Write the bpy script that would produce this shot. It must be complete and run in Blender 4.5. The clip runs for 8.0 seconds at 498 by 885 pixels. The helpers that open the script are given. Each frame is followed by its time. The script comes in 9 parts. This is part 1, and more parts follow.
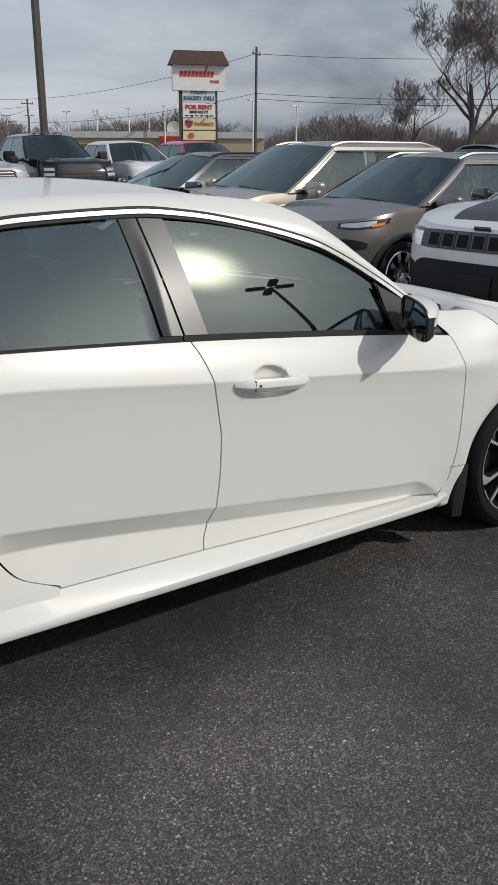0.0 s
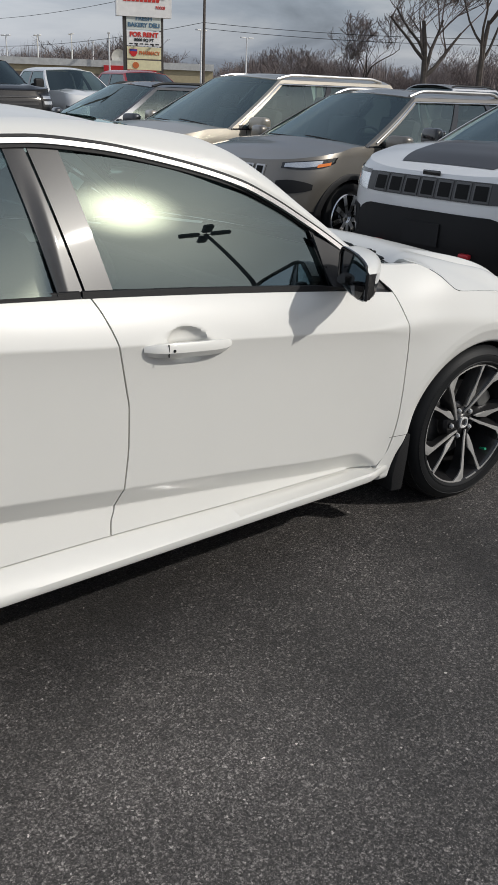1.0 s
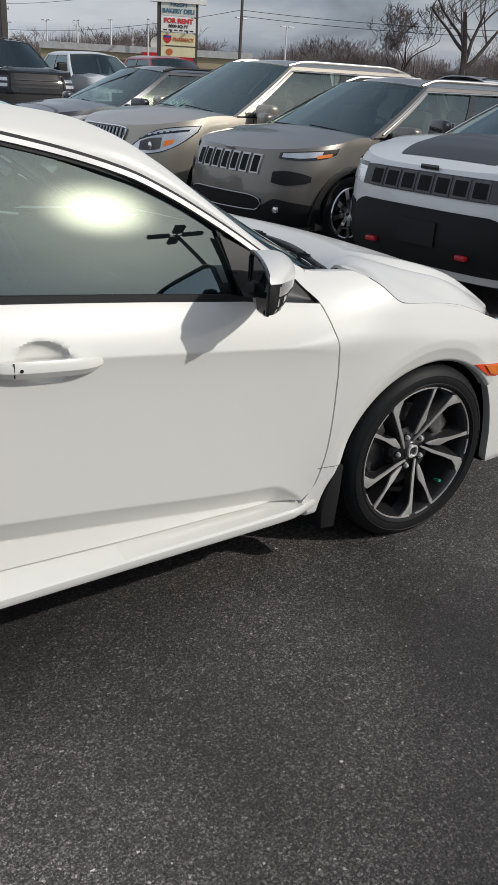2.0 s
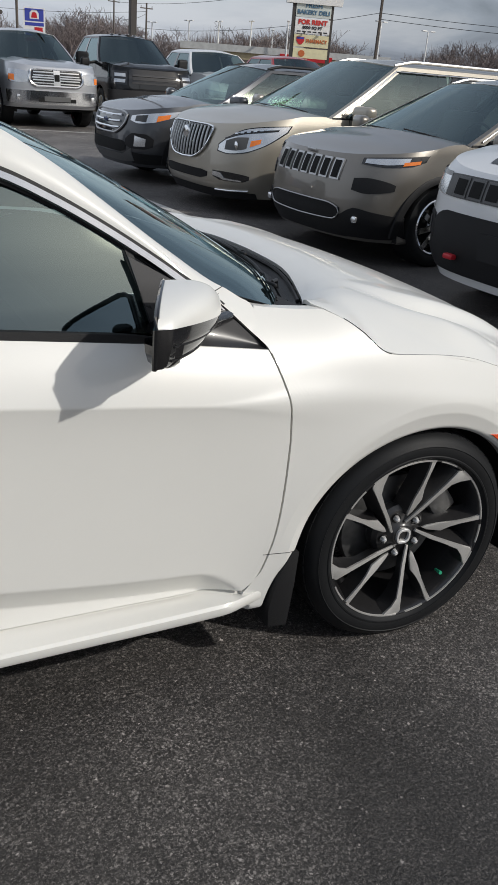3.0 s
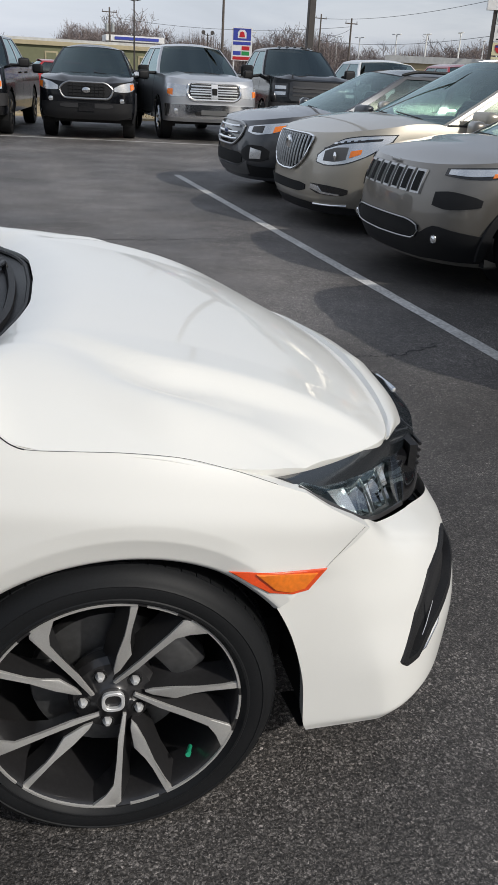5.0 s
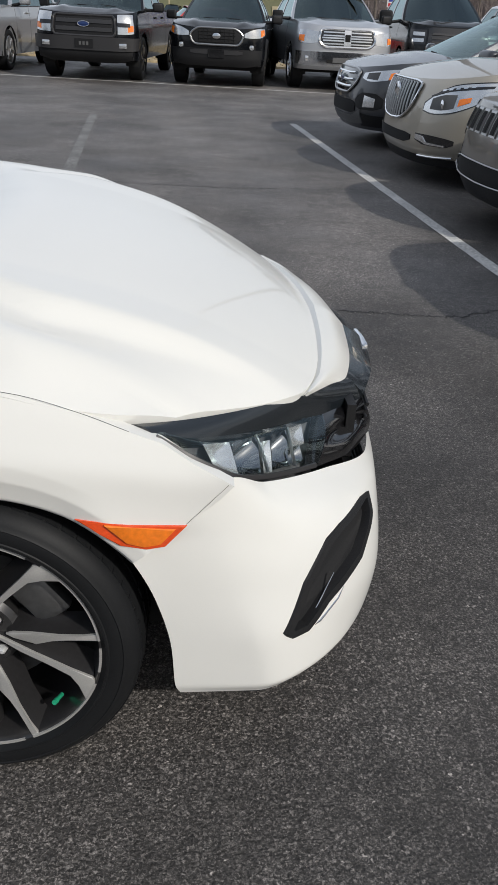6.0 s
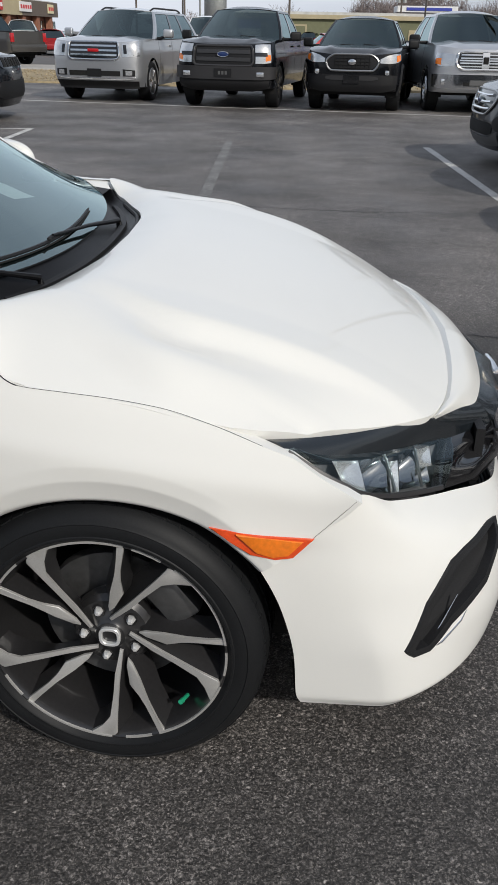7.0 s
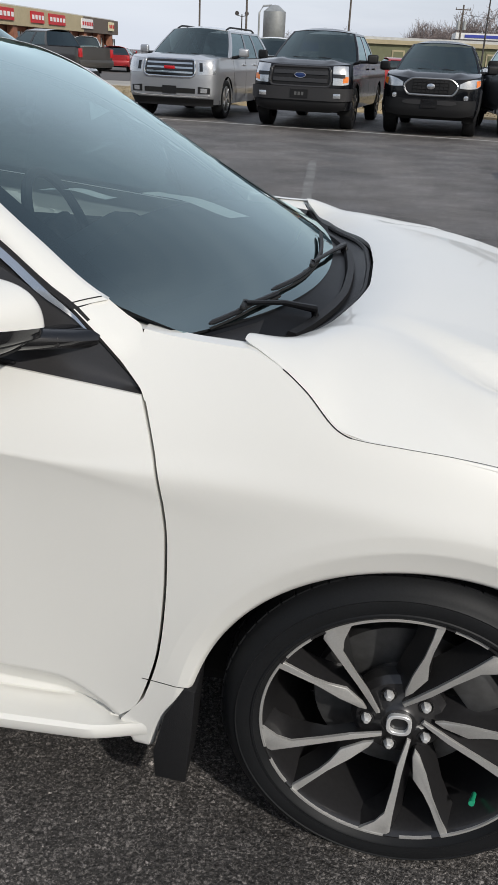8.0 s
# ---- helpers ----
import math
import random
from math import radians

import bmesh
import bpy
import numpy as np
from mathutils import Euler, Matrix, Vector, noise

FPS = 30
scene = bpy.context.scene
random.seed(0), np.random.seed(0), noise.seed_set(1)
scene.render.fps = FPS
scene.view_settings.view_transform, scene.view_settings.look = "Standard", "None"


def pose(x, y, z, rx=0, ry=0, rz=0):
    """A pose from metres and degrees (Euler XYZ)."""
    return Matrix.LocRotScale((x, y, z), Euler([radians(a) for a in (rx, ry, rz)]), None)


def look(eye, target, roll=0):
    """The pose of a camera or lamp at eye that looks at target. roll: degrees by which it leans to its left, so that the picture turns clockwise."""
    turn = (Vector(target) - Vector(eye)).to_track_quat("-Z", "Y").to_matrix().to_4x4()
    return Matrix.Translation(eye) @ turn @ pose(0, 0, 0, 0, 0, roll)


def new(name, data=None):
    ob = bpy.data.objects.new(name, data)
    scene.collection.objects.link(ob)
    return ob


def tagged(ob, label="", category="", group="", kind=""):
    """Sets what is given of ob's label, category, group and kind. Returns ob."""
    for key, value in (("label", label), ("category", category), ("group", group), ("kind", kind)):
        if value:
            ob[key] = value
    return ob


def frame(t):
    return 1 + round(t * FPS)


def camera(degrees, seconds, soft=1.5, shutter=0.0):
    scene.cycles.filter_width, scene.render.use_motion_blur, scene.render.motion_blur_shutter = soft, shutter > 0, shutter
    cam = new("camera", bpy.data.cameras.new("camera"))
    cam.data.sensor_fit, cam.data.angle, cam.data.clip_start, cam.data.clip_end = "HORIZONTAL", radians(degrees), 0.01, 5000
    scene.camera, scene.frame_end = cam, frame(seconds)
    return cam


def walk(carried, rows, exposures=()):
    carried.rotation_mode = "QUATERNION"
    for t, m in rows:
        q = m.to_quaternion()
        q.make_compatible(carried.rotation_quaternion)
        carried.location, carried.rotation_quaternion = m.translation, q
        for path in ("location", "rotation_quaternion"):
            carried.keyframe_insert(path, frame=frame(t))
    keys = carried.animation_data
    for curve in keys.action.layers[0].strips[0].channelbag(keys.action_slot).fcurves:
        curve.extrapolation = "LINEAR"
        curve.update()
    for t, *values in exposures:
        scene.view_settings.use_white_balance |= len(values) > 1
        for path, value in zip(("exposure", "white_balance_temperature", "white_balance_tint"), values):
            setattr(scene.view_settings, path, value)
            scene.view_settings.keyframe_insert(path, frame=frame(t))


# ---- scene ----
cam = camera(33.4, 8.0)
PATH = [
    (0, (-2.845, -2.875, 1.509), (-1.749, -1.336, 0.853), 0.2),
    (0.5, (-2.757, -2.826, 1.488), (-1.592, -1.365, 0.775), 0.9),
    (1, (-2.578, -2.658, 1.482), (-1.408, -1.237, 0.7), 2.1),
    (1.2, (-2.508, -2.62, 1.477), (-1.327, -1.211, 0.69), 2.3),
    (2.3, (-1.842, -2.563, 1.444), (-0.799, -1.065, 0.627), 4.1),
    (2.5, (-1.709, -2.515, 1.431), (-0.721, -0.985, 0.605), 4.7),
    (3, (-1.358, -2.368, 1.442), (-0.467, -0.774, 0.627), 4.7),
    (3.5, (-1.078, -2.311, 1.423), (-0.378, -0.615, 0.627), 3.4),
    (4, (-0.75, -2.266, 1.427), (-0.206, -0.523, 0.612), 3.1),
    (4.5, (-0.429, -2.175, 1.393), (0.093, -0.431, 0.564), 3.7),
    (5, (-0.101, -2.098, 1.416), (0.382, -0.336, 0.602), 3.2),
    (5.2, (0.023, -2.089, 1.401), (0.454, -0.317, 0.581), 2.7),
    (6.3, (0.428, -2.086, 1.38), (0.507, -0.323, 0.438), 2.5),
    (6.5, (0.435, -2.138, 1.392), (0.448, -0.37, 0.457), 1.4),
    (7, (0.356, -2.141, 1.398), (0.245, -0.35, 0.514), 1.2),
    (7.5, (0.172, -2.133, 1.393), (0.023, -0.323, 0.556), 4.1),
    (8, (-0.160, -1.976, 1.357), (-0.356, -0.175, 0.509), 2.8),
]
walk(cam, [(t, look(eye, target, roll)) for t, eye, target, roll in PATH], ((0, -0.10), (2.5, -0.06), (4, 0.02), (5, 0.07), (6.5, 0.08), (8, 0.06)))
# ---- world, sun, exposure ----
SUN_AZ, SUN_EL = radians(-50), radians(35.5)
SUN_DIR = Vector((math.cos(SUN_EL) * math.cos(SUN_AZ), math.cos(SUN_EL) * math.sin(SUN_AZ), math.sin(SUN_EL)))


def link(nt, a, b):
    nt.links.new(a, b)


def make_world():
    w = bpy.data.worlds.new("overcast_sky")
    scene.world = w
    w.use_nodes = True
    nt = w.node_tree
    N = nt.nodes
    bg = N["Background"]
    sky = N.new("ShaderNodeTexSky")
    sky.sky_type = "NISHITA"
    sky.sun_disc = False
    sky.sun_elevation = SUN_EL
    sky.sun_rotation = radians(90) - SUN_AZ
    sky.air_density, sky.dust_density = 1.2, 3.0
    tc = N.new("ShaderNodeTexCoord")
    sep = N.new("ShaderNodeSeparateXYZ")
    link(nt, tc.outputs["Generated"], sep.inputs[0])
    up = N.new("ShaderNodeMath")
    up.operation = "MAXIMUM"
    link(nt, sep.outputs["Z"], up.inputs[0])
    up.inputs[1].default_value = 0.0
    add = N.new("ShaderNodeMath")
    link(nt, up.outputs[0], add.inputs[0])
    add.inputs[1].default_value = 0.16
    comb = N.new("ShaderNodeCombineXYZ")
    for ax in "XY":
        d = N.new("ShaderNodeMath")
        d.operation = "DIVIDE"
        link(nt, sep.outputs[ax], d.inputs[0])
        link(nt, add.outputs[0], d.inputs[1])
        link(nt, d.outputs[0], comb.inputs[ax])
    n1 = N.new("ShaderNodeTexNoise")
    n1.inputs["Scale"].default_value = 0.75
    n1.inputs["Detail"].default_value = 7
    n1.inputs["Roughness"].default_value = 0.55
    n1.inputs["Distortion"].default_value = 0.5
    link(nt, comb.outputs[0], n1.inputs["Vector"])
    ramp = N.new("ShaderNodeValToRGB")
    e = ramp.color_ramp.elements
    e[0].position, e[0].color = 0.34, (0.165, 0.195, 0.25, 1)
    e[1].position, e[1].color = 0.65, (0.48, 0.505, 0.55, 1)
    m = e.new(0.48)
    m.color = (0.275, 0.315, 0.385, 1)
    link(nt, n1.outputs["Fac"], ramp.inputs[0])
    # thin cloud round the sun is brighter
    dot = N.new("ShaderNodeVectorMath")
    dot.operation = "DOT_PRODUCT"
    link(nt, tc.outputs["Generated"], dot.inputs[0])
    dot.inputs[1].default_value = SUN_DIR
    glow = N.new("ShaderNodeMapRange")
    glow.inputs["From Min"].default_value, glow.inputs["From Max"].default_value = 0.86, 1.0
    glow.inputs["To Min"].default_value, glow.inputs["To Max"].default_value = 0.0, 1.0
    link(nt, dot.outputs["Value"], glow.inputs["Value"])
    pw = N.new("ShaderNodeMath")
    pw.operation = "POWER"
    link(nt, glow.outputs[0], pw.inputs[0])
    pw.inputs[1].default_value = 4.0
    halo = N.new("ShaderNodeMixRGB")
    halo.blend_type = "ADD"
    halo.inputs[2].default_value = (0.36, 0.33, 0.27, 1)
    link(nt, pw.outputs[0], halo.inputs[0])
    link(nt, ramp.outputs[0], halo.inputs[1])
    core = N.new("ShaderNodeMapRange")
    core.inputs["From Min"].default_value, core.inputs["From Max"].default_value = 0.992, 1.0
    link(nt, dot.outputs["Value"], core.inputs["Value"])
    cpw = N.new("ShaderNodeMath")
    cpw.operation = "POWER"
    link(nt, core.outputs[0], cpw.inputs[0])
    cpw.inputs[1].default_value = 2.5
    disc = N.new("ShaderNodeMixRGB")
    disc.blend_type = "ADD"
    disc.inputs[2].default_value = (9, 7.9, 5.6, 1)
    link(nt, cpw.outputs[0], disc.inputs[0])
    link(nt, halo.outputs[0], disc.inputs[1])
    # the cloud is thinner and paler towards the north-west
    side = N.new("ShaderNodeVectorMath")
    side.operation = "DOT_PRODUCT"
    link(nt, tc.outputs["Generated"], side.inputs[0])
    side.inputs[1].default_value = (-0.62, 0.78, 0.0)
    pale = N.new("ShaderNodeMapRange")
    pale.inputs["From Min"].default_value, pale.inputs["From Max"].default_value = 0.22, 0.90
    pale.inputs["To Min"].default_value, pale.inputs["To Max"].default_value = 0.0, 0.90
    link(nt, side.outputs["Value"], pale.inputs["Value"])
    veil = N.new("ShaderNodeMixRGB")
    veil.inputs[2].default_value = (0.74, 0.79, 0.89, 1)
    link(nt, pale.outputs[0], veil.inputs[0])
    link(nt, disc.outputs[0], veil.inputs[1])
    skym = N.new("ShaderNodeMixRGB")
    skym.blend_type = "MULTIPLY"
    skym.inputs[0].default_value = 1
    skym.inputs[2].default_value = (SKY_BLUE, SKY_BLUE, SKY_BLUE, 1)
    link(nt, sky.outputs[0], skym.inputs[1])
    mix = N.new("ShaderNodeMixRGB")
    mix.inputs[0].default_value = 0.82
    link(nt, skym.outputs[0], mix.inputs[1])
    link(nt, veil.outputs[0], mix.inputs[2])
    link(nt, mix.outputs[0], bg.inputs["Color"])
    bg.inputs["Strength"].default_value = SKY_STRENGTH


SKY_BLUE, SKY_STRENGTH, SUN_STRENGTH = 0.12, 1.15, 2.45
make_world()
sun = new("sun", bpy.data.lights.new("sun", "SUN"))
sun.data.energy, sun.data.angle, sun.data.color = SUN_STRENGTH, radians(1.0), (1.0, 0.97, 0.92)
sun.matrix_world = look(SUN_DIR * 60, (0, 0, 0))


# ---- materials ----
def material(name, color, rough=0.5, metal=0.0, coat=0.0, grain=0.0, grain_scale=40.0, bump=0.0, bump_scale=60.0, blotch=0.0, blotch_scale=2.0, spec=0.5, per_object=0.0):
    """A principled surface with colour variation at two scales and a fine relief."""
    m = bpy.data.materials.new(name)
    m.use_nodes = True
    nt = m.node_tree
    N = nt.nodes
    b = N["Principled BSDF"]
    b.inputs["Base Color"].default_value = (*color, 1)
    b.inputs["Roughness"].default_value = rough
    b.inputs["Metallic"].default_value = metal
    b.inputs["Coat Weight"].default_value = coat
    b.inputs["Coat Roughness"].default_value = 0.04
    b.inputs["Specular IOR Level"].default_value = spec
    tc = N.new("ShaderNodeTexCoord")
    out = None
    for amount, scale, detail in ((grain, grain_scale, 4), (blotch, blotch_scale, 6)):
        if not amount:
            continue
        n = N.new("ShaderNodeTexNoise")
        n.inputs["Scale"].default_value, n.inputs["Detail"].default_value = scale, detail
        link(nt, tc.outputs["Object"], n.inputs["Vector"])
        r = N.new("ShaderNodeMapRange")
        r.inputs["From Min"].default_value, r.inputs["From Max"].default_value = 0.3, 0.7
        r.inputs["To Min"].default_value, r.inputs["To Max"].default_value = 1 - amount, 1 + amount
        link(nt, n.outputs["Fac"], r.inputs["Value"])
        mul = N.new("ShaderNodeVectorMath")
        mul.operation = "SCALE"
        if out is None:
            mul.inputs[0].default_value = color
        else:
            link(nt, out, mul.inputs[0])
        link(nt, r.outputs[0], mul.inputs["Scale"])
        out = mul.outputs[0]
    if per_object:
        oi = N.new("ShaderNodeObjectInfo")
        r = N.new("ShaderNodeMapRange")
        r.inputs["To Min"].default_value, r.inputs["To Max"].default_value = 1 - per_object, 1 + per_object
        link(nt, oi.outputs["Random"], r.inputs["Value"])
        mul = N.new("ShaderNodeVectorMath")
        mul.operation = "SCALE"
        if out is None:
            mul.inputs[0].default_value = color
        else:
            link(nt, out, mul.inputs[0])
        link(nt, r.outputs[0], mul.inputs["Scale"])
        out = mul.outputs[0]
    if out is not None:
        link(nt, out, b.inputs["Base Color"])
    if bump:
        n = N.new("ShaderNodeTexNoise")
        n.inputs["Scale"].default_value, n.inputs["Detail"].default_value = bump_scale, 5
        link(nt, tc.outputs["Object"], n.inputs["Vector"])
        bp = N.new("ShaderNodeBump")
        bp.inputs["Strength"].default_value, bp.inputs["Distance"].default_value = bump, 0.01
        link(nt, n.outputs["Fac"], bp.inputs["Height"])
        link(nt, bp.outputs[0], b.inputs["Normal"])
    return m


def glass_material(name, tint, rough=0.0, ior=1.5, lift=0.0):
    """A thin pane: tinted see-through with mirror gloss by angle."""
    m = bpy.data.materials.new(name)
    m.use_nodes = True
    nt = m.node_tree
    N = nt.nodes
    N.remove(N["Principled BSDF"])
    tr = N.new("ShaderNodeBsdfTransparent")
    tr.inputs[0].default_value = (*tint, 1)
    gl = N.new("ShaderNodeBsdfGlossy")
    gl.inputs["Roughness"].default_value = rough
    gl.inputs["Color"].default_value = (0.78, 0.95, 0.96, 1)
    fr = N.new("ShaderNodeFresnel")
    fr.inputs["IOR"].default_value = ior
    ad = N.new("ShaderNodeMath")
    ad.use_clamp = True
    ad.inputs[1].default_value = lift
    link(nt, fr.outputs[0], ad.inputs[0])
    mx = N.new("ShaderNodeMixShader")
    link(nt, ad.outputs[0], mx.inputs[0])
    link(nt, tr.outputs[0], mx.inputs[1])
    link(nt, gl.outputs[0], mx.inputs[2])
    link(nt, mx.outputs[0], N["Material Output"].inputs[0])
    return m


SCUFF = (-1.86, -1.42)


def asphalt_material():
    m = bpy.data.materials.new("asphalt")
    m.use_nodes = True
    nt = m.node_tree
    N = nt.nodes
    b = N["Principled BSDF"]
    tc = N.new("ShaderNodeTexCoord")

    def noise_node(scale, detail=4, rough=0.5):
        n = N.new("ShaderNodeTexNoise")
        n.inputs["Scale"].default_value, n.inputs["Detail"].default_value, n.inputs["Roughness"].default_value = scale, detail, rough
        link(nt, tc.outputs["Object"], n.inputs["Vector"])
        return n.outputs["Fac"]

    def rng(src, a, b_, c, d):
        r = N.new("ShaderNodeMapRange")
        for k, v in zip(("From Min", "From Max", "To Min", "To Max"), (a, b_, c, d)):
            r.inputs[k].default_value = v
        link(nt, src, r.inputs["Value"])
        return r.outputs[0]

    def math_node(op, a, b_):
        n = N.new("ShaderNodeMath")
        n.operation = op
        for i, v in enumerate((a, b_)):
            if isinstance(v, (int, float)):
                n.inputs[i].default_value = v
            else:
                link(nt, v, n.inputs[i])
        return n.outputs[0]

    wob = N.new("ShaderNodeTexNoise")
    wob.inputs["Scale"].default_value, wob.inputs["Detail"].default_value = 110, 3
    link(nt, tc.outputs["Object"], wob.inputs["Vector"])
    part_ = N.new("ShaderNodeVectorMath")
    part_.operation = "SCALE"
    part_.inputs["Scale"].default_value = 0.016
    link(nt, wob.outputs["Color"], part_.inputs[0])
    jitter = N.new("ShaderNodeVectorMath")
    link(nt, tc.outputs["Object"], jitter.inputs[0])
    link(nt, part_.outputs[0], jitter.inputs[1])

    def stones(scale, keep, size):
        """Rounded stones: some of the cells, pale in the middle."""
        v = N.new("ShaderNodeTexVoronoi")
        v.inputs["Scale"].default_value = scale
        link(nt, jitter.outputs[0], v.inputs["Vector"])
        c = N.new("ShaderNodeSeparateColor")
        link(nt, v.outputs["Color"], c.inputs[0])
        lit = rng(c.outputs[0], keep, 1.0, 0.0, 1.0)
        return math_node("MULTIPLY", lit, rng(v.outputs["Distance"], size, size * 0.45, 0.0, 1.0)), v.outputs["Distance"]

    # worn stone tops show pale; more of them where traffic has scoured the binder
    wear = rng(noise_node(0.8, 6, 0.65), 0.36, 0.66, 0.0, 1.0)
    coarse, hc = stones(120, 0.45, 0.62)
    fine, hf = stones(250, 0.30, 0.70)
    specks, _ = stones(70, 0.88, 0.28)
    glint, _ = stones(26, 0.93, 0.13)
    amount = math_node("ADD", 0.40, math_node("MULTIPLY", wear, 0.75))
    grey = math_node("ADD", math_node("MULTIPLY", coarse, 0.15), math_node("MULTIPLY", fine, 0.14))
    grey = math_node("MULTIPLY", math_node("ADD", 0.028, math_node("MULTIPLY", grey, amount)), rng(noise_node(150, 4, 0.7), 0.36, 0.64, 0.34, 1.62))
    grey = math_node("ADD", grey, math_node("MULTIPLY", specks, 0.34))
    grey = math_node("ADD", grey, math_node("MULTIPLY", glint, 0.45))
    grey = math_node("MULTIPLY", grey, rng(noise_node(14, 4, 0.6), 0.3, 0.7, 0.82, 1.18))
    # slightly paler towards +x, with a ragged start
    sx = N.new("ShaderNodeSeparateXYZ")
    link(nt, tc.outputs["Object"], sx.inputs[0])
    aisle = rng(math_node("ADD", sx.outputs[0], math_node("MULTIPLY", noise_node(0.7, 3), 1.2)), 0.2, 1.8, 1.0, 1.08)
    grey = math_node("MULTIPLY", grey, aisle)
    # steadily paler with distance along +y, up to about twice the base tone
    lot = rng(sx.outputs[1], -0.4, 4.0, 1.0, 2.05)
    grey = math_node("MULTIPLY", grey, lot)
    # a scuffed pale patch beside the rear door
    off = N.new("ShaderNodeVectorMath")
    off.operation = "DISTANCE"
    off.inputs[1].default_value = (SCUFF[0], SCUFF[1], 0)
    link(nt, tc.outputs["Object"], off.inputs[0])
    ragged = math_node("ADD", off.outputs["Value"], math_node("MULTIPLY", noise_node(3.5, 5, 0.65), 0.5))
    grey = math_node("MULTIPLY", grey, rng(ragged, 0.30, 0.95, 2.2, 1.0))
    # dark oily patches and old damp
    grey = math_node("MULTIPLY", grey, rng(noise_node(0.9, 4, 0.55), 0.34, 0.56, 0.62, 1.05))
    stain = rng(noise_node(0.35, 3), 0.35, 0.65, 0.78, 1.22)
    grey = math_node("MULTIPLY", grey, stain)
    comb = N.new("ShaderNodeCombineColor")
    link(nt, math_node("MULTIPLY", grey, 1.09), comb.inputs[0])
    link(nt, math_node("MULTIPLY", grey, 1.0), comb.inputs[1])
    link(nt, math_node("MULTIPLY", grey, 0.935), comb.inputs[2])
    link(nt, comb.outputs[0], b.inputs["Base Color"])
    link(nt, rng(noise_node(1.3, 4), 0.3, 0.7, 0.52, 0.72), b.inputs["Roughness"])
    b.inputs["Specular IOR Level"].default_value = 0.5
    bp = N.new("ShaderNodeBump")
    bp.inputs["Strength"].default_value, bp.inputs["Distance"].default_value = 0.6, 0.004
    h = math_node("SUBTRACT", math_node("MULTIPLY", noise_node(120, 4), 0.8), math_node("ADD", hc, math_node("MULTIPLY", hf, 0.5)))
    link(nt, h, bp.inputs["Height"])
    link(nt, bp.outputs[0], b.inputs["Normal"])
    return m


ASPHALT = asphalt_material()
WHITE_PAINT = material("white_pearl_paint", (0.735, 0.727, 0.690), 0.34, coat=0.6, spec=0.35, grain=0.012, grain_scale=900, blotch=0.012, blotch_scale=3)
BLACK_GLOSS = material("piano_black", (0.008, 0.008, 0.009), 0.12, coat=0.8, grain=0.2, grain_scale=200)
BLACK_PLASTIC = material("black_plastic", (0.012, 0.012, 0.013), 0.55, spec=0.3, grain=0.2, grain_scale=250, bump=0.15, bump_scale=400)
BLACK_SATIN = material("satin_black_trim", (0.030, 0.029, 0.030), 0.36, coat=0.2, grain=0.08, grain_scale=300)
DARK_VOID = material("dark_lining", (0.006, 0.006, 0.006), 0.9, grain=0.2, grain_scale=20)
CHROME = material("chrome", (0.78, 0.79, 0.80), 0.12, metal=1.0, grain=0.03, grain_scale=30)
SATIN_METAL = material("satin_aluminium", (0.42, 0.42, 0.42), 0.36, metal=1.0, grain=0.05, grain_scale=200)
MACHINED = material("machined_alloy", (0.50, 0.49, 0.47), 0.40, metal=0.45, grain=0.05, grain_scale=300, blotch=0.05, blotch_scale=8)
RIM_BLACK = material("gloss_dark_alloy", (0.030, 0.029, 0.030), 0.30, metal=0.35, coat=0.6, grain=0.1, grain_scale=120)
TYRE = material("tyre_rubber", (0.011, 0.0115, 0.0125), 0.55, spec=0.2, grain=0.15, grain_scale=300, blotch=0.12, blotch_scale=8)
BRAKE = material("brake_iron", (0.20, 0.20, 0.20), 0.45, metal=0.9, grain=0.15, grain_scale=50)
GREEN_CAP = material("green_plastic_cap", (0.02, 0.32, 0.17), 0.35, grain=0.05)
AMBER = material("amber_lens", (0.85, 0.20, 0.012), 0.12, coat=1.0, grain=0.10, grain_scale=120)
RED_AMBER = material("red_reflector", (0.75, 0.075, 0.012), 0.15, coat=1.0, grain=0.08, grain_scale=150)
RED_LENS = material("red_lens", (0.45, 0.012, 0.015), 0.15, coat=1.0, grain=0.08, grain_scale=100)
LENS = glass_material("clear_lens", (0.93, 0.95, 0.96), 0.02, 1.48)
SIDE_GLASS = glass_material("side_window_glass", (0.26, 0.36, 0.37), 0.003, 1.6, 0.15)
SCREEN_GLASS = glass_material("windscreen_glass", (0.40, 0.52, 0.54), 0.0, 1.55, 0.17)
MIRROR_GLASS = material("mirror_glass", (0.75, 0.78, 0.8), 0.02, metal=1.0)
CABIN = material("dark_cabin_trim", (0.016, 0.016, 0.018), 0.7, grain=0.2, grain_scale=40, bump=0.1)
SEAT = material("black_seat_cloth", (0.028, 0.027, 0.028), 0.85, grain=0.25, grain_scale=120, bump=0.2)
PAPER = material("white_paper", (0.75, 0.78, 0.76), 0.7, grain=0.05, grain_scale=20)
LINE_PAINT = material("worn_white_line", (0.52, 0.51, 0.49), 0.7, grain=0.30, grain_scale=45, blotch=0.18, blotch_scale=4, bump=0.3, bump_scale=120)
FAINT_PAINT = material("faded_line", (0.155, 0.152, 0.147), 0.75, grain=0.35, grain_scale=35, blotch=0.25, blotch_scale=3, bump=0.3, bump_scale=120)


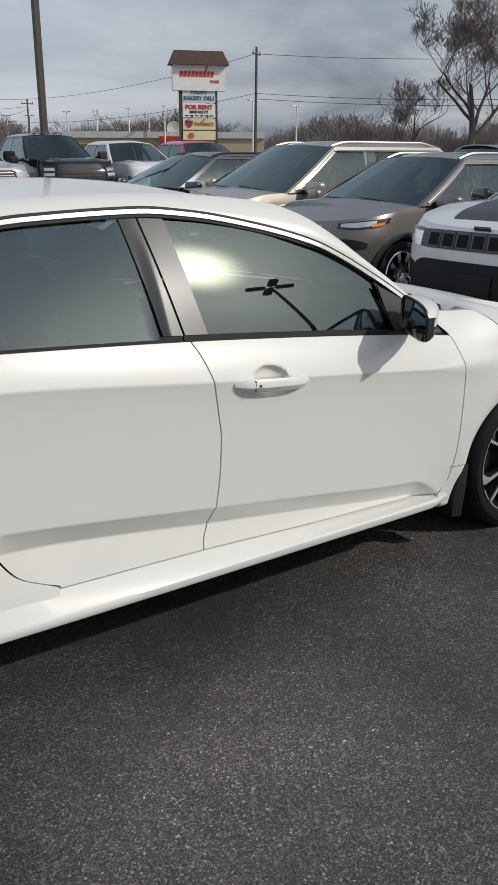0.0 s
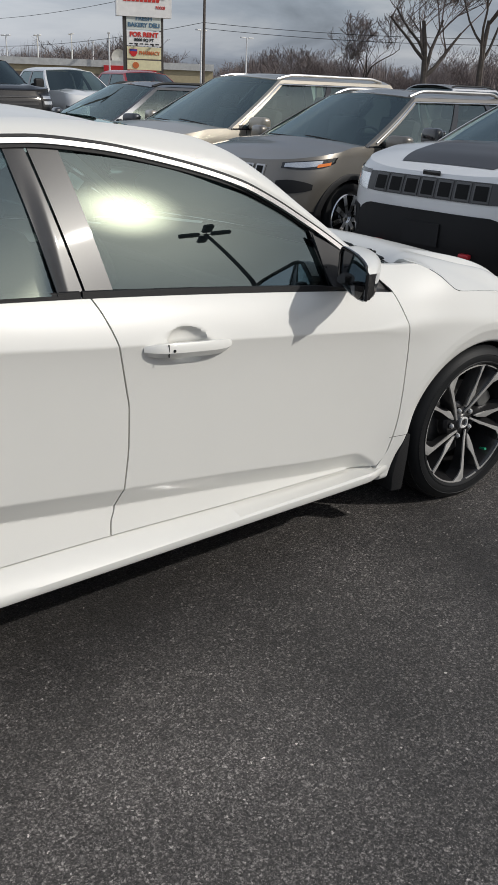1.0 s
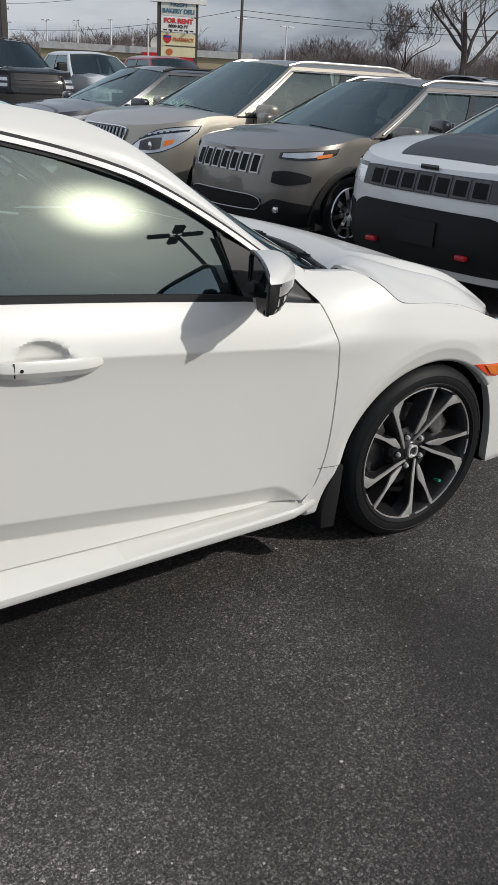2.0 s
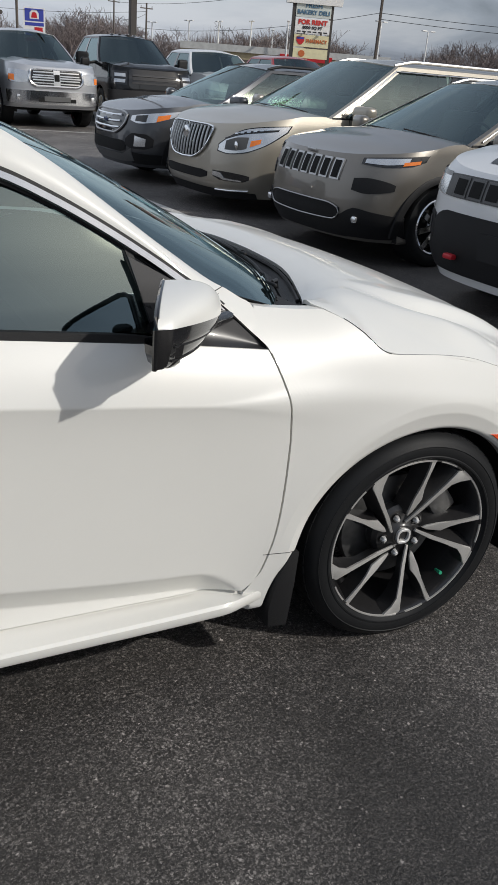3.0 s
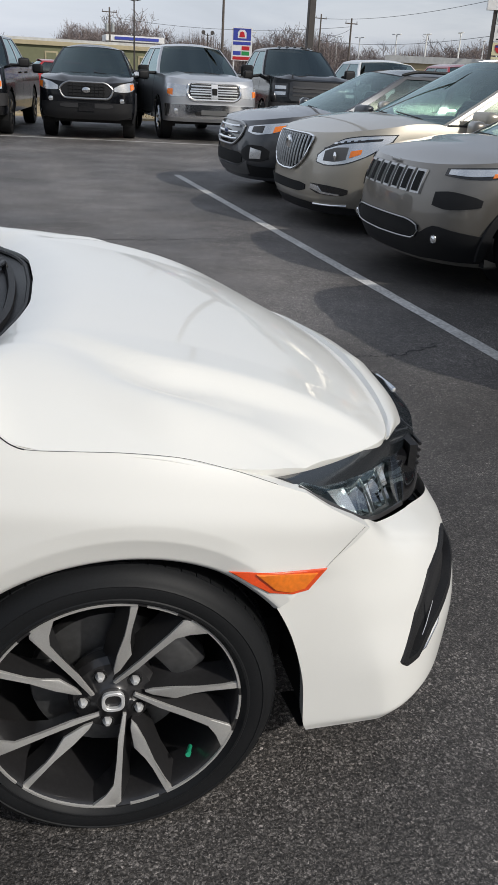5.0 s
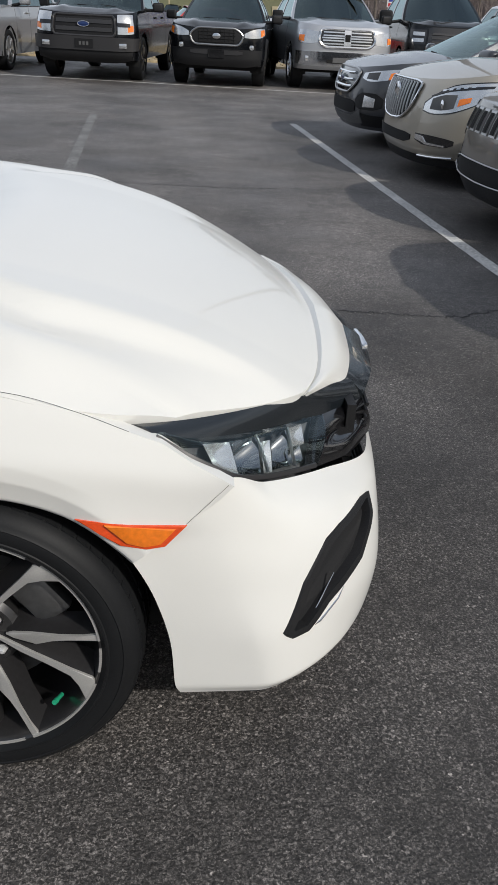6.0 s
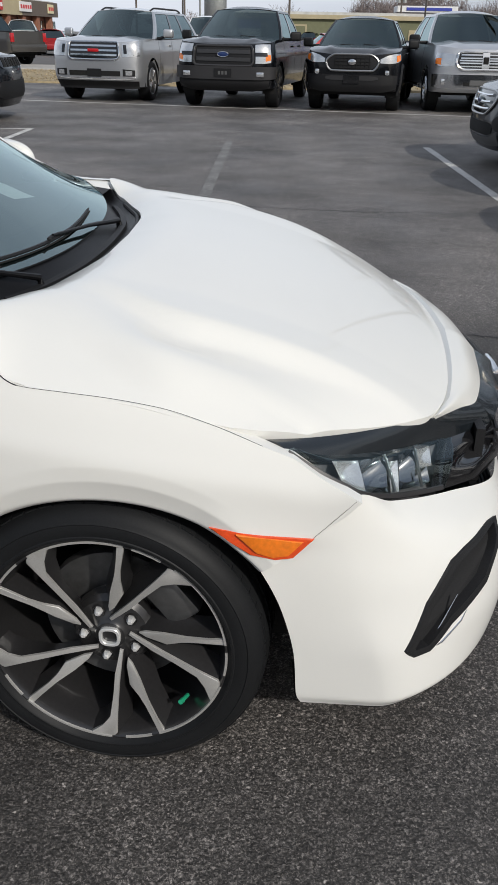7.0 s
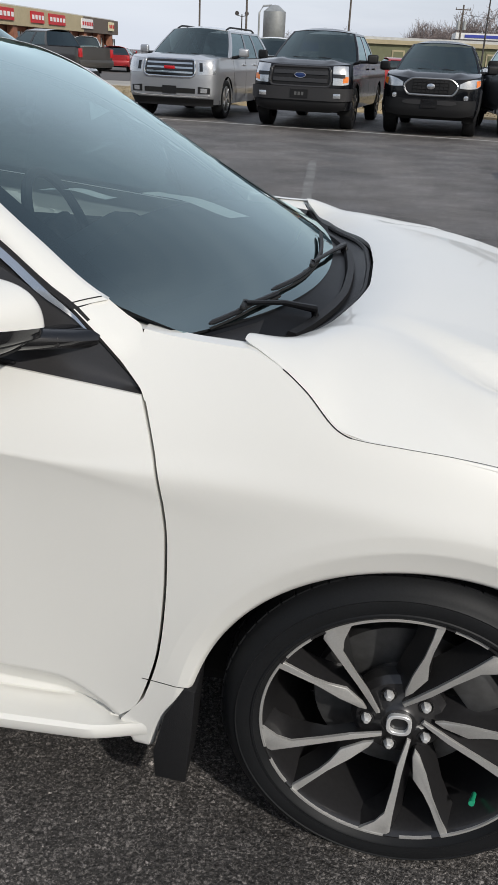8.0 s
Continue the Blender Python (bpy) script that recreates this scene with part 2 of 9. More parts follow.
# ---- mesh helpers ----
def hermite(pts):
    """A smooth function through (x, value) pairs, x rising."""
    xs = np.array([p[0] for p in pts], float)
    ys = np.array([p[1] for p in pts], float)
    h = np.diff(xs)
    d = np.diff(ys) / h
    t = np.zeros(len(xs))
    t[0], t[-1] = d[0], d[-1]
    for i in range(1, len(xs) - 1):
        t[i] = 0 if d[i - 1] * d[i] <= 0 else 2 * d[i - 1] * d[i] / (d[i - 1] + d[i])

    def f(x):
        if x <= xs[0]:
            return float(ys[0])
        if x >= xs[-1]:
            return float(ys[-1])
        i = int(np.searchsorted(xs, x)) - 1
        s = (x - xs[i]) / h[i]
        return float((2 * s**3 - 3 * s**2 + 1) * ys[i] + (s**3 - 2 * s**2 + s) * h[i] * t[i] + (3 * s**2 - 2 * s**3) * ys[i + 1] + (s**3 - s**2) * h[i] * t[i + 1])

    return f


def spline(pts):
    """A smooth curve through points, as a function of 0..1 by length."""
    P = [Vector(p) for p in pts]
    acc = [0.0]
    for a, b in zip(P, P[1:]):
        acc.append(acc[-1] + (b - a).length)
    fs = [hermite([(s / acc[-1], p[i]) for s, p in zip(acc, P)]) for i in range(len(P[0]))]
    return lambda k: Vector([f(k) for f in fs])


def smooth01(x):
    x = min(1.0, max(0.0, x))
    return x * x * (3 - 2 * x)


def mesh_object(name, bm, mat, parent=None, label="", smooth=True, angle=38):
    me = bpy.data.meshes.new(name)
    bm.normal_update()
    bm.to_mesh(me)
    bm.free()
    for mm in (mat if isinstance(mat, (list, tuple)) else [mat]):
        me.materials.append(mm)
    if smooth and len(me.polygons):
        me.polygons.foreach_set("use_smooth", [True] * len(me.polygons))
        me.set_sharp_from_angle(angle=radians(angle))
    ob = new(name, me)
    if parent is not None:
        ob.parent = parent
    if label:
        ob["label"] = label
    return ob


def part(name, bm, mat, parent, label="", **kw):
    return mesh_object(name, bm, mat, parent, label, **kw)


def thing(name, label, category, group="", kind="", m=None):
    e = new(name)
    e.empty_display_size = 0.2
    if m is not None:
        e.matrix_basis = m
    return tagged(e, label, category, group, kind)


def add_grid(bm, fn, nu, nv, lip=None, side=1):
    """A sheet fn(a, b), a and b in 0..1. lip(point): where its edge turns back to."""
    V = [[bm.verts.new(fn(i / nu, j / nv)) for j in range(nv + 1)] for i in range(nu + 1)]
    for i in range(nu):
        for j in range(nv):
            q = (V[i][j], V[i + 1][j], V[i + 1][j + 1], V[i][j + 1])
            try:
                bm.faces.new(q if side > 0 else q[::-1])
            except ValueError:
                pass
    if lip is not None:
        ring = [V[i][0] for i in range(nu)] + [V[nu][j] for j in range(nv)] + [V[i][nv] for i in range(nu, 0, -1)] + [V[0][j] for j in range(nv, 0, -1)]
        a = [bm.verts.new(v.co) for v in ring]
        b = [bm.verts.new(lip(v.co.copy())) for v in ring]
        n = len(ring)
        for k in range(n):
            q = (a[k], b[k], b[(k + 1) % n], a[(k + 1) % n])
            try:
                bm.faces.new(q if side > 0 else q[::-1])
            except ValueError:
                pass
    return V


def orient(bm, centre):
    c = Vector(centre)
    bm.normal_update()
    bad = [f for f in bm.faces if f.normal.dot(f.calc_center_median() - c) < 0]
    if bad:
        bmesh.ops.reverse_faces(bm, faces=bad)


def add_box(bm, size, at=(0, 0, 0), bevel=0.0, m=None, segments=2):
    r = bmesh.ops.create_cube(bm, size=1.0, matrix=(m or Matrix()) @ Matrix.Translation(at) @ Matrix.Diagonal((*size, 1)))
    if bevel:
        edges = list({e for v in r["verts"] for e in v.link_edges})
        bmesh.ops.bevel(bm, geom=edges, offset=bevel, segments=segments, affect="EDGES", profile=0.5)
    return bm


def add_lathe(bm, profile, axis="Y", at=(0, 0, 0), n=48, a0=0.0, a1=2 * math.pi):
    """Turns (radius, along) pairs round an axis."""
    full = abs(a1 - a0 - 2 * math.pi) < 1e-6
    rings = []
    for k in range(n if full else n + 1):
        a = a0 + (a1 - a0) * k / n
        c, s = math.cos(a), math.sin(a)
        row = []
        for r, h in profile:
            p = (r * c, h, r * s) if axis == "Y" else ((r * c, r * s, h) if axis == "Z" else (h, r * c, r * s))
            row.append(bm.verts.new(Vector(p) + Vector(at)))
        rings.append(row)
    for k in range(len(rings) if full else len(rings) - 1):
        A, B = rings[k], rings[(k + 1) % len(rings)]
        for i in range(len(profile) - 1):
            bm.faces.new((A[i], A[i + 1], B[i + 1], B[i]))


def add_prism(bm, outline, depth, place, bevel=0.0):
    """A flat outline (u, v) given depth; place(u, v, w) sets it in space."""
    top = [bm.verts.new(place(u, v, depth)) for u, v in outline]
    bot = [bm.verts.new(place(u, v, 0.0)) for u, v in outline]
    faces = [bm.faces.new(top), bm.faces.new(bot[::-1])]
    n = len(outline)
    for i in range(n):
        faces.append(bm.faces.new((top[i], bot[i], bot[(i + 1) % n], top[(i + 1) % n])))
    if bevel:
        bmesh.ops.bevel(bm, geom=list(faces[0].edges), offset=bevel, segments=2, affect="EDGES", profile=0.5)


def add_tube(bm, pts, radius, n=8, caps=True):
    """A round bar along points; radius a number or one for each point."""
    P = [Vector(p) for p in pts]
    R = radius if isinstance(radius, (list, tuple)) else [radius] * len(P)
    rings = []
    ref = Vector((0, 0, 1))
    for i, p in enumerate(P):
        d = (P[min(i + 1, len(P) - 1)] - P[max(i - 1, 0)]).normalized()
        u = d.cross(ref if abs(d.dot(ref)) < 0.95 else Vector((1, 0, 0))).normalized()
        v = d.cross(u)
        rings.append([bm.verts.new(p + (u * math.cos(2 * math.pi * k / n) + v * math.sin(2 * math.pi * k / n)) * R[i]) for k in range(n)])
    for A, B in zip(rings, rings[1:]):
        for k in range(n):
            bm.faces.new((A[k], A[(k + 1) % n], B[(k + 1) % n], B[k]))
    if caps and n > 2:
        bm.faces.new(rings[0][::-1])
        bm.faces.new(rings[-1])


def add_strip(bm, centre, width, thick, normal):
    """A flat band along a curve; normal(i): its outward way; width lies across it."""
    rows = []
    n = len(centre)
    for i, p in enumerate(centre):
        p = Vector(p)
        d = (Vector(centre[min(i + 1, n - 1)]) - Vector(centre[max(i - 1, 0)])).normalized()
        nn = Vector(normal(i)).normalized()
        s = d.cross(nn).normalized()
        w = width(i) if callable(width) else width
        rows.append([bm.verts.new(q) for q in (p - s * w / 2, p - s * w * 0.36 + nn * thick, p + s * w * 0.36 + nn * thick, p + s * w / 2)])
    for A, B in zip(rows, rows[1:]):
        for k in range(3):
            bm.faces.new((A[k], A[k + 1], B[k + 1], B[k]))
        bm.faces.new((A[3], A[0], B[0], B[3]))
    bm.faces.new(rows[0])
    bm.faces.new(rows[-1][::-1])


def inside(poly, x, z):
    c = False
    n = len(poly)
    for i in range(n):
        (x1, z1), (x2, z2) = poly[i], poly[(i + 1) % n]
        if (z1 > z) != (z2 > z) and x < (x2 - x1) * (z - z1) / (z2 - z1) + x1:
            c = not c
    return c


# ---- ground ----
def build_ground():
    bm = bmesh.new()
    xs = [-900, -200, -60, -25, -12, -6, -3, 0, 3, 6, 12, 25, 60, 200, 900]
    V = [[bm.verts.new((x, y, 0)) for y in xs] for x in xs]
    for i in range(len(xs) - 1):
        for j in range(len(xs) - 1):
            bm.faces.new((V[i][j], V[i + 1][j], V[i + 1][j + 1], V[i][j + 1]))
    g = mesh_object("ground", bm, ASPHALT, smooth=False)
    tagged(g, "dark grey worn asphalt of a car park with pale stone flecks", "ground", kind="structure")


def painted_line(a, b, width, mat, label):
    bm = bmesh.new()
    A, B = Vector((*a, 0)), Vector((*b, 0))
    d = (B - A).normalized()
    s = Vector((-d.y, d.x, 0))
    n = max(2, int((B - A).length / 0.15))
    rnd = random.Random(int(A.x * 100) + 7)
    rows = []
    for i in range(n + 1):
        p = A.lerp(B, i / n)
        w1, w2 = width / 2 * (1 + rnd.uniform(-0.06, 0.06)), width / 2 * (1 + rnd.uniform(-0.06, 0.06))
        rows.append([bm.verts.new(p + s * w1 + Vector((0, 0, 0.003))), bm.verts.new(p + Vector((0, 0, 0.005))), bm.verts.new(p - s * w2 + Vector((0, 0, 0.003)))])
    for R, S in zip(rows, rows[1:]):
        for k in range(2):
            bm.faces.new((R[k], R[k + 1], S[k + 1], S[k]))
    tagged(mesh_object("road_marking", bm, mat), label, "road marking", kind="structure")


build_ground()
painted_line((2.52, 0.9), (2.0, 10.35), 0.10, LINE_PAINT, "worn white bay line painted on the asphalt")
painted_line((-9.0, 17.45), (7.0, 15.3), 0.13, LINE_PAINT, "worn white bay line painted before the row of trucks")
painted_line((-3.92, 9.7), (-4.0, 11.4), 0.10, LINE_PAINT, "short worn white bay line end")
painted_line((-4.0, 11.4), (-4.6, 11.15), 0.10, LINE_PAINT, "short worn white line crossing a bay line")
painted_line((-0.62, 5.9), (-0.8, 10.5), 0.11, FAINT_PAINT, "old bay line, almost worn away")



CRACK = material("crack_filler", (0.016, 0.016, 0.017), 0.7, grain=0.3, grain_scale=60)


def crack(pts, width, seed):
    """A narrow wandering crack, sealed with tar."""
    rnd = random.Random(seed)
    c = spline([(x, y, 0) for x, y in pts])
    n = 60
    path = [c(k / n) + Vector((rnd.uniform(-0.02, 0.02), rnd.uniform(-0.02, 0.02), 0.0025)) for k in range(n + 1)]
    bm = bmesh.new()
    rows = []
    for k, p in enumerate(path):
        d = (path[min(k + 1, n)] - path[max(k - 1, 0)]).normalized()
        w = width * rnd.uniform(0.35, 1.0)
        s = Vector((-d.y, d.x, 0)) * w / 2
        rows.append([bm.verts.new(p + s), bm.verts.new(p - s)])
    for A, B in zip(rows, rows[1:]):
        bm.faces.new((A[0], A[1], B[1], B[0]))
    tagged(mesh_object("asphalt_crack", bm, CRACK, smooth=False), "thin dark crack across the worn asphalt", "crack", kind="structure")


crack([(-0.9, 5.6), (0.1, 5.45), (0.8, 5.4), (1.5, 5.5)], 0.014, 4)
crack([(0.9, 2.0), (1.3, 2.08), (1.8, 2.02), (2.2, 2.2)], 0.012, 9)

# ---- the white saloon car ----
LAMP_BOWL = material("lamp_bowl_grey", (0.27, 0.28, 0.29), 0.3, metal=0.5, grain=0.15, grain_scale=60)
REFLECTOR = material("bright_reflector", (0.86, 0.86, 0.85), 0.22, metal=0.75, grain=0.06, grain_scale=80)
COWL_BLACK = material("cowl_plastic", (0.006, 0.006, 0.007), 0.42, grain=0.2, grain_scale=200, spec=0.2, bump=0.1, bump_scale=300)
BOWL_CHROME = material("smoked_chrome", (0.36, 0.37, 0.38), 0.12, metal=1.0, grain=0.1, grain_scale=60)
BADGE = material("bright_badge", (0.78, 0.78, 0.77), 0.35, metal=0.5, grain=0.03, grain_scale=50)
BROW_BLACK = material("smooth_dark_trim", (0.012, 0.015, 0.018), 0.22, coat=0.6, grain=0.08, grain_scale=300, spec=0.5)
CAR_C = (-1.5, 0, 0.62)
crease_z = hermite([(-3.7, 1.02), (-2.19, 0.94), (-1.56, 0.872), (-1.29, 0.845), (-0.42, 0.752), (0.0, 0.70), (0.4, 0.635)])
belt_z = hermite([(-3.7, 1.10), (-2.7, 1.065), (-2.15, 1.035), (-1.59, 0.995), (-0.73, 0.912), (-0.456, 0.878)])
lower_z = hermite([(-2.6, 0.59), (-2.18, 0.543), (-1.90, 0.507), (-1.535, 0.455), (-1.15, 0.402), (-0.80, 0.350), (-0.70, 0.338), (-0.61, 0.328), (-0.55, 0.297), (-0.50, 0.252), (-0.47, 0.20)])
door_low = hermite([(-2.4, 0.348), (-2.08, 0.332), (-1.57, 0.307), (-1.05, 0.272), (-0.82, 0.259), (-0.60, 0.249), (-0.50, 0.253), (-0.40, 0.256)])
half_w = hermite([(-3.75, 0.74), (-3.4, 0.83), (-2.9, 0.878), (-2.2, 0.884), (-1.5, 0.882), (-0.42, 0.872), (0.0, 0.884), (0.3, 0.874), (0.45, 0.862)])
lean = hermite([(-3.7, 0.30), (-0.5, 0.34), (-0.1, 0.10), (0.4, 0.10)])
bow = hermite([(-0.6, 1.5), (-0.1, 1.7), (0.4, 1.9)])


def W(x, z):
    """Half-width of the saloon's flank."""
    w, zc = half_w(x), crease_z(x)
    fade = 1 - smooth01((x + 0.65) / 0.6)
    d = z - zc
    soft = 0.002 + 0.034 * smooth01((x + 0.66) / 0.42)
    d *= 1 - math.exp(-((d / soft) ** 2))
    if d > 0:
        y = w - lean(x) * d - bow(x) * d * d
    else:
        d = -d
        y = w - fade * (0.035 * d + 0.0105 * (1 - math.exp(-d / 0.07))) + (1 - fade) * (0.10 * d * (1 - min(d, 0.5)) * 0.25)
        if x < -0.40:
            k = lower_z(x) - z
            if k > 0:
                f = smooth01((x + 2.45) / 0.45)
                y -= f * (0.043 * min(1.0, k / 0.068) ** 0.9 - 0.28 * max(0.0, k - 0.068))
    # swelling round both wheel openings
    for cx in (0.01, -2.70):
        r = math.hypot(x - cx, z - 0.29)
        flare = smooth01((z - 0.34) / 0.12) * (1 - smooth01((x - cx - 0.17) / 0.10))
        y += 0.012 * max(0.0, 1 - abs(r - 0.40) / 0.16) ** 2 - 0.15 * flare * max(0.0, 0.428 - r)
    return y


back_gap = hermite([(0.295, -1.569), (0.345, -1.561), (0.383, -1.544), (0.455, -1.534), (0.60, -1.519), (0.69, -1.518), (0.745, -1.526), (0.875, -1.552), (0.946, -1.575), (1.01, -1.606)])
front_gap = hermite([(0.250, -0.502), (0.262, -0.487), (0.285, -0.463), (0.35, -0.438), (0.42, -0.421), (0.50, -0.412), (0.57, -0.408), (0.65, -0.407), (0.70, -0.411), (0.76, -0.420), (0.81, -0.433), (0.85, -0.447), (0.885, -0.461), (0.91, -0.475)])
rear_edge = hermite([(0.34, -2.06), (0.36, -2.11), (0.40, -2.18), (0.47, -2.23), (0.60, -2.30), (0.80, -2.36), (1.06, -2.40)])


def both_sides(name, fn, nu, nv, mat, parent, lip_depth=0.02, label="", sides=(-1, 1), extra=None):
    """A flank sheet (x, half-width, z) on the right, and its mirror image on the left."""
    made = []
    for s in sides:
        bm = bmesh.new()

        def at(a, b):
            x, y, z = fn(a, b)
            return Vector((x, s * y, z))

        add_grid(bm, at, nu, nv, (lambda p: p + Vector((0, -s * lip_depth, 0))) if lip_depth else None)
        orient(bm, CAR_C)
        made.append(part(name, bm, mat, parent, label))
    return made


def door_sheet(left, right, low, high, gap=0.0025):
    def fn(a, b):
        x = -1.2
        z = 0.6
        for _ in range(6):
            z = low(x) + gap + (high(x) - low(x) - 2 * gap) * b
            x = (left(z) + gap) + (right(z) - left(z) - 2 * gap) * a
        return x, W(x, z), z

    return fn


def handle_scoop(fn, cx, cz):
    def g(a, b):
        x, y, z = fn(a, b)
        r = math.hypot((x - cx + 0.085 * (z - cz)) / 0.070, (z - cz + 0.085 * (x - cx)) / 0.050)
        if r < 1:
            y -= 0.030 * (1 - r**3) ** 0.8
        return x, y, z

    return g


ARCH_C = (0.01, 0.287)


def arch_r(theta):
    """Reach of the wheel opening's lip by angle, radians from straight ahead."""
    d = math.degrees(theta)
    return hermite([(-20, 0.388), (0, 0.372), (35, 0.366), (90, 0.352), (140, 0.366), (168, 0.374), (172, 0.382), (180, 0.413), (192, 0.452)])(d)


def ray_hit(cx, cz, th, poly):
    best = 9
    c, s = math.cos(th), math.sin(th)
    for (x1, z1), (x2, z2) in zip(poly, poly[1:]):
        ex, ez = x2 - x1, z2 - z1
        den = c * ez - s * ex
        if abs(den) < 1e-9:
            continue
        t = ((x1 - cx) * ez - (z1 - cz) * ex) / den
        u = ((x1 - cx) * s - (z1 - cz) * c) / den
        if t > 0.05 and -1e-6 <= u <= 1 + 1e-6:
            best = min(best, t)
    return best


def fender_outline():
    pts = [(-0.508, 0.195), (-0.492, 0.250), (-0.466, 0.285)]
    pts += [(front_gap(z) + 0.003, z) for z in np.linspace(0.31, 0.865, 16)]
    pts += [(-0.476, 0.958), (-0.429, 0.951), (-0.384, 0.947), (-0.34, 0.945), (-0.293, 0.944)]
    pts += [(-0.246, 0.925), (-0.205, 0.899), (-0.150, 0.852), (-0.128, 0.844), (-0.05, 0.836), (0.02, 0.829), (0.12, 0.813), (0.22, 0.783), (0.30, 0.752), (0.356, 0.731), (0.404, 0.699), (0.480, 0.657), (0.406, 0.577)]
    return pts


def build_fender(parent):
    poly = fender_outline()
    cx, cz = ARCH_C
    t0, t1 = math.atan2(0.586 - cz, 0.399 - cx), radians(191.5)
    nt = 210

    def fn(a, b):
        th = t0 + (t1 - t0) * a
        r0 = arch_r(th)
        r1 = ray_hit(cx, cz, th, poly)
        if r1 > 2:
            r1 = r0 + 0.08
        r = r0 + (max(r1, r0 + 0.012) - r0) * b
        x, z = cx + r * math.cos(th), cz + r * math.sin(th)
        y = W(x, z)
        # the lip rolls inward
        k = (r - r0) / 0.012
        if k < 1:
            y -= 0.010 * (1 - k) ** 2
        return x, y, z

    both_sides("fender", fn, nt, 56, WHITE_PAINT, parent, 0.03)


def sail_y(z):
    """Half-width of the door frame's plane at the mirror."""
    return 0.793 - 0.31 * (z - 0.878)


sail_edge = spline([(-0.452, 0.866), (-0.459, 0.879), (-0.472, 0.892), (-0.496, 0.914), (-0.530, 0.945), (-0.554, 0.966), (-0.577, 0.985)])


def build_pillar_foot(parent):
    """The fender's tongue that runs up to the foot of the windscreen pillar."""
    fore = spline([(-0.446, 0.862), (-0.453, 0.890), (-0.460, 0.915), (-0.467, 0.940), (-0.473, 0.959), (-0.500, 0.975), (-0.533, 0.995)])

    def fn(a, b):
        e = sail_edge(a)
        p = e.lerp(fore(a), b)
        out = max(0.0, sail_y(e.y) + 0.002 - W(e.x, e.y)) * (1 - smooth01(b)) + 0.008 * smooth01((a - 0.6) / 0.4) * smooth01(b)
        return p.x, W(p.x, p.y) - 0.0002 + out, p.y

    both_sides("pillar_foot", fn, 30, 12, WHITE_PAINT, parent, 0.0)
    for s in (-1, 1):
        line = [sail_edge(0.06 + 0.94 * k / 20) for k in range(21)]
        seam("sail_gap", [(p.x - 0.002, s * (max(sail_y(p.y), W(p.x, p.y) - 0.010) + 0.001), p.y - 0.002) for p in line], parent, 0.0034)


hood_back = hermite([(0.0, -0.104), (0.20, -0.112), (0.30, -0.130), (0.40, -0.161), (0.50, -0.200), (0.58, -0.240), (0.65, -0.282), (0.70, -0.308), (0.735, -0.312), (0.755, -0.289), (0.781, -0.243), (0.815, -0.19), (0.838, -0.14), (0.845, -0.06)])
gap_z = hermite([(-0.30, 0.946), (-0.289, 0.943), (-0.246, 0.925), (-0.205, 0.899), (-0.15, 0.852), (-0.128, 0.844), (-0.05, 0.836), (0.02, 0.829), (0.12, 0.813), (0.22, 0.783), (0.30, 0.752)])
hood_front = hermite([(0.0, 0.735), (0.20, 0.722), (0.40, 0.69), (0.545, 0.638), (0.70, 0.46), (0.812, 0.304), (0.838, 0.22), (0.845, 0.12)])
crest = hermite([(-0.35, 0.958), (-0.2, 0.948), (-0.1, 0.940), (0.0, 0.928), (0.18, 0.894), (0.36, 0.842), (0.53, 0.778), (0.66, 0.722), (0.76, 0.672)])
step_h = hermite([(-0.3, 0.0), (-0.1, 0.006), (0.0, 0.018), (0.15, 0.036), (0.30, 0.030), (0.46, 0.016), (0.60, 0.0)])


def hood_raw(x, v):
    v = abs(v)
    ridge = 0.47 + 0.11 * smooth01((x + 0.12) / 0.28) - 0.03 * smooth01((x - 0.28) / 0.3)
    z = crest(x) + 0.012 * (1 - min(1, v / 0.45) ** 2)
    # a crease, a shallow valley beyond it, then the shoulder
    u = v - ridge
    wide = 0.055 + 0.10 * smooth01((0.06 - x) / 0.22)
    z -= step_h(x) * (smooth01((u + wide * 0.4 - 0.02) / wide) - 0.85 * smooth01((u - 0.05) / 0.13) * (1 - smooth01((u - 0.18) / 0.09)))
    z -= 0.12 * max(0.0, v - 0.57) + 1.9 * max(0.0, v - 0.70) ** 2
    xf = hood_front(min(v, 0.834))
    roll = max(0.0, 1 - (xf - x) / 0.34)
    z -= (0.006 + 0.056 * min(1.0, (v / 0.70)) ** 2 * (1 if v < 0.765 else max(0.0, (0.83 - v) / 0.065))) * roll**2
    # the trailing edge rolls down towards the cowl
    tail = max(0.0, 1 - (x - hood_back(min(v, 0.72))) / 0.13)
    z -= (0.028 + 0.012 * math.exp(-(((v - 0.5) / 0.15) ** 2))) * tail**2 * (1 - smooth01((v - 0.60) / 0.12))
    return z


def hood_z(x, v):
    """The hood's height, eased so that its edge lies flush with the fender."""
    v = abs(v)
    z = hood_raw(x, v)
    if x < 0.34:
        xx = min(x, 0.30)
        edge = W(xx, gap_z(xx)) - 0.004
        z += (gap_z(xx) - hood_raw(xx, edge)) * smooth01((v - 0.60) / max(0.05, edge - 0.60)) * (1 - smooth01((x - 0.24) / 0.10))
    return z


def seam(name, pts, parent, r=0.0022):
    bm = bmesh.new()
    add_tube(bm, pts, r, 6)
    part(name, bm, DARK_VOID, parent)


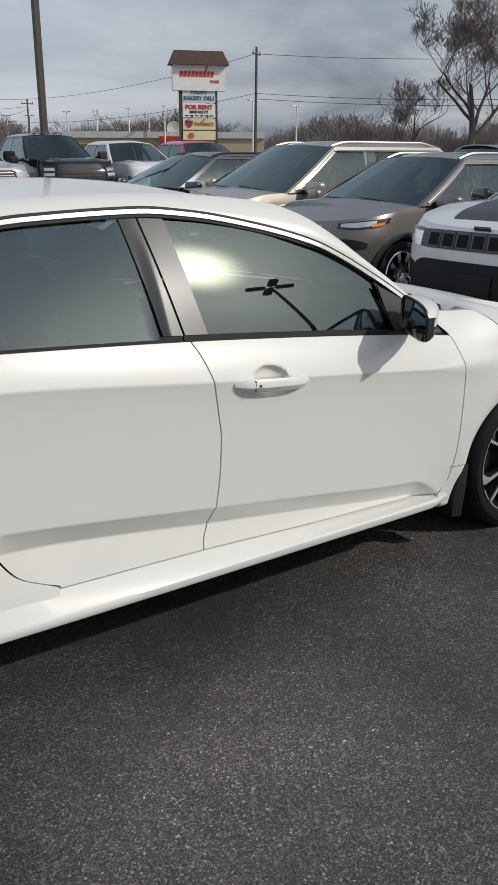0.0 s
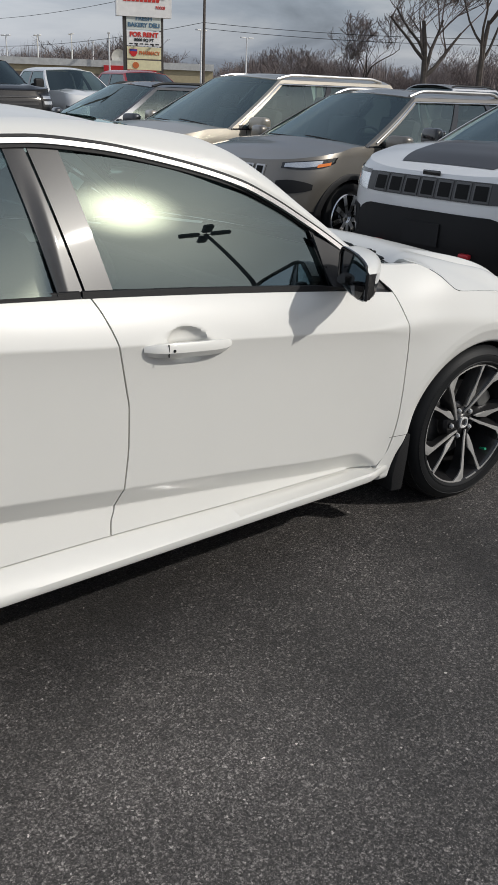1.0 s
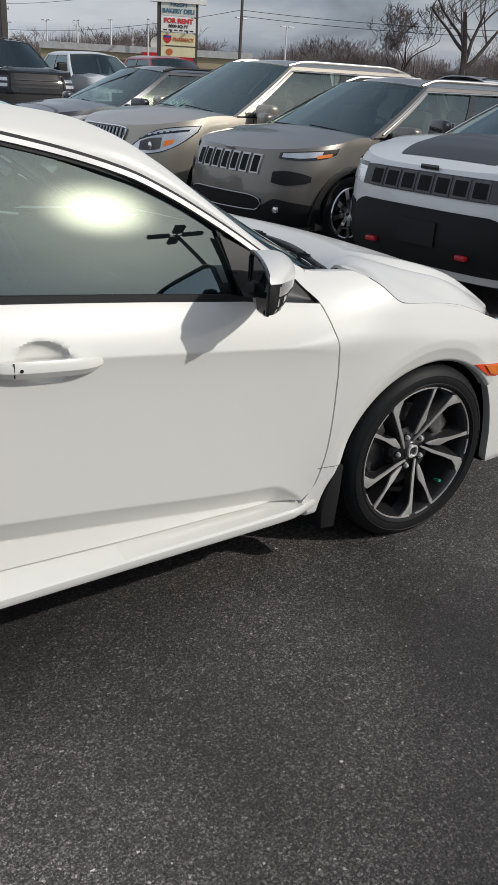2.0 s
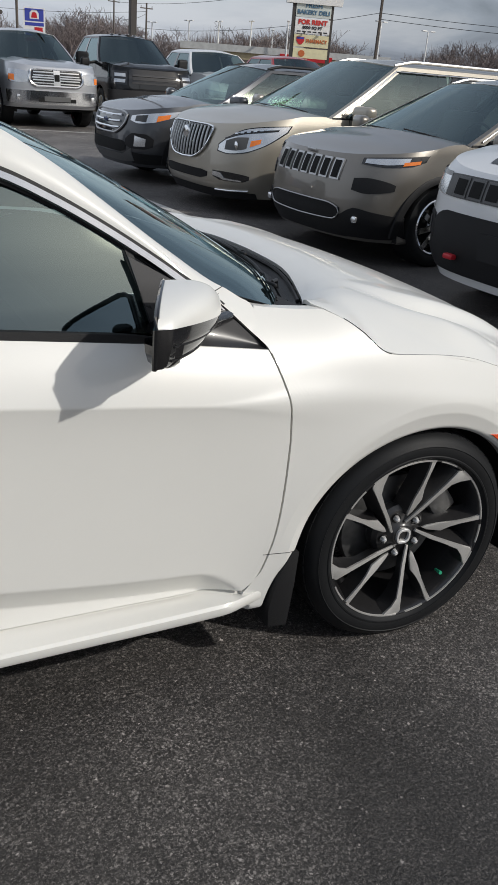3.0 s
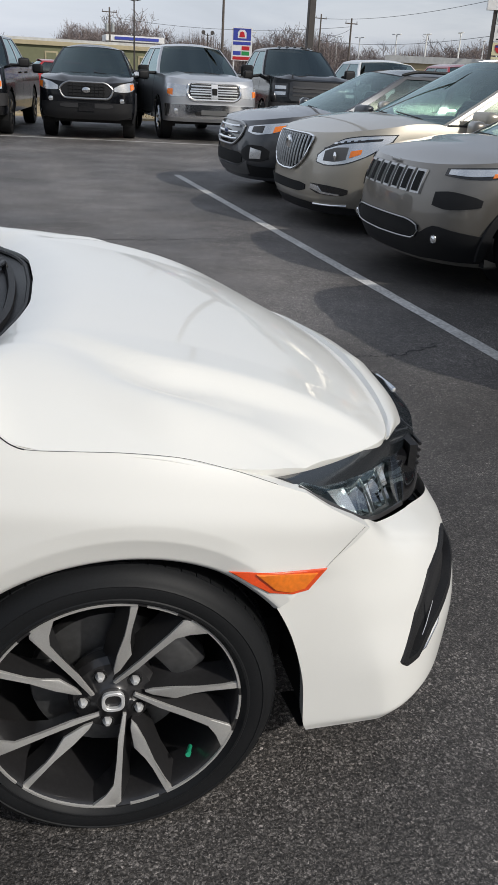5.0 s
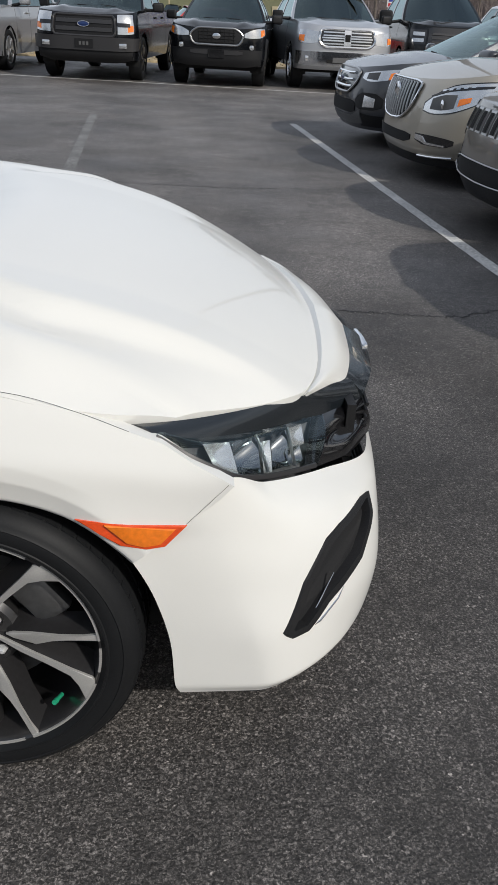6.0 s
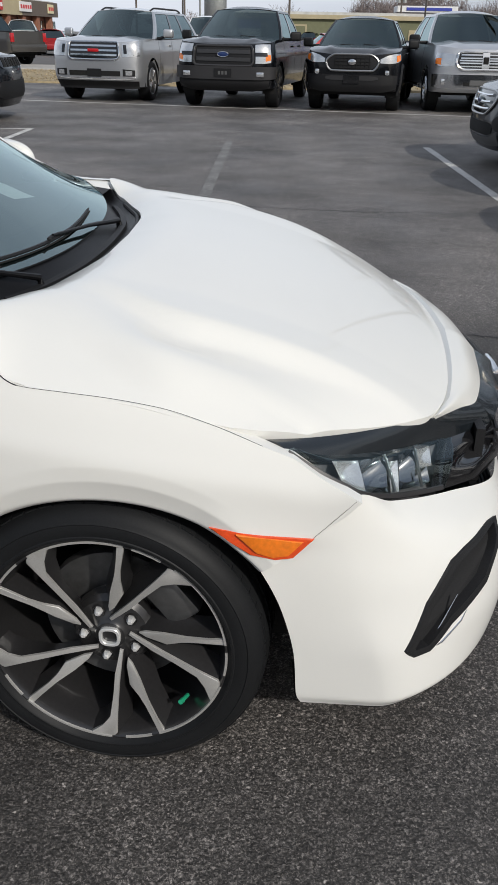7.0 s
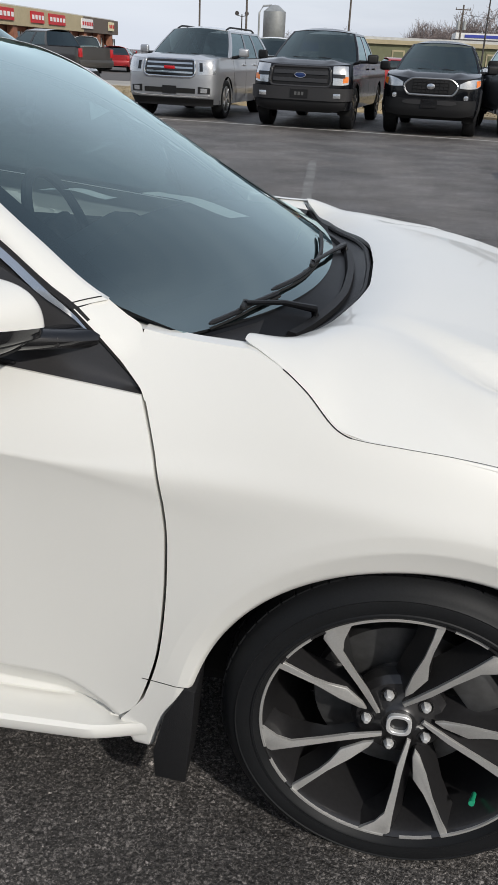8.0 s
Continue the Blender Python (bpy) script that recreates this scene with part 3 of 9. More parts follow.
def build_hood(parent):
    bm = bmesh.new()

    def at(a, b):
        v = -0.843 + 1.686 * a
        av = abs(v)
        x0, x1 = hood_back(av) + 0.003, hood_front(av) - 0.003
        x = x0 + (x1 - x0) * b
        return Vector((x, v, hood_z(x, v)))

    add_grid(bm, at, 170, 60, lambda p: p + Vector((0.004 if p.x < 0 else 0, -0.006 if p.y > 0 else 0.006, -0.012 - 0.024 * smooth01((p.x - 0.2) / 0.12))))
    orient(bm, (0.2, 0, 0.3))
    part("hood", bm, WHITE_PAINT, parent)
    for s in (-1, 1):
        seam("hood_gap", [(x, s * (W(x, gap_z(x)) + 0.0002), gap_z(x) + 0.0005) for x in np.linspace(-0.243, -0.13, 24)], parent, 0.0010)
        seam("hood_gap", [(x, s * (W(x, gap_z(x)) + 0.0002), gap_z(x) + 0.0005) for x in np.linspace(-0.13, 0.30, 40)], parent, 0.0004)
        seam("bumper_gap", [(x, s * (W(x, z) + 0.0002), z) for x, z in ((0.398, 0.586), (0.42, 0.607), (0.45, 0.638), (0.470, 0.660))], parent, 0.0004)
        seam("fender_gap", [(x, s * (W(x, 0.357) + 0.0006), 0.357) for x in np.linspace(-0.45, -0.365, 8)], parent, 0.0007)


# bumper: curves from the wheel opening round to the middle of the nose
BUMPER = [
    [(0.392, 0.864, 0.19), (0.54, 0.864, 0.192), (0.649, 0.808, 0.197), (0.788, 0.592, 0.2), (0.878, 0.0, 0.2)],
    [(0.382, 0.87, 0.215), (0.55, 0.874, 0.22), (0.67, 0.814, 0.225), (0.81, 0.602, 0.23), (0.9, 0.0, 0.23)],
    [(0.374, 0.872, 0.31), (0.524, 0.874, 0.315), (0.664, 0.81, 0.32), (0.826, 0.596, 0.325), (0.904, 0.0, 0.33)],
    [(0.343, 0.876, 0.43), (0.48, 0.864, 0.44), (0.644, 0.796, 0.44), (0.817, 0.58, 0.43), (0.892, 0.0, 0.41)],
    [(0.296, 0.88, 0.525), (0.45, 0.858, 0.545), (0.612, 0.775, 0.53), (0.727, 0.66, 0.505), (0.827, 0.48, 0.47), (0.888, 0.0, 0.45)],
    [(0.268, 0.882, 0.562), (0.4, 0.868, 0.587), (0.47, 0.834, 0.657), (0.545, 0.755, 0.605), (0.68, 0.612, 0.554), (0.812, 0.43, 0.505), (0.884, 0.0, 0.478)],
]
BUMPER_CURVES = [spline(row) for row in BUMPER]


def bumper_point(k, q):
    """k: 0 at the wheel opening, 1 at the nose's middle; q: 0 at the bottom, 1 at the lamps."""
    col = [c(k) for c in BUMPER_CURVES]
    fs = [hermite([(i / (len(col) - 1), p[j]) for i, p in enumerate(col)]) for j in range(3)]
    return Vector((fs[0](q), fs[1](q), fs[2](q)))


# side intake in the bumper: a tall sliver leaning forward
DUCT = [(0.186, 0.417), (0.202, 0.388), (0.232, 0.388), (0.285, 0.455), (0.385, 0.525), (0.465, 0.66), (0.505, 0.775), (0.470, 0.775), (0.36, 0.717), (0.318, 0.683), (0.24, 0.555)]


def build_bumper(parent):
    nk, nq = 190, 60
    P = {(i, j): bumper_point(i / nk, j / nq) for i in range(nk + 1) for j in range(nq + 1)}
    # outline in metres on the panel, so that its frame keeps an even width
    SU, SV = 0.95, 0.37
    n = len(DUCT)
    fine = []
    for i in range(n):
        for k in range(10):
            f = k / 10
            fine.append(((DUCT[i][0] * (1 - f) + DUCT[(i + 1) % n][0] * f) * SU, (DUCT[i][1] * (1 - f) + DUCT[(i + 1) % n][1] * f) * SV))
    turn = 1 if sum(fine[i][0] * fine[(i + 1) % len(fine)][1] - fine[(i + 1) % len(fine)][0] * fine[i][1] for i in range(len(fine))) > 0 else -1

    def inset(d):
        out = []
        m_ = len(fine)
        for i in range(m_):
            (x0, y0), (x1, y1) = fine[(i - 3) % m_], fine[(i + 3) % m_]
            ln = math.hypot(x1 - x0, y1 - y0)
            out.append(((fine[i][0] - turn * (y1 - y0) / ln * d) / SU, (fine[i][1] + turn * (x1 - x0) / ln * d) / SV))
        return out

    shrunk = inset(0.005)
    for s in (-1, 1):
        bm = bmesh.new()
        V = {k: bm.verts.new((p.x, s * p.y, p.z)) for k, p in P.items()}
        for i in range(nk):
            for j in range(nq):
                u, v = (i + 0.5) / nk, (j + 0.5) / nq
                if inside(shrunk, u, v) or (u > 0.80 and 0.18 < v < 0.80):
                    continue
                bm.faces.new((V[i, j], V[i + 1, j], V[i + 1, j + 1], V[i, j + 1]))
        # edges turn back at the opening, the floor and the fender joint
        edge = [(0, j) for j in range(nq, -1, -1)] + [(i, 0) for i in range(1, nk + 1)]
        a = [bm.verts.new(V[e].co) for e in edge]
        b = [bm.verts.new(V[e].co + Vector((0.004, -s * 0.035, 0.004))) for e in edge]
        for k in range(len(edge) - 1):
            bm.faces.new((a[k], b[k], b[k + 1], a[k + 1]))
        loose = [v for v in bm.verts if not v.link_faces]
        bmesh.ops.delete(bm, geom=loose, context="VERTS")
        orient(bm, (0.1, 0, 0.4))
        bump = part("front_bumper", bm, WHITE_PAINT, parent)

        def duct_pt(u, v, off):
            p = bumper_point(u, v)
            n = (bumper_point(u + 0.01, v) - p).cross(bumper_point(u, v + 0.01) - p).normalized()
            if n.x < 0:
                n = -n
            p = p + n * off
            return Vector((p.x, s * p.y, p.z))

        # frame, sunk mesh and bright fin of the intake
        bm = bmesh.new()
        rings = [[bm.verts.new(duct_pt(u, v, off)) for u, v in inset(d)] for d, off in ((-0.003, -0.001), (0.0, 0.004), (0.010, 0.004), (0.013, -0.014))]
        for A, B in zip(rings, rings[1:]):
            for k in range(len(fine)):
                bm.faces.new((A[k], A[(k + 1) % len(fine)], B[(k + 1) % len(fine)], B[k]))
        bm.faces.new(rings[-1])
        intake = part("side_intake", bm, BLACK_PLASTIC, bump, "gloss black intake with a fine mesh")
        bm = bmesh.new()
        for k in range(7):
            v = 0.455 + 0.021 * k
            c = 0.33 + 0.9 * (v - 0.455)
            add_tube(bm, [duct_pt(c - 0.030, v, -0.012), duct_pt(c, v + 0.012, -0.006), duct_pt(c + 0.04, v, -0.012)], 0.004, 6)
        part("mesh_bar", bm, BLACK_PLASTIC, intake)
        bm = bmesh.new()
        add_tube(bm, [duct_pt(0.236, 0.385, -0.004), duct_pt(0.262, 0.40, 0.0), duct_pt(0.310, 0.445, 0.0), duct_pt(0.345, 0.50, -0.002)], [0.0015, 0.003, 0.0025, 0.001], 8)
        add_tube(bm, [duct_pt(0.232, 0.39, -0.006), duct_pt(0.245, 0.43, -0.004), duct_pt(0.275, 0.48, -0.004), duct_pt(0.315, 0.535, -0.006)], [0.001, 0.0015, 0.0015, 0.001], 8)
        part("chrome_fin", bm, CHROME, intake, "thin chrome fin")
    # lower grille and black lip under the chin
    bm = bmesh.new()
    pts = [BUMPER_CURVES[0](k / 40) for k in range(41)]
    ring = [(p.x, -p.y, p.z) for p in pts] + [(p.x, p.y, p.z) for p in reversed(pts[:-1])]
    rows = [[bm.verts.new((x - 0.012, y * 0.988, 0.194 - d * min(1.0, 0.2 + min(i, len(ring) - 1 - i) / 8))) for i, (x, y, z) in enumerate(ring)] for d in (0.0, 0.018)]
    inner = [bm.verts.new((x - 0.02 - 0.13 * min(1.0, min(i, len(ring) - 1 - i) / 10), y * 0.86, 0.188)) for i, (x, y, z) in enumerate(ring)]
    for A, B in ((rows[0], rows[1]), (rows[1], inner)):
        for k in range(len(ring) - 1):
            bm.faces.new((A[k], B[k], B[k + 1], A[k + 1]))
    part("chin_lip", bm, BLACK_PLASTIC, parent, "black plastic chin lip")
    bm = bmesh.new()
    for j in range(9):
        z = 0.28 + 0.022 * j
        add_tube(bm, [(0.80 + 0.03 * math.cos(y / 0.5), y, z) for y in np.linspace(-0.44, 0.44, 15)], 0.005, 6)
    add_box(bm, (0.02, 0.92, 0.24), (0.77, 0, 0.36))
    part("lower_grille", bm, BLACK_PLASTIC, parent, "black lower grille")


def build_nose(parent):
    """Nose panel, black wing over the lamps, lamps and grille."""
    # the white strip before the hood
    edge_hi = spline([(0.640, 0.541, 0.686), (0.692, 0.42, 0.692), (0.724, 0.20, 0.703), (0.737, 0.0, 0.706)])
    edge_lo = spline([(0.652, 0.530, 0.682), (0.715, 0.430, 0.664), (0.771, 0.333, 0.643), (0.803, 0.19, 0.649), (0.820, 0.0, 0.653)])
    wing_hi = spline([(0.771, 0.333, 0.643), (0.803, 0.19, 0.649), (0.820, 0.0, 0.653)])
    wing_lo = spline([(0.816, 0.325, 0.590), (0.862, 0.18, 0.602), (0.880, 0.0, 0.607)])
    wing_in = spline([(0.800, 0.318, 0.565), (0.850, 0.18, 0.575), (0.866, 0.0, 0.578)])

    def sheet(name, curves, mat, bulge, label=""):
        bm = bmesh.new()

        def at(a, b):
            k, s = (1 - abs(1 - 2 * a)), (-1 if a < 0.5 else 1)
            f = b * (len(curves) - 1)
            i = min(int(f), len(curves) - 2)
            p = curves[i](k).lerp(curves[i + 1](k), f - i)
            up = bulge * math.sin(math.pi * b)
            return Vector((p.x + up * 0.6, s * p.y, p.z + up))

        add_grid(bm, at, 80, 12, lambda p: p + Vector((-0.012, 0, -0.01)))
        orient(bm, (0.3, 0, 0.3))
        return part(name, bm, mat, parent, label)

    sheet("nose_panel", [edge_hi, edge_lo], WHITE_PAINT, 0.008)
    sheet("grille_wing", [wing_hi, wing_lo, wing_in], BROW_BLACK, 0.005, "piano black wing across the nose")
    # grille behind the wing
    bm = bmesh.new()
    add_box(bm, (0.02, 0.86, 0.13), (0.77, 0, 0.55))
    for j in range(4):
        add_tube(bm, [(0.80 + 0.035 * math.cos(y / 0.4), y, 0.53 + 0.018 * j) for y in np.linspace(-0.36, 0.36, 13)], 0.005, 6)
    part("upper_grille", bm, BLACK_PLASTIC, parent, "black upper grille")
    bm = bmesh.new()
    add_box(bm, (0.02, 0.13, 0.075), (0.872, 0, 0.585), 0.008)
    part("badge", bm, CHROME, parent, "chrome badge")
    for s in (-1, 1):
        top = spline([(0.302, 0.815, 0.751), (0.38, 0.766, 0.735), (0.46, 0.706, 0.720), (0.56, 0.621, 0.703), (0.640, 0.538, 0.685), (0.71, 0.435, 0.663), (0.771, 0.333, 0.643)])
        under = spline([(0.340, 0.822, 0.735), (0.41, 0.776, 0.706), (0.485, 0.711, 0.681), (0.58, 0.616, 0.652), (0.650, 0.531, 0.630), (0.694, 0.480, 0.615), (0.811, 0.331, 0.588)])
        strip = spline([(0.340, 0.822, 0.735), (0.41, 0.776, 0.706), (0.485, 0.711, 0.681), (0.58, 0.616, 0.652), (0.650, 0.531, 0.630), (0.694, 0.480, 0.615)])
        low = spline([(0.346, 0.828, 0.730), (0.404, 0.834, 0.696), (0.468, 0.823, 0.657), (0.54, 0.748, 0.607), (0.60, 0.678, 0.577), (0.668, 0.607, 0.555)])
        inner_hi = spline([(0.694, 0.480, 0.615), (0.76, 0.398, 0.600), (0.811, 0.331, 0.587)])
        inner = spline([(0.668, 0.607, 0.555), (0.765, 0.480, 0.522), (0.845, 0.31, 0.490)])

        def sp(p, dx=0.0, dz=0.0):
            return Vector((p.x + dx, s * p.y, p.z + dz))

        bm = bmesh.new()
        add_grid(bm, lambda a, b: sp(top(a).lerp(under(a), b), 0.004 * math.sin(math.pi * b), 0.004 * math.sin(math.pi * b)), 40, 6, lambda p: p + Vector((-0.01, 0, -0.02)))
        orient(bm, (0.1, 0, 0.3))
        part("lamp_brow", bm, BROW_BLACK, parent, "dark brow strip over the headlamp")
        bm = bmesh.new()
        add_grid(bm, lambda a, b: sp(inner_hi(a).lerp(inner(a), b), 0.012 * math.sin(math.pi * b) - 0.022 * math.sin(math.pi * a) * math.exp(-(((b - 0.45) / 0.16) ** 2)), 0.0), 20, 16, lambda p: p + Vector((-0.02, 0, 0)))
        orient(bm, (0.1, 0, 0.3))
        part("grille_corner", bm, BLACK_GLOSS, parent, "piano black corner beside the headlamp")
        # lamp: dark bowl, reflectors, clear lens
        lamp = part("headlamp", (lambda b_: (add_grid(b_, lambda a, b: sp(strip(a).lerp(low(a), b), -0.010 - 0.055 * math.sin(math.pi * b) * math.sin(math.pi * min(1, a * 1.1)) ** 0.5, -0.004 - 0.02 * math.sin(math.pi * b)), 30, 12), b_)[1])(bmesh.new()), LAMP_BOWL, parent, "headlamp with a dark bowl and clear lens")
        bm = bmesh.new()
        add_grid(bm, lambda a, b: sp(strip(a).lerp(low(a), b), 0.010 * math.sin(math.pi * b) + 0.002, 0.010 * math.sin(math.pi * b)), 40, 14)
        orient(bm, (0.1, 0, 0.3))
        lens = part("lens", bm, LENS, lamp, "clear headlamp lens")
        lens.visible_shadow = False
        bm = bmesh.new()
        add_strip(bm, [sp(low(k / 30), -0.002, 0.004) for k in range(31)], 0.012, 0.003, lambda i: (0.6, -0.6 if s < 0 else 0.6, 0.3))
        part("light_guide", bm, BLACK_SATIN, lamp, "grey light guide along the lens edge")
        for a0, a1, b0, b1, dep, mat_, nm in (
            (0.27, 0.41, 0.12, 0.86, 0.014, REFLECTOR, "bright reflector"), (0.41, 0.575, 0.10, 0.84, 0.034, BOWL_CHROME, "smoked chrome lamp bowl"),
            (0.60, 0.665, 0.22, 0.86, 0.010, REFLECTOR, "bright reflector"), (0.665, 0.79, 0.10, 0.82, 0.034, BOWL_CHROME, "smoked chrome lamp bowl"),
            (0.80, 0.90, 0.06, 0.48, 0.008, REFLECTOR, "bright reflector"), (0.79, 0.91, 0.48, 0.82, 0.020, BOWL_CHROME, "smoked chrome lamp bowl")):
            bm = bmesh.new()

            def bowl(a, b):
                aa, bb = a0 + (a1 - a0) * a + 0.05 * (b - 0.5), b0 + (b1 - b0) * b
                p = strip(aa).lerp(low(aa), bb)
                d = dep * math.sin(math.pi * a) * math.sin(math.pi * b)
                return sp(p, -0.012 - d, -0.006 - d * 0.5)

            add_grid(bm, bowl, 12, 10)
            part("reflector", bm, mat_, lamp, nm)
        for aa in (0.575, 0.79):
            bm = bmesh.new()
            add_strip(bm, [sp(strip(aa - 0.05 + 0.11 * b / 8).lerp(low(aa - 0.05 + 0.11 * b / 8), 0.06 + 0.8 * b / 8), -0.008, -0.004) for b in range(9)], 0.007, 0.004, lambda i: (0.7, s * 0.5, 0.5))
            part("divider", bm, SATIN_METAL, lamp, "bright diagonal divider")
        bm = bmesh.new()
        add_grid(bm, lambda a, b: sp(strip(0.915 + 0.08 * a).lerp(low(0.915 + 0.08 * a), 0.02 + 0.96 * b), -0.004, -0.002), 4, 10)
        part("lamp_end", bm, BLACK_GLOSS, lamp, "black inner end of the lamp")


def build_marker(parent):
    out = [(0.209, 0.604), (0.245, 0.602), (0.30, 0.594), (0.399, 0.584), (0.362, 0.547), (0.330, 0.545), (0.284, 0.554), (0.250, 0.577)]
    amb = [(0.258, 0.597), (0.31, 0.590), (0.380, 0.580), (0.354, 0.553), (0.325, 0.551), (0.296, 0.560)]

    def surf(x, z):
        return max(W(x, z), 0.862) + 0.0

    for s in (-1, 1):
        bm = bmesh.new()
        add_prism(bm, out, 0.012, lambda u, v, w: Vector((u, s * (surf(u, v) - 0.008 + w), v)), 0.002)
        orient(bm, (0.3, 0, 0.58))
        mk = part("side_marker", bm, RED_AMBER, parent, "orange red side marker lamp")
        bm = bmesh.new()
        add_prism(bm, amb, 0.014, lambda u, v, w: Vector((u, s * (surf(u, v) - 0.008 + w), v)), 0.002)
        orient(bm, (0.3, 0, 0.58))
        part("amber_window", bm, AMBER, mk, "amber lens window")


# greenhouse lines, right side as (x, half-width, z)
drip = spline([(-0.447, 0.797, 0.860), (-0.496, 0.782, 0.903), (-0.530, 0.773, 0.933), (-0.573, 0.761, 0.972), (-0.623, 0.751, 1.003), (-0.690, 0.730, 1.050), (-0.785, 0.704, 1.111), (-0.90, 0.683, 1.176), (-1.01, 0.667, 1.226), (-1.23, 0.635, 1.288), (-1.48, 0.620, 1.334), (-1.65, 0.615, 1.348), (-2.0, 0.622, 1.338), (-2.3, 0.642, 1.290), (-2.6, 0.68, 1.19), (-2.78, 0.71, 1.10)])
inner_rail = spline([(-0.405, 0.742, 0.956), (-0.536, 0.726, 0.996), (-0.66, 0.692, 1.075), (-0.78, 0.662, 1.163), (-0.90, 0.632, 1.250), (-1.02, 0.602, 1.318), (-1.14, 0.570, 1.358), (-1.48, 0.545, 1.394), (-1.65, 0.540, 1.400), (-2.0, 0.540, 1.392), (-2.35, 0.545, 1.345), (-2.75, 0.56, 1.20), (-3.10, 0.58, 1.09)])


def drip_at(x):
    lo, hi = 0.0, 1.0
    for _ in range(26):
        m = (lo + hi) / 2
        if drip(m).x > x:
            lo = m
        else:
            hi = m
    return drip((lo + hi) / 2)


def dlo(x, q, off=0.0):
    """A point of the side window plane: q 0 at the belt, 1 at the roof rail."""
    zb = belt_z(x) + 0.004
    yb = W(x, belt_z(x)) - 0.036
    t = drip_at(x)
    bulge = 0.008 * math.sin(math.pi * q)
    yb += 0.040 * smooth01((-1.64 - x) / 0.06)
    return Vector((x, yb + (t.y - 0.008 - yb) * q + bulge + off, zb + (t.z - 0.008 - zb) * q))


def side_panel(name, x0b, x0t, x1b, x1t, mat, parent, off, label="", q0=0.0, q1=1.0, lip=0.006, sides=(-1, 1), n=24):
    def fn(a, b):
        q = q0 + (q1 - q0) * b
        xa, xb = x0b + (x0t - x0b) * q, x1b + (x1t - x1b) * q
        p = dlo(xa + (xb - xa) * a, q, off)
        return p.x, p.y, p.z

    return both_sides(name, fn, n, 16, mat, parent, lip, label, sides)


def build_greenhouse(parent, doors_front, doors_rear):
    for k, s in enumerate((-1, 1)):
        df, dr = doors_front[k], doors_rear[k]
        mid = dlo(-1.47, 0.5)

        def pane(a, b):
            xa, xb = -1.525 - 0.05 * b, -0.705 - 0.07 * b
            p = dlo(xa + (xb - xa) * a, b)
            u = p.x + 1.47
            return p.x, mid.y - 0.479 * (p.z - mid.z) - 0.40 * ((p.z - 1.175 + 0.09 * u) ** 2) - 0.005 * u - 0.0665 * u * u, p.z

        g = both_sides("front_window", pane, 30, 16, SIDE_GLASS, df, 0, "tinted side window reflecting the clouded sky", (s,))[0]
        g.visible_shadow = False
        g = side_panel("rear_window", -2.42, -2.30, -1.675, -1.705, SIDE_GLASS, dr, 0.0, "tinted side window reflecting the clouded sky", sides=(s,), lip=0)[0]
        g.visible_shadow = False
        side_panel("pillar_trim", -1.592, -1.648, -1.512, -1.565, BLACK_SATIN, df, 0.006, "satin black pillar trim", sides=(s,))
        side_panel("pillar_trim", -1.685, -1.712, -1.600, -1.656, BLACK_SATIN, dr, 0.006, "satin black pillar trim", sides=(s,))
        side_panel("sail_trim", -0.722, -0.768, -0.708, -0.750, BLACK_PLASTIC, df, 0.008, "black division bar", sides=(s,), n=3)

        # triangular sail behind the mirror
        def sail(a, b):
            x = -0.716 + (-0.455 + 0.716) * a
            zb, zt = belt_z(x) - 0.006, drip_at(x).z + 0.006
            x -= 0.050 * b * (1 - a) ** 2
            z = zb + (max(zt, zb + 0.004) - zb) * b
            return x, sail_y(z) + max(0.0, W(x, zb) - 0.004 - sail_y(zb)) * (1 - b) ** 8, z

        both_sides("mirror_sail", sail, 20, 14, BLACK_SATIN, df, 0.006, "satin black mirror sail", (s,))
        # belt moulding
        for x0, x1, owner in ((-1.617, -0.66, df), (-2.42, -1.623, dr)):
            bm = bmesh.new()
            n = 40
            pts = []
            for i in range(n + 1):
                x = x0 + (x1 - x0) * i / n
                pts.append((x, s * (W(x, belt_z(x)) - 0.006), belt_z(x)))
            add_strip(bm, pts, lambda i: 0.024 * (1 - 0.8 * smooth01((i - 34) / 6) if x1 > -1 else 1), 0.008, lambda i: (0, s, 0.25))
            part("belt_moulding", bm, BLACK_PLASTIC, owner, "black belt moulding")
        # bright strip over the windows, black seal beneath it
        bm = bmesh.new()
        pts = [drip(0.058 + 0.822 * i / 80) for i in range(81)]
        add_strip(bm, [(p.x, s * (p.y + 0.002), p.z) for p in pts], lambda i: 0.018 * min(1, 0.2 + i / 5), 0.006, lambda i: (0, s, 0.35))
        part("window_strip", bm, CHROME, parent, "chrome strip over the side windows")
        bm = bmesh.new()
        add_strip(bm, [(p.x, s * (p.y + 0.004 - 0.010 * smooth01((p.x + 1.1) / 0.2)), p.z - 0.012) for p in pts], 0.011, 0.003, lambda i: (0, s, 0.3))
        part("window_seal", bm, BLACK_PLASTIC, parent, "black window seal")
        bm = bmesh.new()
        add_strip(bm, [(p.x, s * (p.y - 0.002), p.z + 0.012) for p in pts], 0.010, 0.002, lambda i: (0, s, 0.5))
        part("roof_seal", bm, BLACK_PLASTIC, parent, "thin black roof seal")

        # pillar and roof rail
        def rail(a, b):
            p, q = drip(0.070 + 0.930 * a), inner_rail(0.0465 + 0.9535 * a)
            up = 0.014 * math.sin(math.pi * b) ** 0.8 * smooth01((a + 0.02) / 0.10)
            foot = 0.013
            return p.x + (q.x - p.x) * b, p.y - 0.002 + (q.y - p.y + 0.002) * b + up * 0.7, p.z + foot + (q.z - p.z - foot) * b + up * 0.5

        both_sides("roof_rail", rail, 120, 10, WHITE_PAINT, parent, 0.012, "", (s,))
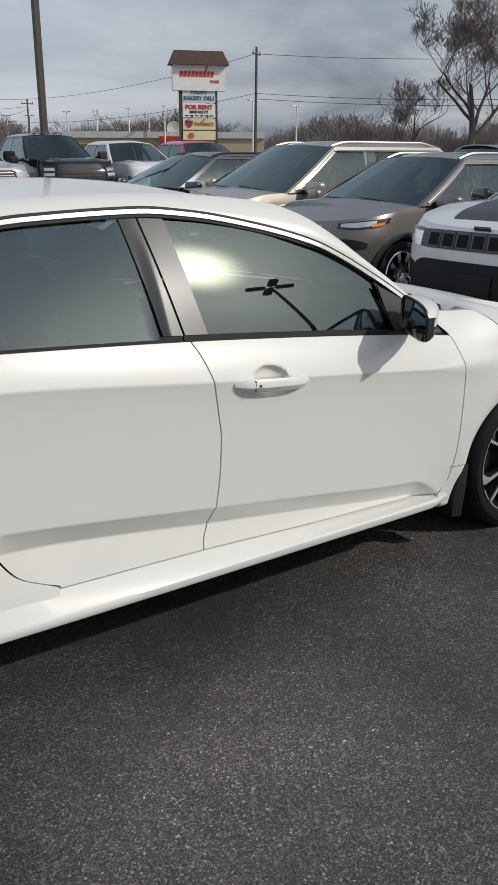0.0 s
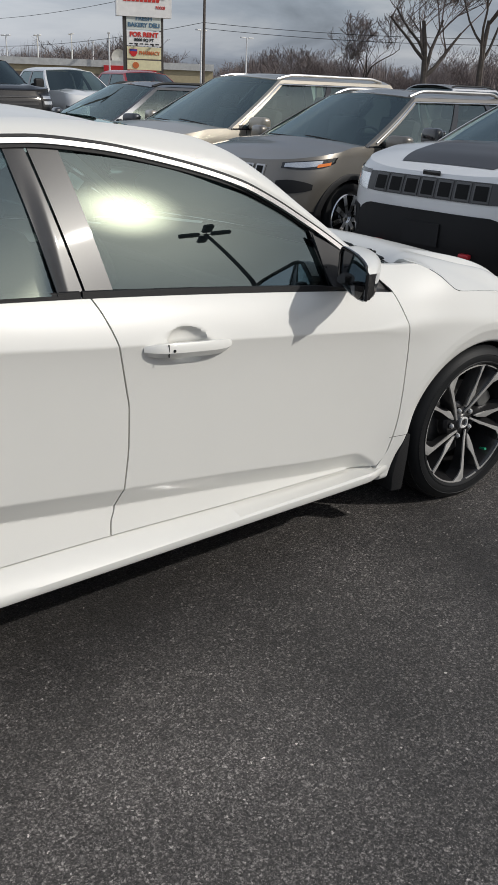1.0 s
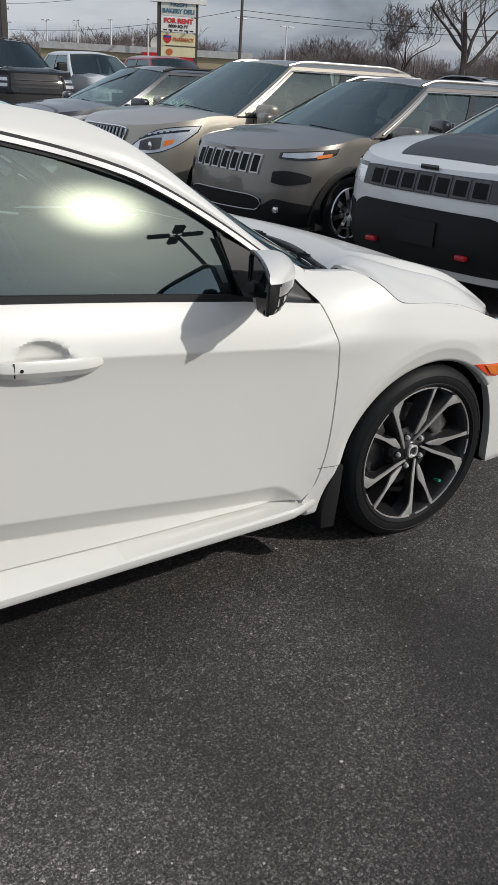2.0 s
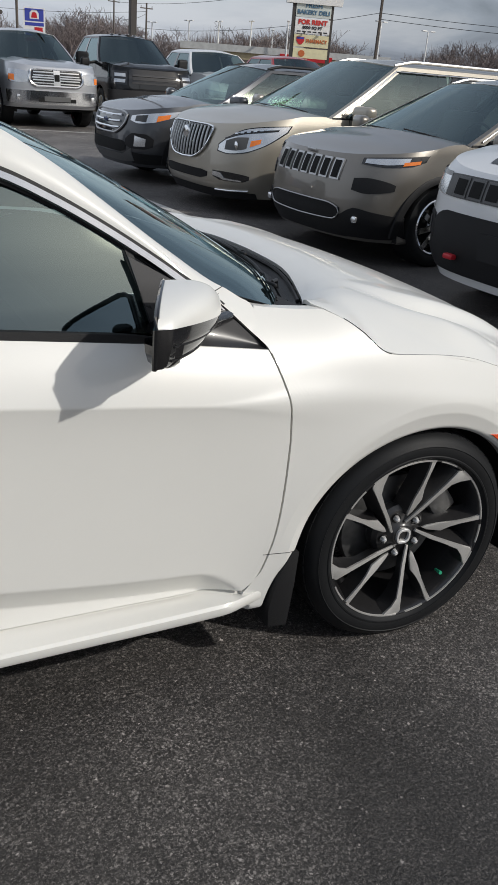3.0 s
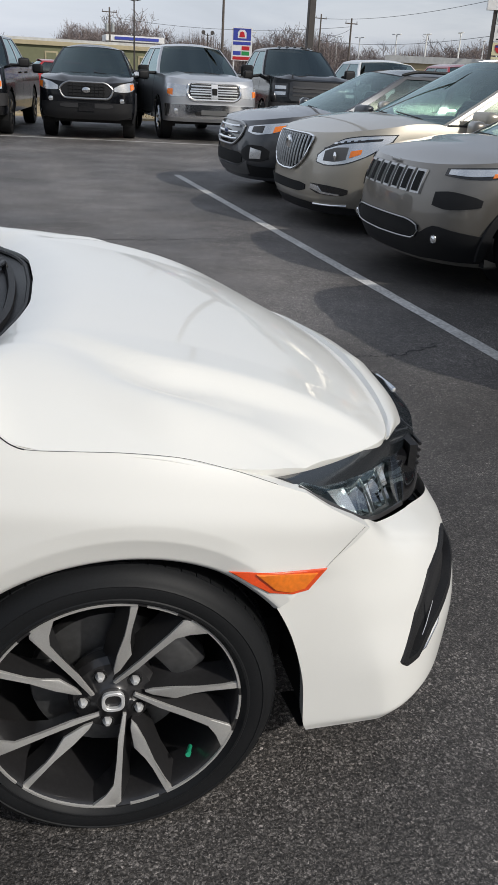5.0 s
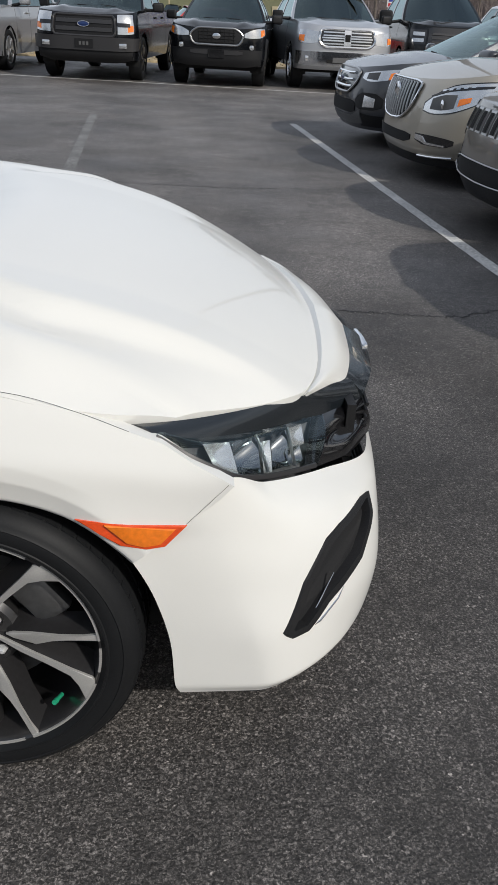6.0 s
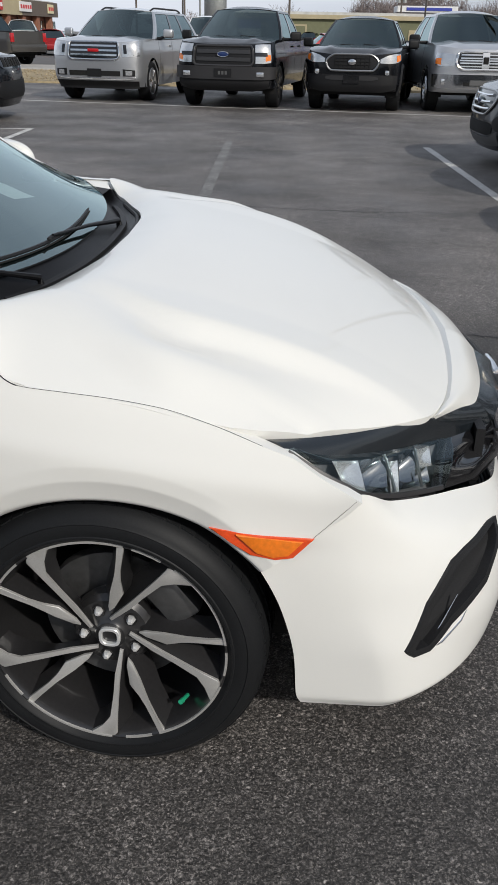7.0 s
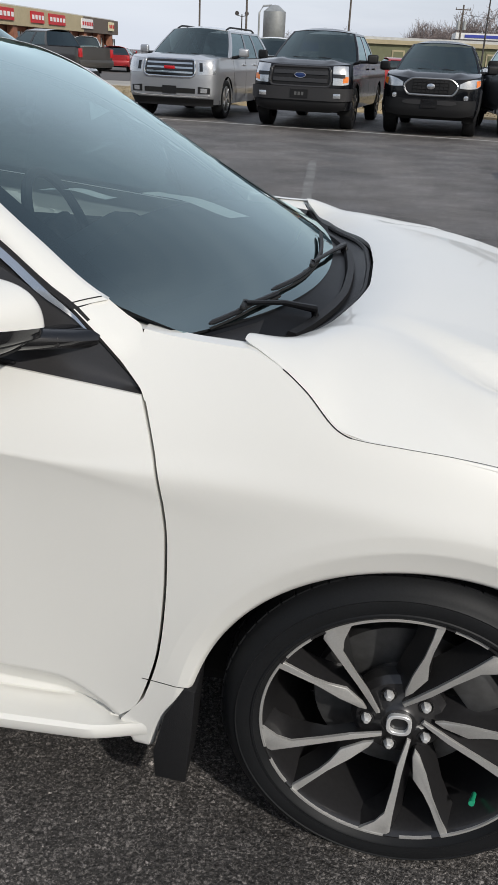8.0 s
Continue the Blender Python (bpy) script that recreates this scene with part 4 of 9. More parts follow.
        seam("pillar_gap", [(lambda r: (r[0], s * (r[1] + 0.0004), r[2] + 0.0003))(rail(0.004, k / 12)) for k in range(13)], parent, 0.0010)
    # roof
    bm = bmesh.new()

    def roof(a, b):
        k = 0.395 + 0.36 * b
        p = inner_rail(k)
        v = 2 * a - 1
        return Vector((p.x - 0.065 * (1 - v * v) * (1 - 2 * b), v * p.y, p.z + 0.030 * (1 - v * v)))

    add_grid(bm, roof, 40, 40, lambda p: p + Vector((0, 0, -0.01)))
    orient(bm, (-1.6, 0, 0.5))
    part("roof", bm, WHITE_PAINT, parent)

    # windscreen: black border and clear field
    def screen(a, b, off=0.0):
        v = 2 * a - 1
        k = 0.0 + 0.405 * b
        e = inner_rail(k)
        mid_x = -0.198 + (-1.225 + 0.198) * (b**1.02)
        mid_z = 0.928 + (1.392 - 0.928) * (1 - (1 - b) ** 1.30)
        f = abs(v) ** 2.3
        return Vector((mid_x + (e.x - mid_x) * f, v * (e.y + 0.002 - 0.018 * (1 - smooth01((b - 0.22) / 0.2))), mid_z + (e.z - 0.004 - 0.004 * (1 - smooth01((b - 0.22) / 0.2)) - mid_z) * f + off))

    bm = bmesh.new()
    add_grid(bm, screen, 48, 30)
    orient(bm, (-1.2, 0, 0.3))
    ws = part("windscreen", bm, SCREEN_GLASS, parent, "wide clear windscreen with a black border")
    ws.visible_shadow = False
    bm = bmesh.new()
    for a0, a1, b0, b1 in ((0, 0.030, 0, 1), (0.970, 1, 0, 1), (0.03, 0.97, 0, 0.085), (0.03, 0.97, 0.955, 1)):
        add_grid(bm, lambda a, b: screen(a0 + (a1 - a0) * a, b0 + (b1 - b0) * b, -0.004), 24 if a1 - a0 > 0.1 else 3, 3 if b1 - b0 < 0.2 else 30)
    part("screen_border", bm, BLACK_PLASTIC, ws, "black printed glass border")
    # rear screen and boot
    bm = bmesh.new()

    def rear(a, b):
        v = 2 * a - 1
        k = 0.755 + 0.245 * b
        p = inner_rail(k)
        return Vector((p.x - 0.10 * (1 - v * v), v * p.y, p.z + 0.02 * (1 - v * v)))

    add_grid(bm, rear, 24, 16)
    orient(bm, (-2.4, 0, 0.5))
    part("rear_screen", bm, SIDE_GLASS, parent, "tinted rear screen").visible_shadow = False
    return screen


def build_rear(parent):
    """Quarter panels, boot lid and rear bumper."""
    cx, cz = -2.70, 0.29

    def quarter(a, b):
        th = radians(178) + (radians(-8) - radians(178)) * a
        th = math.pi - th
        c, s_ = math.cos(th), math.sin(th)
        r0 = 0.365
        reach = []
        if c > 1e-6:
            r = 0.62
            for _ in range(8):
                r = (rear_edge(min(1.06, max(0.34, cz + s_ * r))) - 0.004 - cx) / c
            reach.append(r)
        if c < -1e-6:
            reach.append((-3.60 - cx) / c)
        if s_ > 1e-6:
            reach.append((1.055 - cz) / s_)
        r1 = max(min(reach) if reach else 0.4, r0 + 0.02)
        r = r0 + (r1 - r0) * b
        x, z = cx + r * c, cz + r * s_
        return x, W(x, z), z

    both_sides("quarter_panel", quarter, 90, 20, WHITE_PAINT, parent, 0.02)

    def shoulder(a, b):
        x = -2.36 + (-3.60 + 2.36) * a
        k = 0.70 + 0.30 * a
        q = inner_rail(min(1, k)) if x > -3.1 else Vector((x, 0.58, 1.085))
        y0 = W(x, 1.055)
        return x, y0 + (min(q.y + 0.02, y0 - 0.02) - y0) * b, 1.055 + (max(1.06, min(q.z - 0.01, 1.10)) - 1.055) * b

    both_sides("rear_shoulder", shoulder, 30, 6, WHITE_PAINT, parent, 0.01)
    bm = bmesh.new()
    add_grid(bm, lambda a, b: Vector((-3.05 - 0.62 * b - 0.05 * (1 - (2 * a - 1) ** 2) * b, (2 * a - 1) * (0.62 - 0.02 * b), 1.092 + 0.012 * math.sin(math.pi * a) - 0.02 * b * b)), 24, 12, lambda p: p + Vector((0, 0, -0.02)))
    orient(bm, (-3.3, 0, 0.4))
    part("boot_lid", bm, WHITE_PAINT, parent)
    bm = bmesh.new()

    def tail(a, b):
        v = 2 * a - 1
        z = 0.22 + 0.86 * b
        depth = 0.17 * (1 - abs(v) ** 2.6)
        return Vector((-3.60 - depth + 0.05 * abs(b - 0.45) * 1.2, v * W(-3.60, max(0.3, min(z, 1.05))), z))

    add_grid(bm, tail, 40, 20)
    orient(bm, (-3.0, 0, 0.6))
    part("rear_bumper", bm, WHITE_PAINT, parent)
    for s in (-1, 1):
        bm = bmesh.new()
        add_grid(bm, lambda a, b: Vector((-3.612 - 0.13 * (1 - (1 - 0.38 * a) ** 2.6), s * W(-3.60, 0.9) * (1.004 - 0.38 * a), 0.80 + 0.16 * b)), 12, 6, lambda p: p + Vector((0.02, 0, 0)))
        orient(bm, (-3.0, 0, 0.6))
        part("tail_lamp", bm, RED_LENS, parent, "red tail lamp")


def build_sills(parent):
    for s in (-1, 1):
        bm = bmesh.new()
        n = 60
        rows = []
        for i in range(n + 1):
            x = -2.36 + (-0.440 + 2.36) * (1 - (1 - i / n) ** 1.4)
            end = smooth01((x + 0.56) / 0.12)
            top = door_low(x) - 0.012 * end
            out = 0.880 + 0.004 * math.sin(math.pi * i / n) - 0.022 * end
            yd = min(W(min(x, -0.52), door_low(x) + 0.01) - 0.002, out)
            zb = hermite([(-2.4, 0.238), (-1.9, 0.230), (-1.0, 0.220), (-0.55, 0.214), (-0.44, 0.216)])(x)
            mid = zb + 0.027
            rows.append([bm.verts.new((x, s * y, z)) for y, z in ((yd - 0.03, top + 0.012), (yd - 0.010, top - 0.002), (yd, top - 0.006), (yd + (out - yd) * 0.9, mid + 0.006), (out, mid), (out, zb + 0.010), (out - 0.006, zb), (out - 0.10, zb - 0.012), (0.60, zb - 0.01))])
        for A, B in zip(rows, rows[1:]):
            for k in range(len(A) - 1):
                bm.faces.new((A[k], A[k + 1], B[k + 1], B[k]))
        bm.faces.new(rows[-1])
        orient(bm, (-1.4, 0, 0.5))
        part("side_skirt", bm, WHITE_PAINT, parent)


def build_doors(parent):
    fronts, rears = [], []
    top = lambda x: belt_z(x) - 0.004
    fd = handle_scoop(door_sheet(back_gap, front_gap, door_low, top), -1.335, 0.842)
    rd = handle_scoop(door_sheet(rear_edge, back_gap, door_low, top), -2.31, 0.955)
    fronts = both_sides("front_door", fd, 100, 170, WHITE_PAINT, parent, 0.025)
    rears = both_sides("rear_door", rd, 70, 150, WHITE_PAINT, parent, 0.025)
    for ob, s, cx, slope in [(o, s, -1.335, -0.085) for o, s in zip(fronts, (-1, 1))] + [(o, s, -2.31, -0.06) for o, s in zip(rears, (-1, 1))]:
        cz = 0.838 if cx > -2 else 0.95
        bm = bmesh.new()
        rows = []
        n = 28
        for i in range(n + 1):
            u = -1 + 2 * i / n
            x = cx + (0.145 if cx > -2 else 0.075) * u
            ends = 1 - abs(u) ** 5
            hgt = 0.021 * (0.55 + 0.45 * ends)
            z = cz + slope * (x - cx) - 0.002
            y0 = W(x, z)
            y1 = y0 + 0.004 + 0.028 * (1 - u**4)
            rows.append([bm.verts.new((x, s * y, zz)) for y, zz in ((y0 - 0.004 + 0.02 * ends * 0.5, z + hgt * 0.85), (y1 - 0.006, z + hgt), (y1, z + hgt * 0.55), (y1 + 0.001, z - hgt * 0.2), (y1 - 0.012, z - hgt), (y0 - 0.004 + 0.02 * ends * 0.5, z - hgt * 0.9))])
        for A, B in zip(rows, rows[1:]):
            for k in range(6):
                bm.faces.new((A[k], A[(k + 1) % 6], B[(k + 1) % 6], B[k]))
        bm.faces.new(rows[0])
        bm.faces.new(rows[-1][::-1])
        orient(bm, (cx, s * 0.86, cz))
        h = part("door_handle", bm, WHITE_PAINT, ob, "white door handle")
        if cx > -2:
            bm = bmesh.new()
            xk = -1.402
            zk = cz + slope * (xk - cx)
            yk = s * (W(xk, zk) + 0.0315)
            add_lathe(bm, [(0.0, 0.0015), (0.0035, 0.0015), (0.0055, -0.004)], "Y", (0, 0, 0), 16)
            for v in bm.verts:
                v.co = Vector((xk + v.co.x, yk + s * v.co.y, zk + v.co.z))
            part("keyhole", bm, BLACK_PLASTIC, h, "black keyhole")
            bm = bmesh.new()
            xs = -1.418
            add_box(bm, (0.0016, 0.004, 0.034), (xs, s * (W(xs, cz) + 0.0285), cz + slope * (xs - cx)))
            part("joint", bm, DARK_VOID, h)
    return fronts, rears


def build_mirror(parent, s):
    """White cap over a black lower shell that sweeps back, glass facing back, arm to the sail."""
    side_y = lambda g: 0.814 + 0.213 * g
    back_x = lambda g: -0.715 - 0.100 * g
    end = lambda g: math.sqrt(max(0.08, 1 - max(0.0, (0.14 - g) / 0.14) ** 2))
    deep = lambda g: (0.125 + 0.034 * g - 0.127 * g**2.2) * (0.60 + 0.40 * end(g))
    split = lambda g: 0.973 + 0.033 * g
    top = lambda g: split(g) + (1.047 - split(g)) * (1 - max(0.0, g) ** 4) ** 0.5 * (0.6 + 0.4 * end(g))
    bottom = lambda g: 0.946 - 0.020 * math.sin(math.pi * g / 1.4)

    def at(g, th, grow=0.0):
        c, sn = max(0.0, math.cos(th)), math.sin(th)
        up = top(g) - split(g) if sn > 0 else split(g) - bottom(g)
        step = 1.0 if sn > -0.40 else 0.93
        return Vector((back_x(g) + (deep(g) * step + grow) * c ** (0.62 if sn > 0 else 0.42), s * side_y(g), split(g) + (up + grow) * math.copysign(abs(sn) ** 0.85, sn)))

    def shell(name, t0, t1, mat, label, grow=0.0):
        bm = bmesh.new()
        n, m = 26, 18
        V = [[bm.verts.new(at(i / n, t0 + (t1 - t0) * j / m, grow)) for j in range(m + 1)] for i in range(n + 1)]
        for i in range(n):
            for j in range(m):
                bm.faces.new((V[i][j], V[i + 1][j], V[i + 1][j + 1], V[i][j + 1]))
        for row, out in ((V[n], 0.006), (V[0], -0.004)):
            c = sum((v.co for v in row), Vector()) / len(row)
            tip = bm.verts.new((c.x, c.y + s * out, c.z))
            g = 1.0 if out > 0 else 0.0
            row = row + [bm.verts.new((back_x(g), s * side_y(g), split(g)))]
            for p, q in zip(row, row[1:] + row[:1]):
                bm.faces.new((p, tip, q))
        orient(bm, (-0.72, s * 0.93, 0.985))
        return part(name, bm, mat, parent, label, angle=50)

    shell("mirror_cap", 0.0, radians(90), WHITE_PAINT, "white mirror cap", 0.002)
    shell("mirror_shell", radians(-90), 0.0, BLACK_GLOSS, "black lower mirror shell")
    bm = bmesh.new()
    add_grid(bm, lambda a, b: Vector((back_x(a) + 0.004, s * side_y(a), bottom(a) + (top(a) - bottom(a)) * b)), 16, 6)
    part("mirror_housing", bm, BLACK_GLOSS, parent, "black mirror housing")
    bm = bmesh.new()
    gs = [k / 16 for k in range(17)]
    loop = [(back_x(g) - 0.003, s * side_y(g), top(g)) for g in gs] + [(back_x(g) - 0.003, s * side_y(g), bottom(g)) for g in reversed(gs)]
    add_tube(bm, loop + loop[:1], 0.0055, 8)
    part("mirror_bezel", bm, BLACK_GLOSS, parent, "black mirror bezel")
    bm = bmesh.new()
    add_grid(bm, lambda a, b: Vector((back_x(0.05 + 0.9 * a) - 0.001, s * side_y(0.05 + 0.9 * a), bottom(0.05 + 0.9 * a) + 0.008 + (top(0.05 + 0.9 * a) - bottom(0.05 + 0.9 * a) - 0.016) * b)), 12, 8)
    part("mirror_pane", bm, MIRROR_GLASS, parent, "mirror glass")
    # faceted camera pod under the shell
    bm = bmesh.new()
    add_lathe(bm, [(0.0, -0.024), (0.022, -0.023), (0.032, -0.014), (0.038, 0.006), (0.040, 0.022)], "Z", (-0.782, s * 0.982, 0.946), 8)
    part("camera_pod", bm, BLACK_GLOSS, parent, "black camera pod under the mirror")
    for th in (-24, -52):
        bm = bmesh.new()
        add_strip(bm, [at(g, radians(th), 0.001) for g in np.linspace(0.05, 0.98, 16)], 0.004, 0.002, lambda i: (1, s * 0.6, -0.2))
        part("mirror_line", bm, BLACK_PLASTIC, parent)
    bm = bmesh.new()
    add_tube(bm, [(-0.598, s * 0.764, 0.942), (-0.606, s * 0.790, 0.946), (-0.625, s * 0.825, 0.952), (-0.655, s * 0.865, 0.957)], [0.020, 0.017, 0.019, 0.021], 16)
    for v in bm.verts:
        v.co.x = -0.612 + (v.co.x + 0.612) * 2.6
    part("mirror_arm", bm, BLACK_GLOSS, parent, "black mirror arm")


def build_wheel_mesh():
    """Tyre, rim and brake of the saloon's wheel, facing -y, hub at the origin."""
    R = 0.318
    bms = {}
    bm = bmesh.new()
    prof = [(0.240, -0.004), (0.244, -0.012), (0.252, -0.019), (0.253, -0.0222), (0.257, -0.0222), (0.259, -0.0205), (0.272, -0.023), (0.283, -0.0205), (0.285, -0.0220), (0.288, -0.0188), (0.292, -0.017), (0.305, -0.006), (0.313, 0.008), (R, 0.028), (R + 0.001, 0.105), (R, 0.185), (0.305, 0.215), (0.27, 0.230), (0.24, 0.215)]
    add_lathe(bm, prof, "Y", (0, 0, 0), 96)
    bms["tyre"] = bm
    # tread blocks: shoulder lugs all round, fine grooves
    bm = bmesh.new()
    for k in range(64):
        a = 2 * math.pi * k / 64
        for (w0, w1, r, da) in ((0.008, 0.052, R + 0.0015, 0.0), (0.062, 0.100, R + 0.003, 0.03), (0.112, 0.150, R + 0.003, 0.0), (0.16, 0.20, R + 0.0015, 0.03)):
            wv = 0.082
            c = []
            for aa, ww in ((a + da, w0), (a + da + wv, w0), (a + da + wv + 0.012, w1), (a + da + 0.012, w1)):
                rr = r - (0.0035 if ww == 0.008 else 0)
                c.append((rr * math.cos(aa), ww, rr * math.sin(aa)))
            t = [bm.verts.new(p) for p in c]
            b = [bm.verts.new((p[0] * 0.97, p[1], p[2] * 0.97)) for p in c]
            bm.faces.new(t)
            for i in range(4):
                bm.faces.new((t[i], b[i], b[(i + 1) % 4], t[(i + 1) % 4]))
    bmesh.ops.recalc_face_normals(bm, faces=bm.faces[:])
    bms["tread"] = bm
    bm = bmesh.new()
    add_lathe(bm, [(0.247, -0.006), (0.245, -0.0115), (0.240, -0.0125), (0.2375, -0.009), (0.233, 0.004), (0.226, 0.03), (0.214, 0.10), (0.205, 0.20)], "Y", (0, 0, 0), 96)
    bms["barrel"] = bm
    return bms


# one of five pairs of spokes: outlines as (reach, sideways) in metres
FOOT_SPOKE = [(0.034, 0.018), (0.09, 0.008), (0.14, 0.004), (0.192, -0.002), (0.214, -0.018), (0.234, -0.046), (0.239, -0.025), (0.2405, -0.004), (0.237, 0.006), (0.231, 0.011), (0.19, 0.012), (0.11, 0.017), (0.036, 0.025)]
KITE_SPOKE = [(0.062, 0.009), (0.076, 0.000), (0.118, -0.013), (0.150, -0.004), (0.178, -0.001), (0.239, -0.002), (0.238, 0.013), (0.21, 0.010), (0.165, 0.009), (0.115, 0.013), (0.076, 0.013)]
dish = lambda r: 0.036 * max(0.0, 1 - r / 0.225)


def build_wheel(parent, at, flip, turn, label):
    wheel = new("wheel")
    wheel.parent = parent
    wheel["label"] = label
    wheel.matrix_basis = Matrix.Translation(at) @ Matrix.Rotation(turn, 4, "Z") @ (Matrix.Rotation(math.pi, 4, "Z") if flip else Matrix())
    b = build_wheel_mesh()
    tyre = part("tyre", b["tyre"], TYRE, wheel, "low black tyre")
    part("tread", b["tread"], TYRE, tyre)
    part("rim_barrel", b["barrel"], RIM_BLACK, wheel)
    base = radians(79)
    for u in range(5):
        for kind, outl, ang, dep in (("foot", FOOT_SPOKE, base + radians(47) + u * 2 * math.pi / 5, -0.006), ("kite", KITE_SPOKE, base + u * 2 * math.pi / 5, -0.004)):
            bm = bmesh.new()
            c, s = math.cos(ang), math.sin(ang)

            def place(r, t, w):
                y = dep + dish(r)
                return Vector((r * c - t * s, y - w, r * s + t * c))

            add_prism(bm, outl, 0.006, place, 0.0012)
            orient(bm, (0.14 * c, 0.004, 0.14 * s))
            part("spoke_face", bm, MACHINED, wheel, "machined grey spoke face")
            # dark body of the spoke behind its bright face
            bm = bmesh.new()
            mid_t = sum(t for r, t in outl) / len(outl)

            def deep(r, t, w):
                k = 1 - w / 0.045
                tt = mid_t + (t - mid_t) * (1.0 + 0.35 * k) + (0.016 if t > mid_t else -0.005) * k
                return Vector((r * c - tt * s, dep + dish(r) + 0.0005 + 0.045 - w, r * s + tt * c))

            add_prism(bm, outl, 0.045, deep)
            orient(bm, (0.14 * c, 0.02, 0.14 * s))
            part("spoke_body", bm, RIM_BLACK, wheel)
        # bright lip from foot to kite, and the short arc in the gap
        for a0, a1 in ((base + u * 2 * math.pi / 5, base + u * 2 * math.pi / 5 + radians(47)), (base + u * 2 * math.pi / 5 - radians(18), base + u * 2 * math.pi / 5 - radians(4))):
            bm = bmesh.new()
            add_lathe(bm, [(0.2375, -0.0085), (0.2385, -0.0128), (0.2425, -0.0128), (0.2435, -0.0115)], "Y", (0, 0, 0), 20, a0, a1)
            part("rim_lip", bm, MACHINED, wheel)
        ang = base + radians(35) + u * 2 * math.pi / 5
        bm = bmesh.new()
        add_lathe(bm, [(0.0, -0.012), (0.004, -0.012), (0.0075, -0.008), (0.0095, 0.0), (0.0095, 0.02)], "Y", (0.057 * math.cos(ang), 0.028, 0.057 * math.sin(ang)), 6)
        part("lug_nut", bm, BADGE, wheel)
        bm = bmesh.new()
        add_lathe(bm, [(0.014, 0.006), (0.0135, 0.0), (0.0105, 0.004), (0.0105, 0.03)], "Y", (0.057 * math.cos(ang), 0.026, 0.057 * math.sin(ang)), 16)
        part("lug_socket", bm, RIM_BLACK, wheel)
    bm = bmesh.new()
    add_lathe(bm, [(0.0, 0.020), (0.030, 0.020), (0.036, 0.026), (0.075, 0.034), (0.085, 0.046), (0.085, 0.07)], "Y", (0, 0, 0), 40)
    part("hub", bm, RIM_BLACK, wheel)
    bm = bmesh.new()
    # badge: a plain bright ring with flattened sides
    ring_ = []
    for k in range(28):
        t = 2 * math.pi * k / 28
        c_, s_ = math.cos(t), math.sin(t)
        f = 0.022 / max(abs(c_) ** 3 + abs(s_) ** 3, 1e-6) ** (1 / 3)
        ring_.append((c_ * f, s_ * f))
    cuts = []
    for u, v in ring_:
        cuts.append([bm.verts.new((u * g, y, v * g)) for g, y in ((1.0, 0.022), (1.0, 0.013), (0.96, 0.012), (0.74, 0.012), (0.70, 0.013), (0.70, 0.022))])
    for k in range(28):
        a_, b_ = cuts[k], cuts[(k + 1) % 28]
        for j in range(6):
            bm.faces.new((a_[j], b_[j], b_[(j + 1) % 6], a_[(j + 1) % 6]))
    bmesh.ops.recalc_face_normals(bm, faces=bm.faces[:])
    part("cap_badge", bm, BADGE, wheel, "small bright badge")
    bm = bmesh.new()
    add_lathe(bm, [(0.0, 0.0), (0.155, 0.0), (0.158, 0.008), (0.158, 0.024)], "Y", (0, 0.085, 0), 48)
    add_lathe(bm, [(0.0, -0.02), (0.075, -0.02), (0.08, 0.0)], "Y", (0, 0.085, 0), 36)
    part("brake_disc", bm, BRAKE, wheel, "grey brake disc")
    bm = bmesh.new()
    add_box(bm, (0.075, 0.05, 0.12), (0, 0, 0), 0.012)
    for v in bm.verts:
        p = Matrix.Rotation(radians(-38), 4, "Y") @ v.co
        v.co = p + Vector((0.118, 0.062, 0.088))
    part("brake_caliper", bm, BRAKE, wheel, "grey brake caliper")
    bm = bmesh.new()
    add_tube(bm, [(0.153, 0.035, -0.150), (0.147, 0.012, -0.143)], [0.0045, 0.0045], 10)
    add_tube(bm, [(0.147, 0.012, -0.143), (0.1445, 0.002, -0.140)], [0.0058, 0.0052], 10)
    part("valve_cap", bm, GREEN_CAP, wheel, "green plastic valve cap")
    return wheel


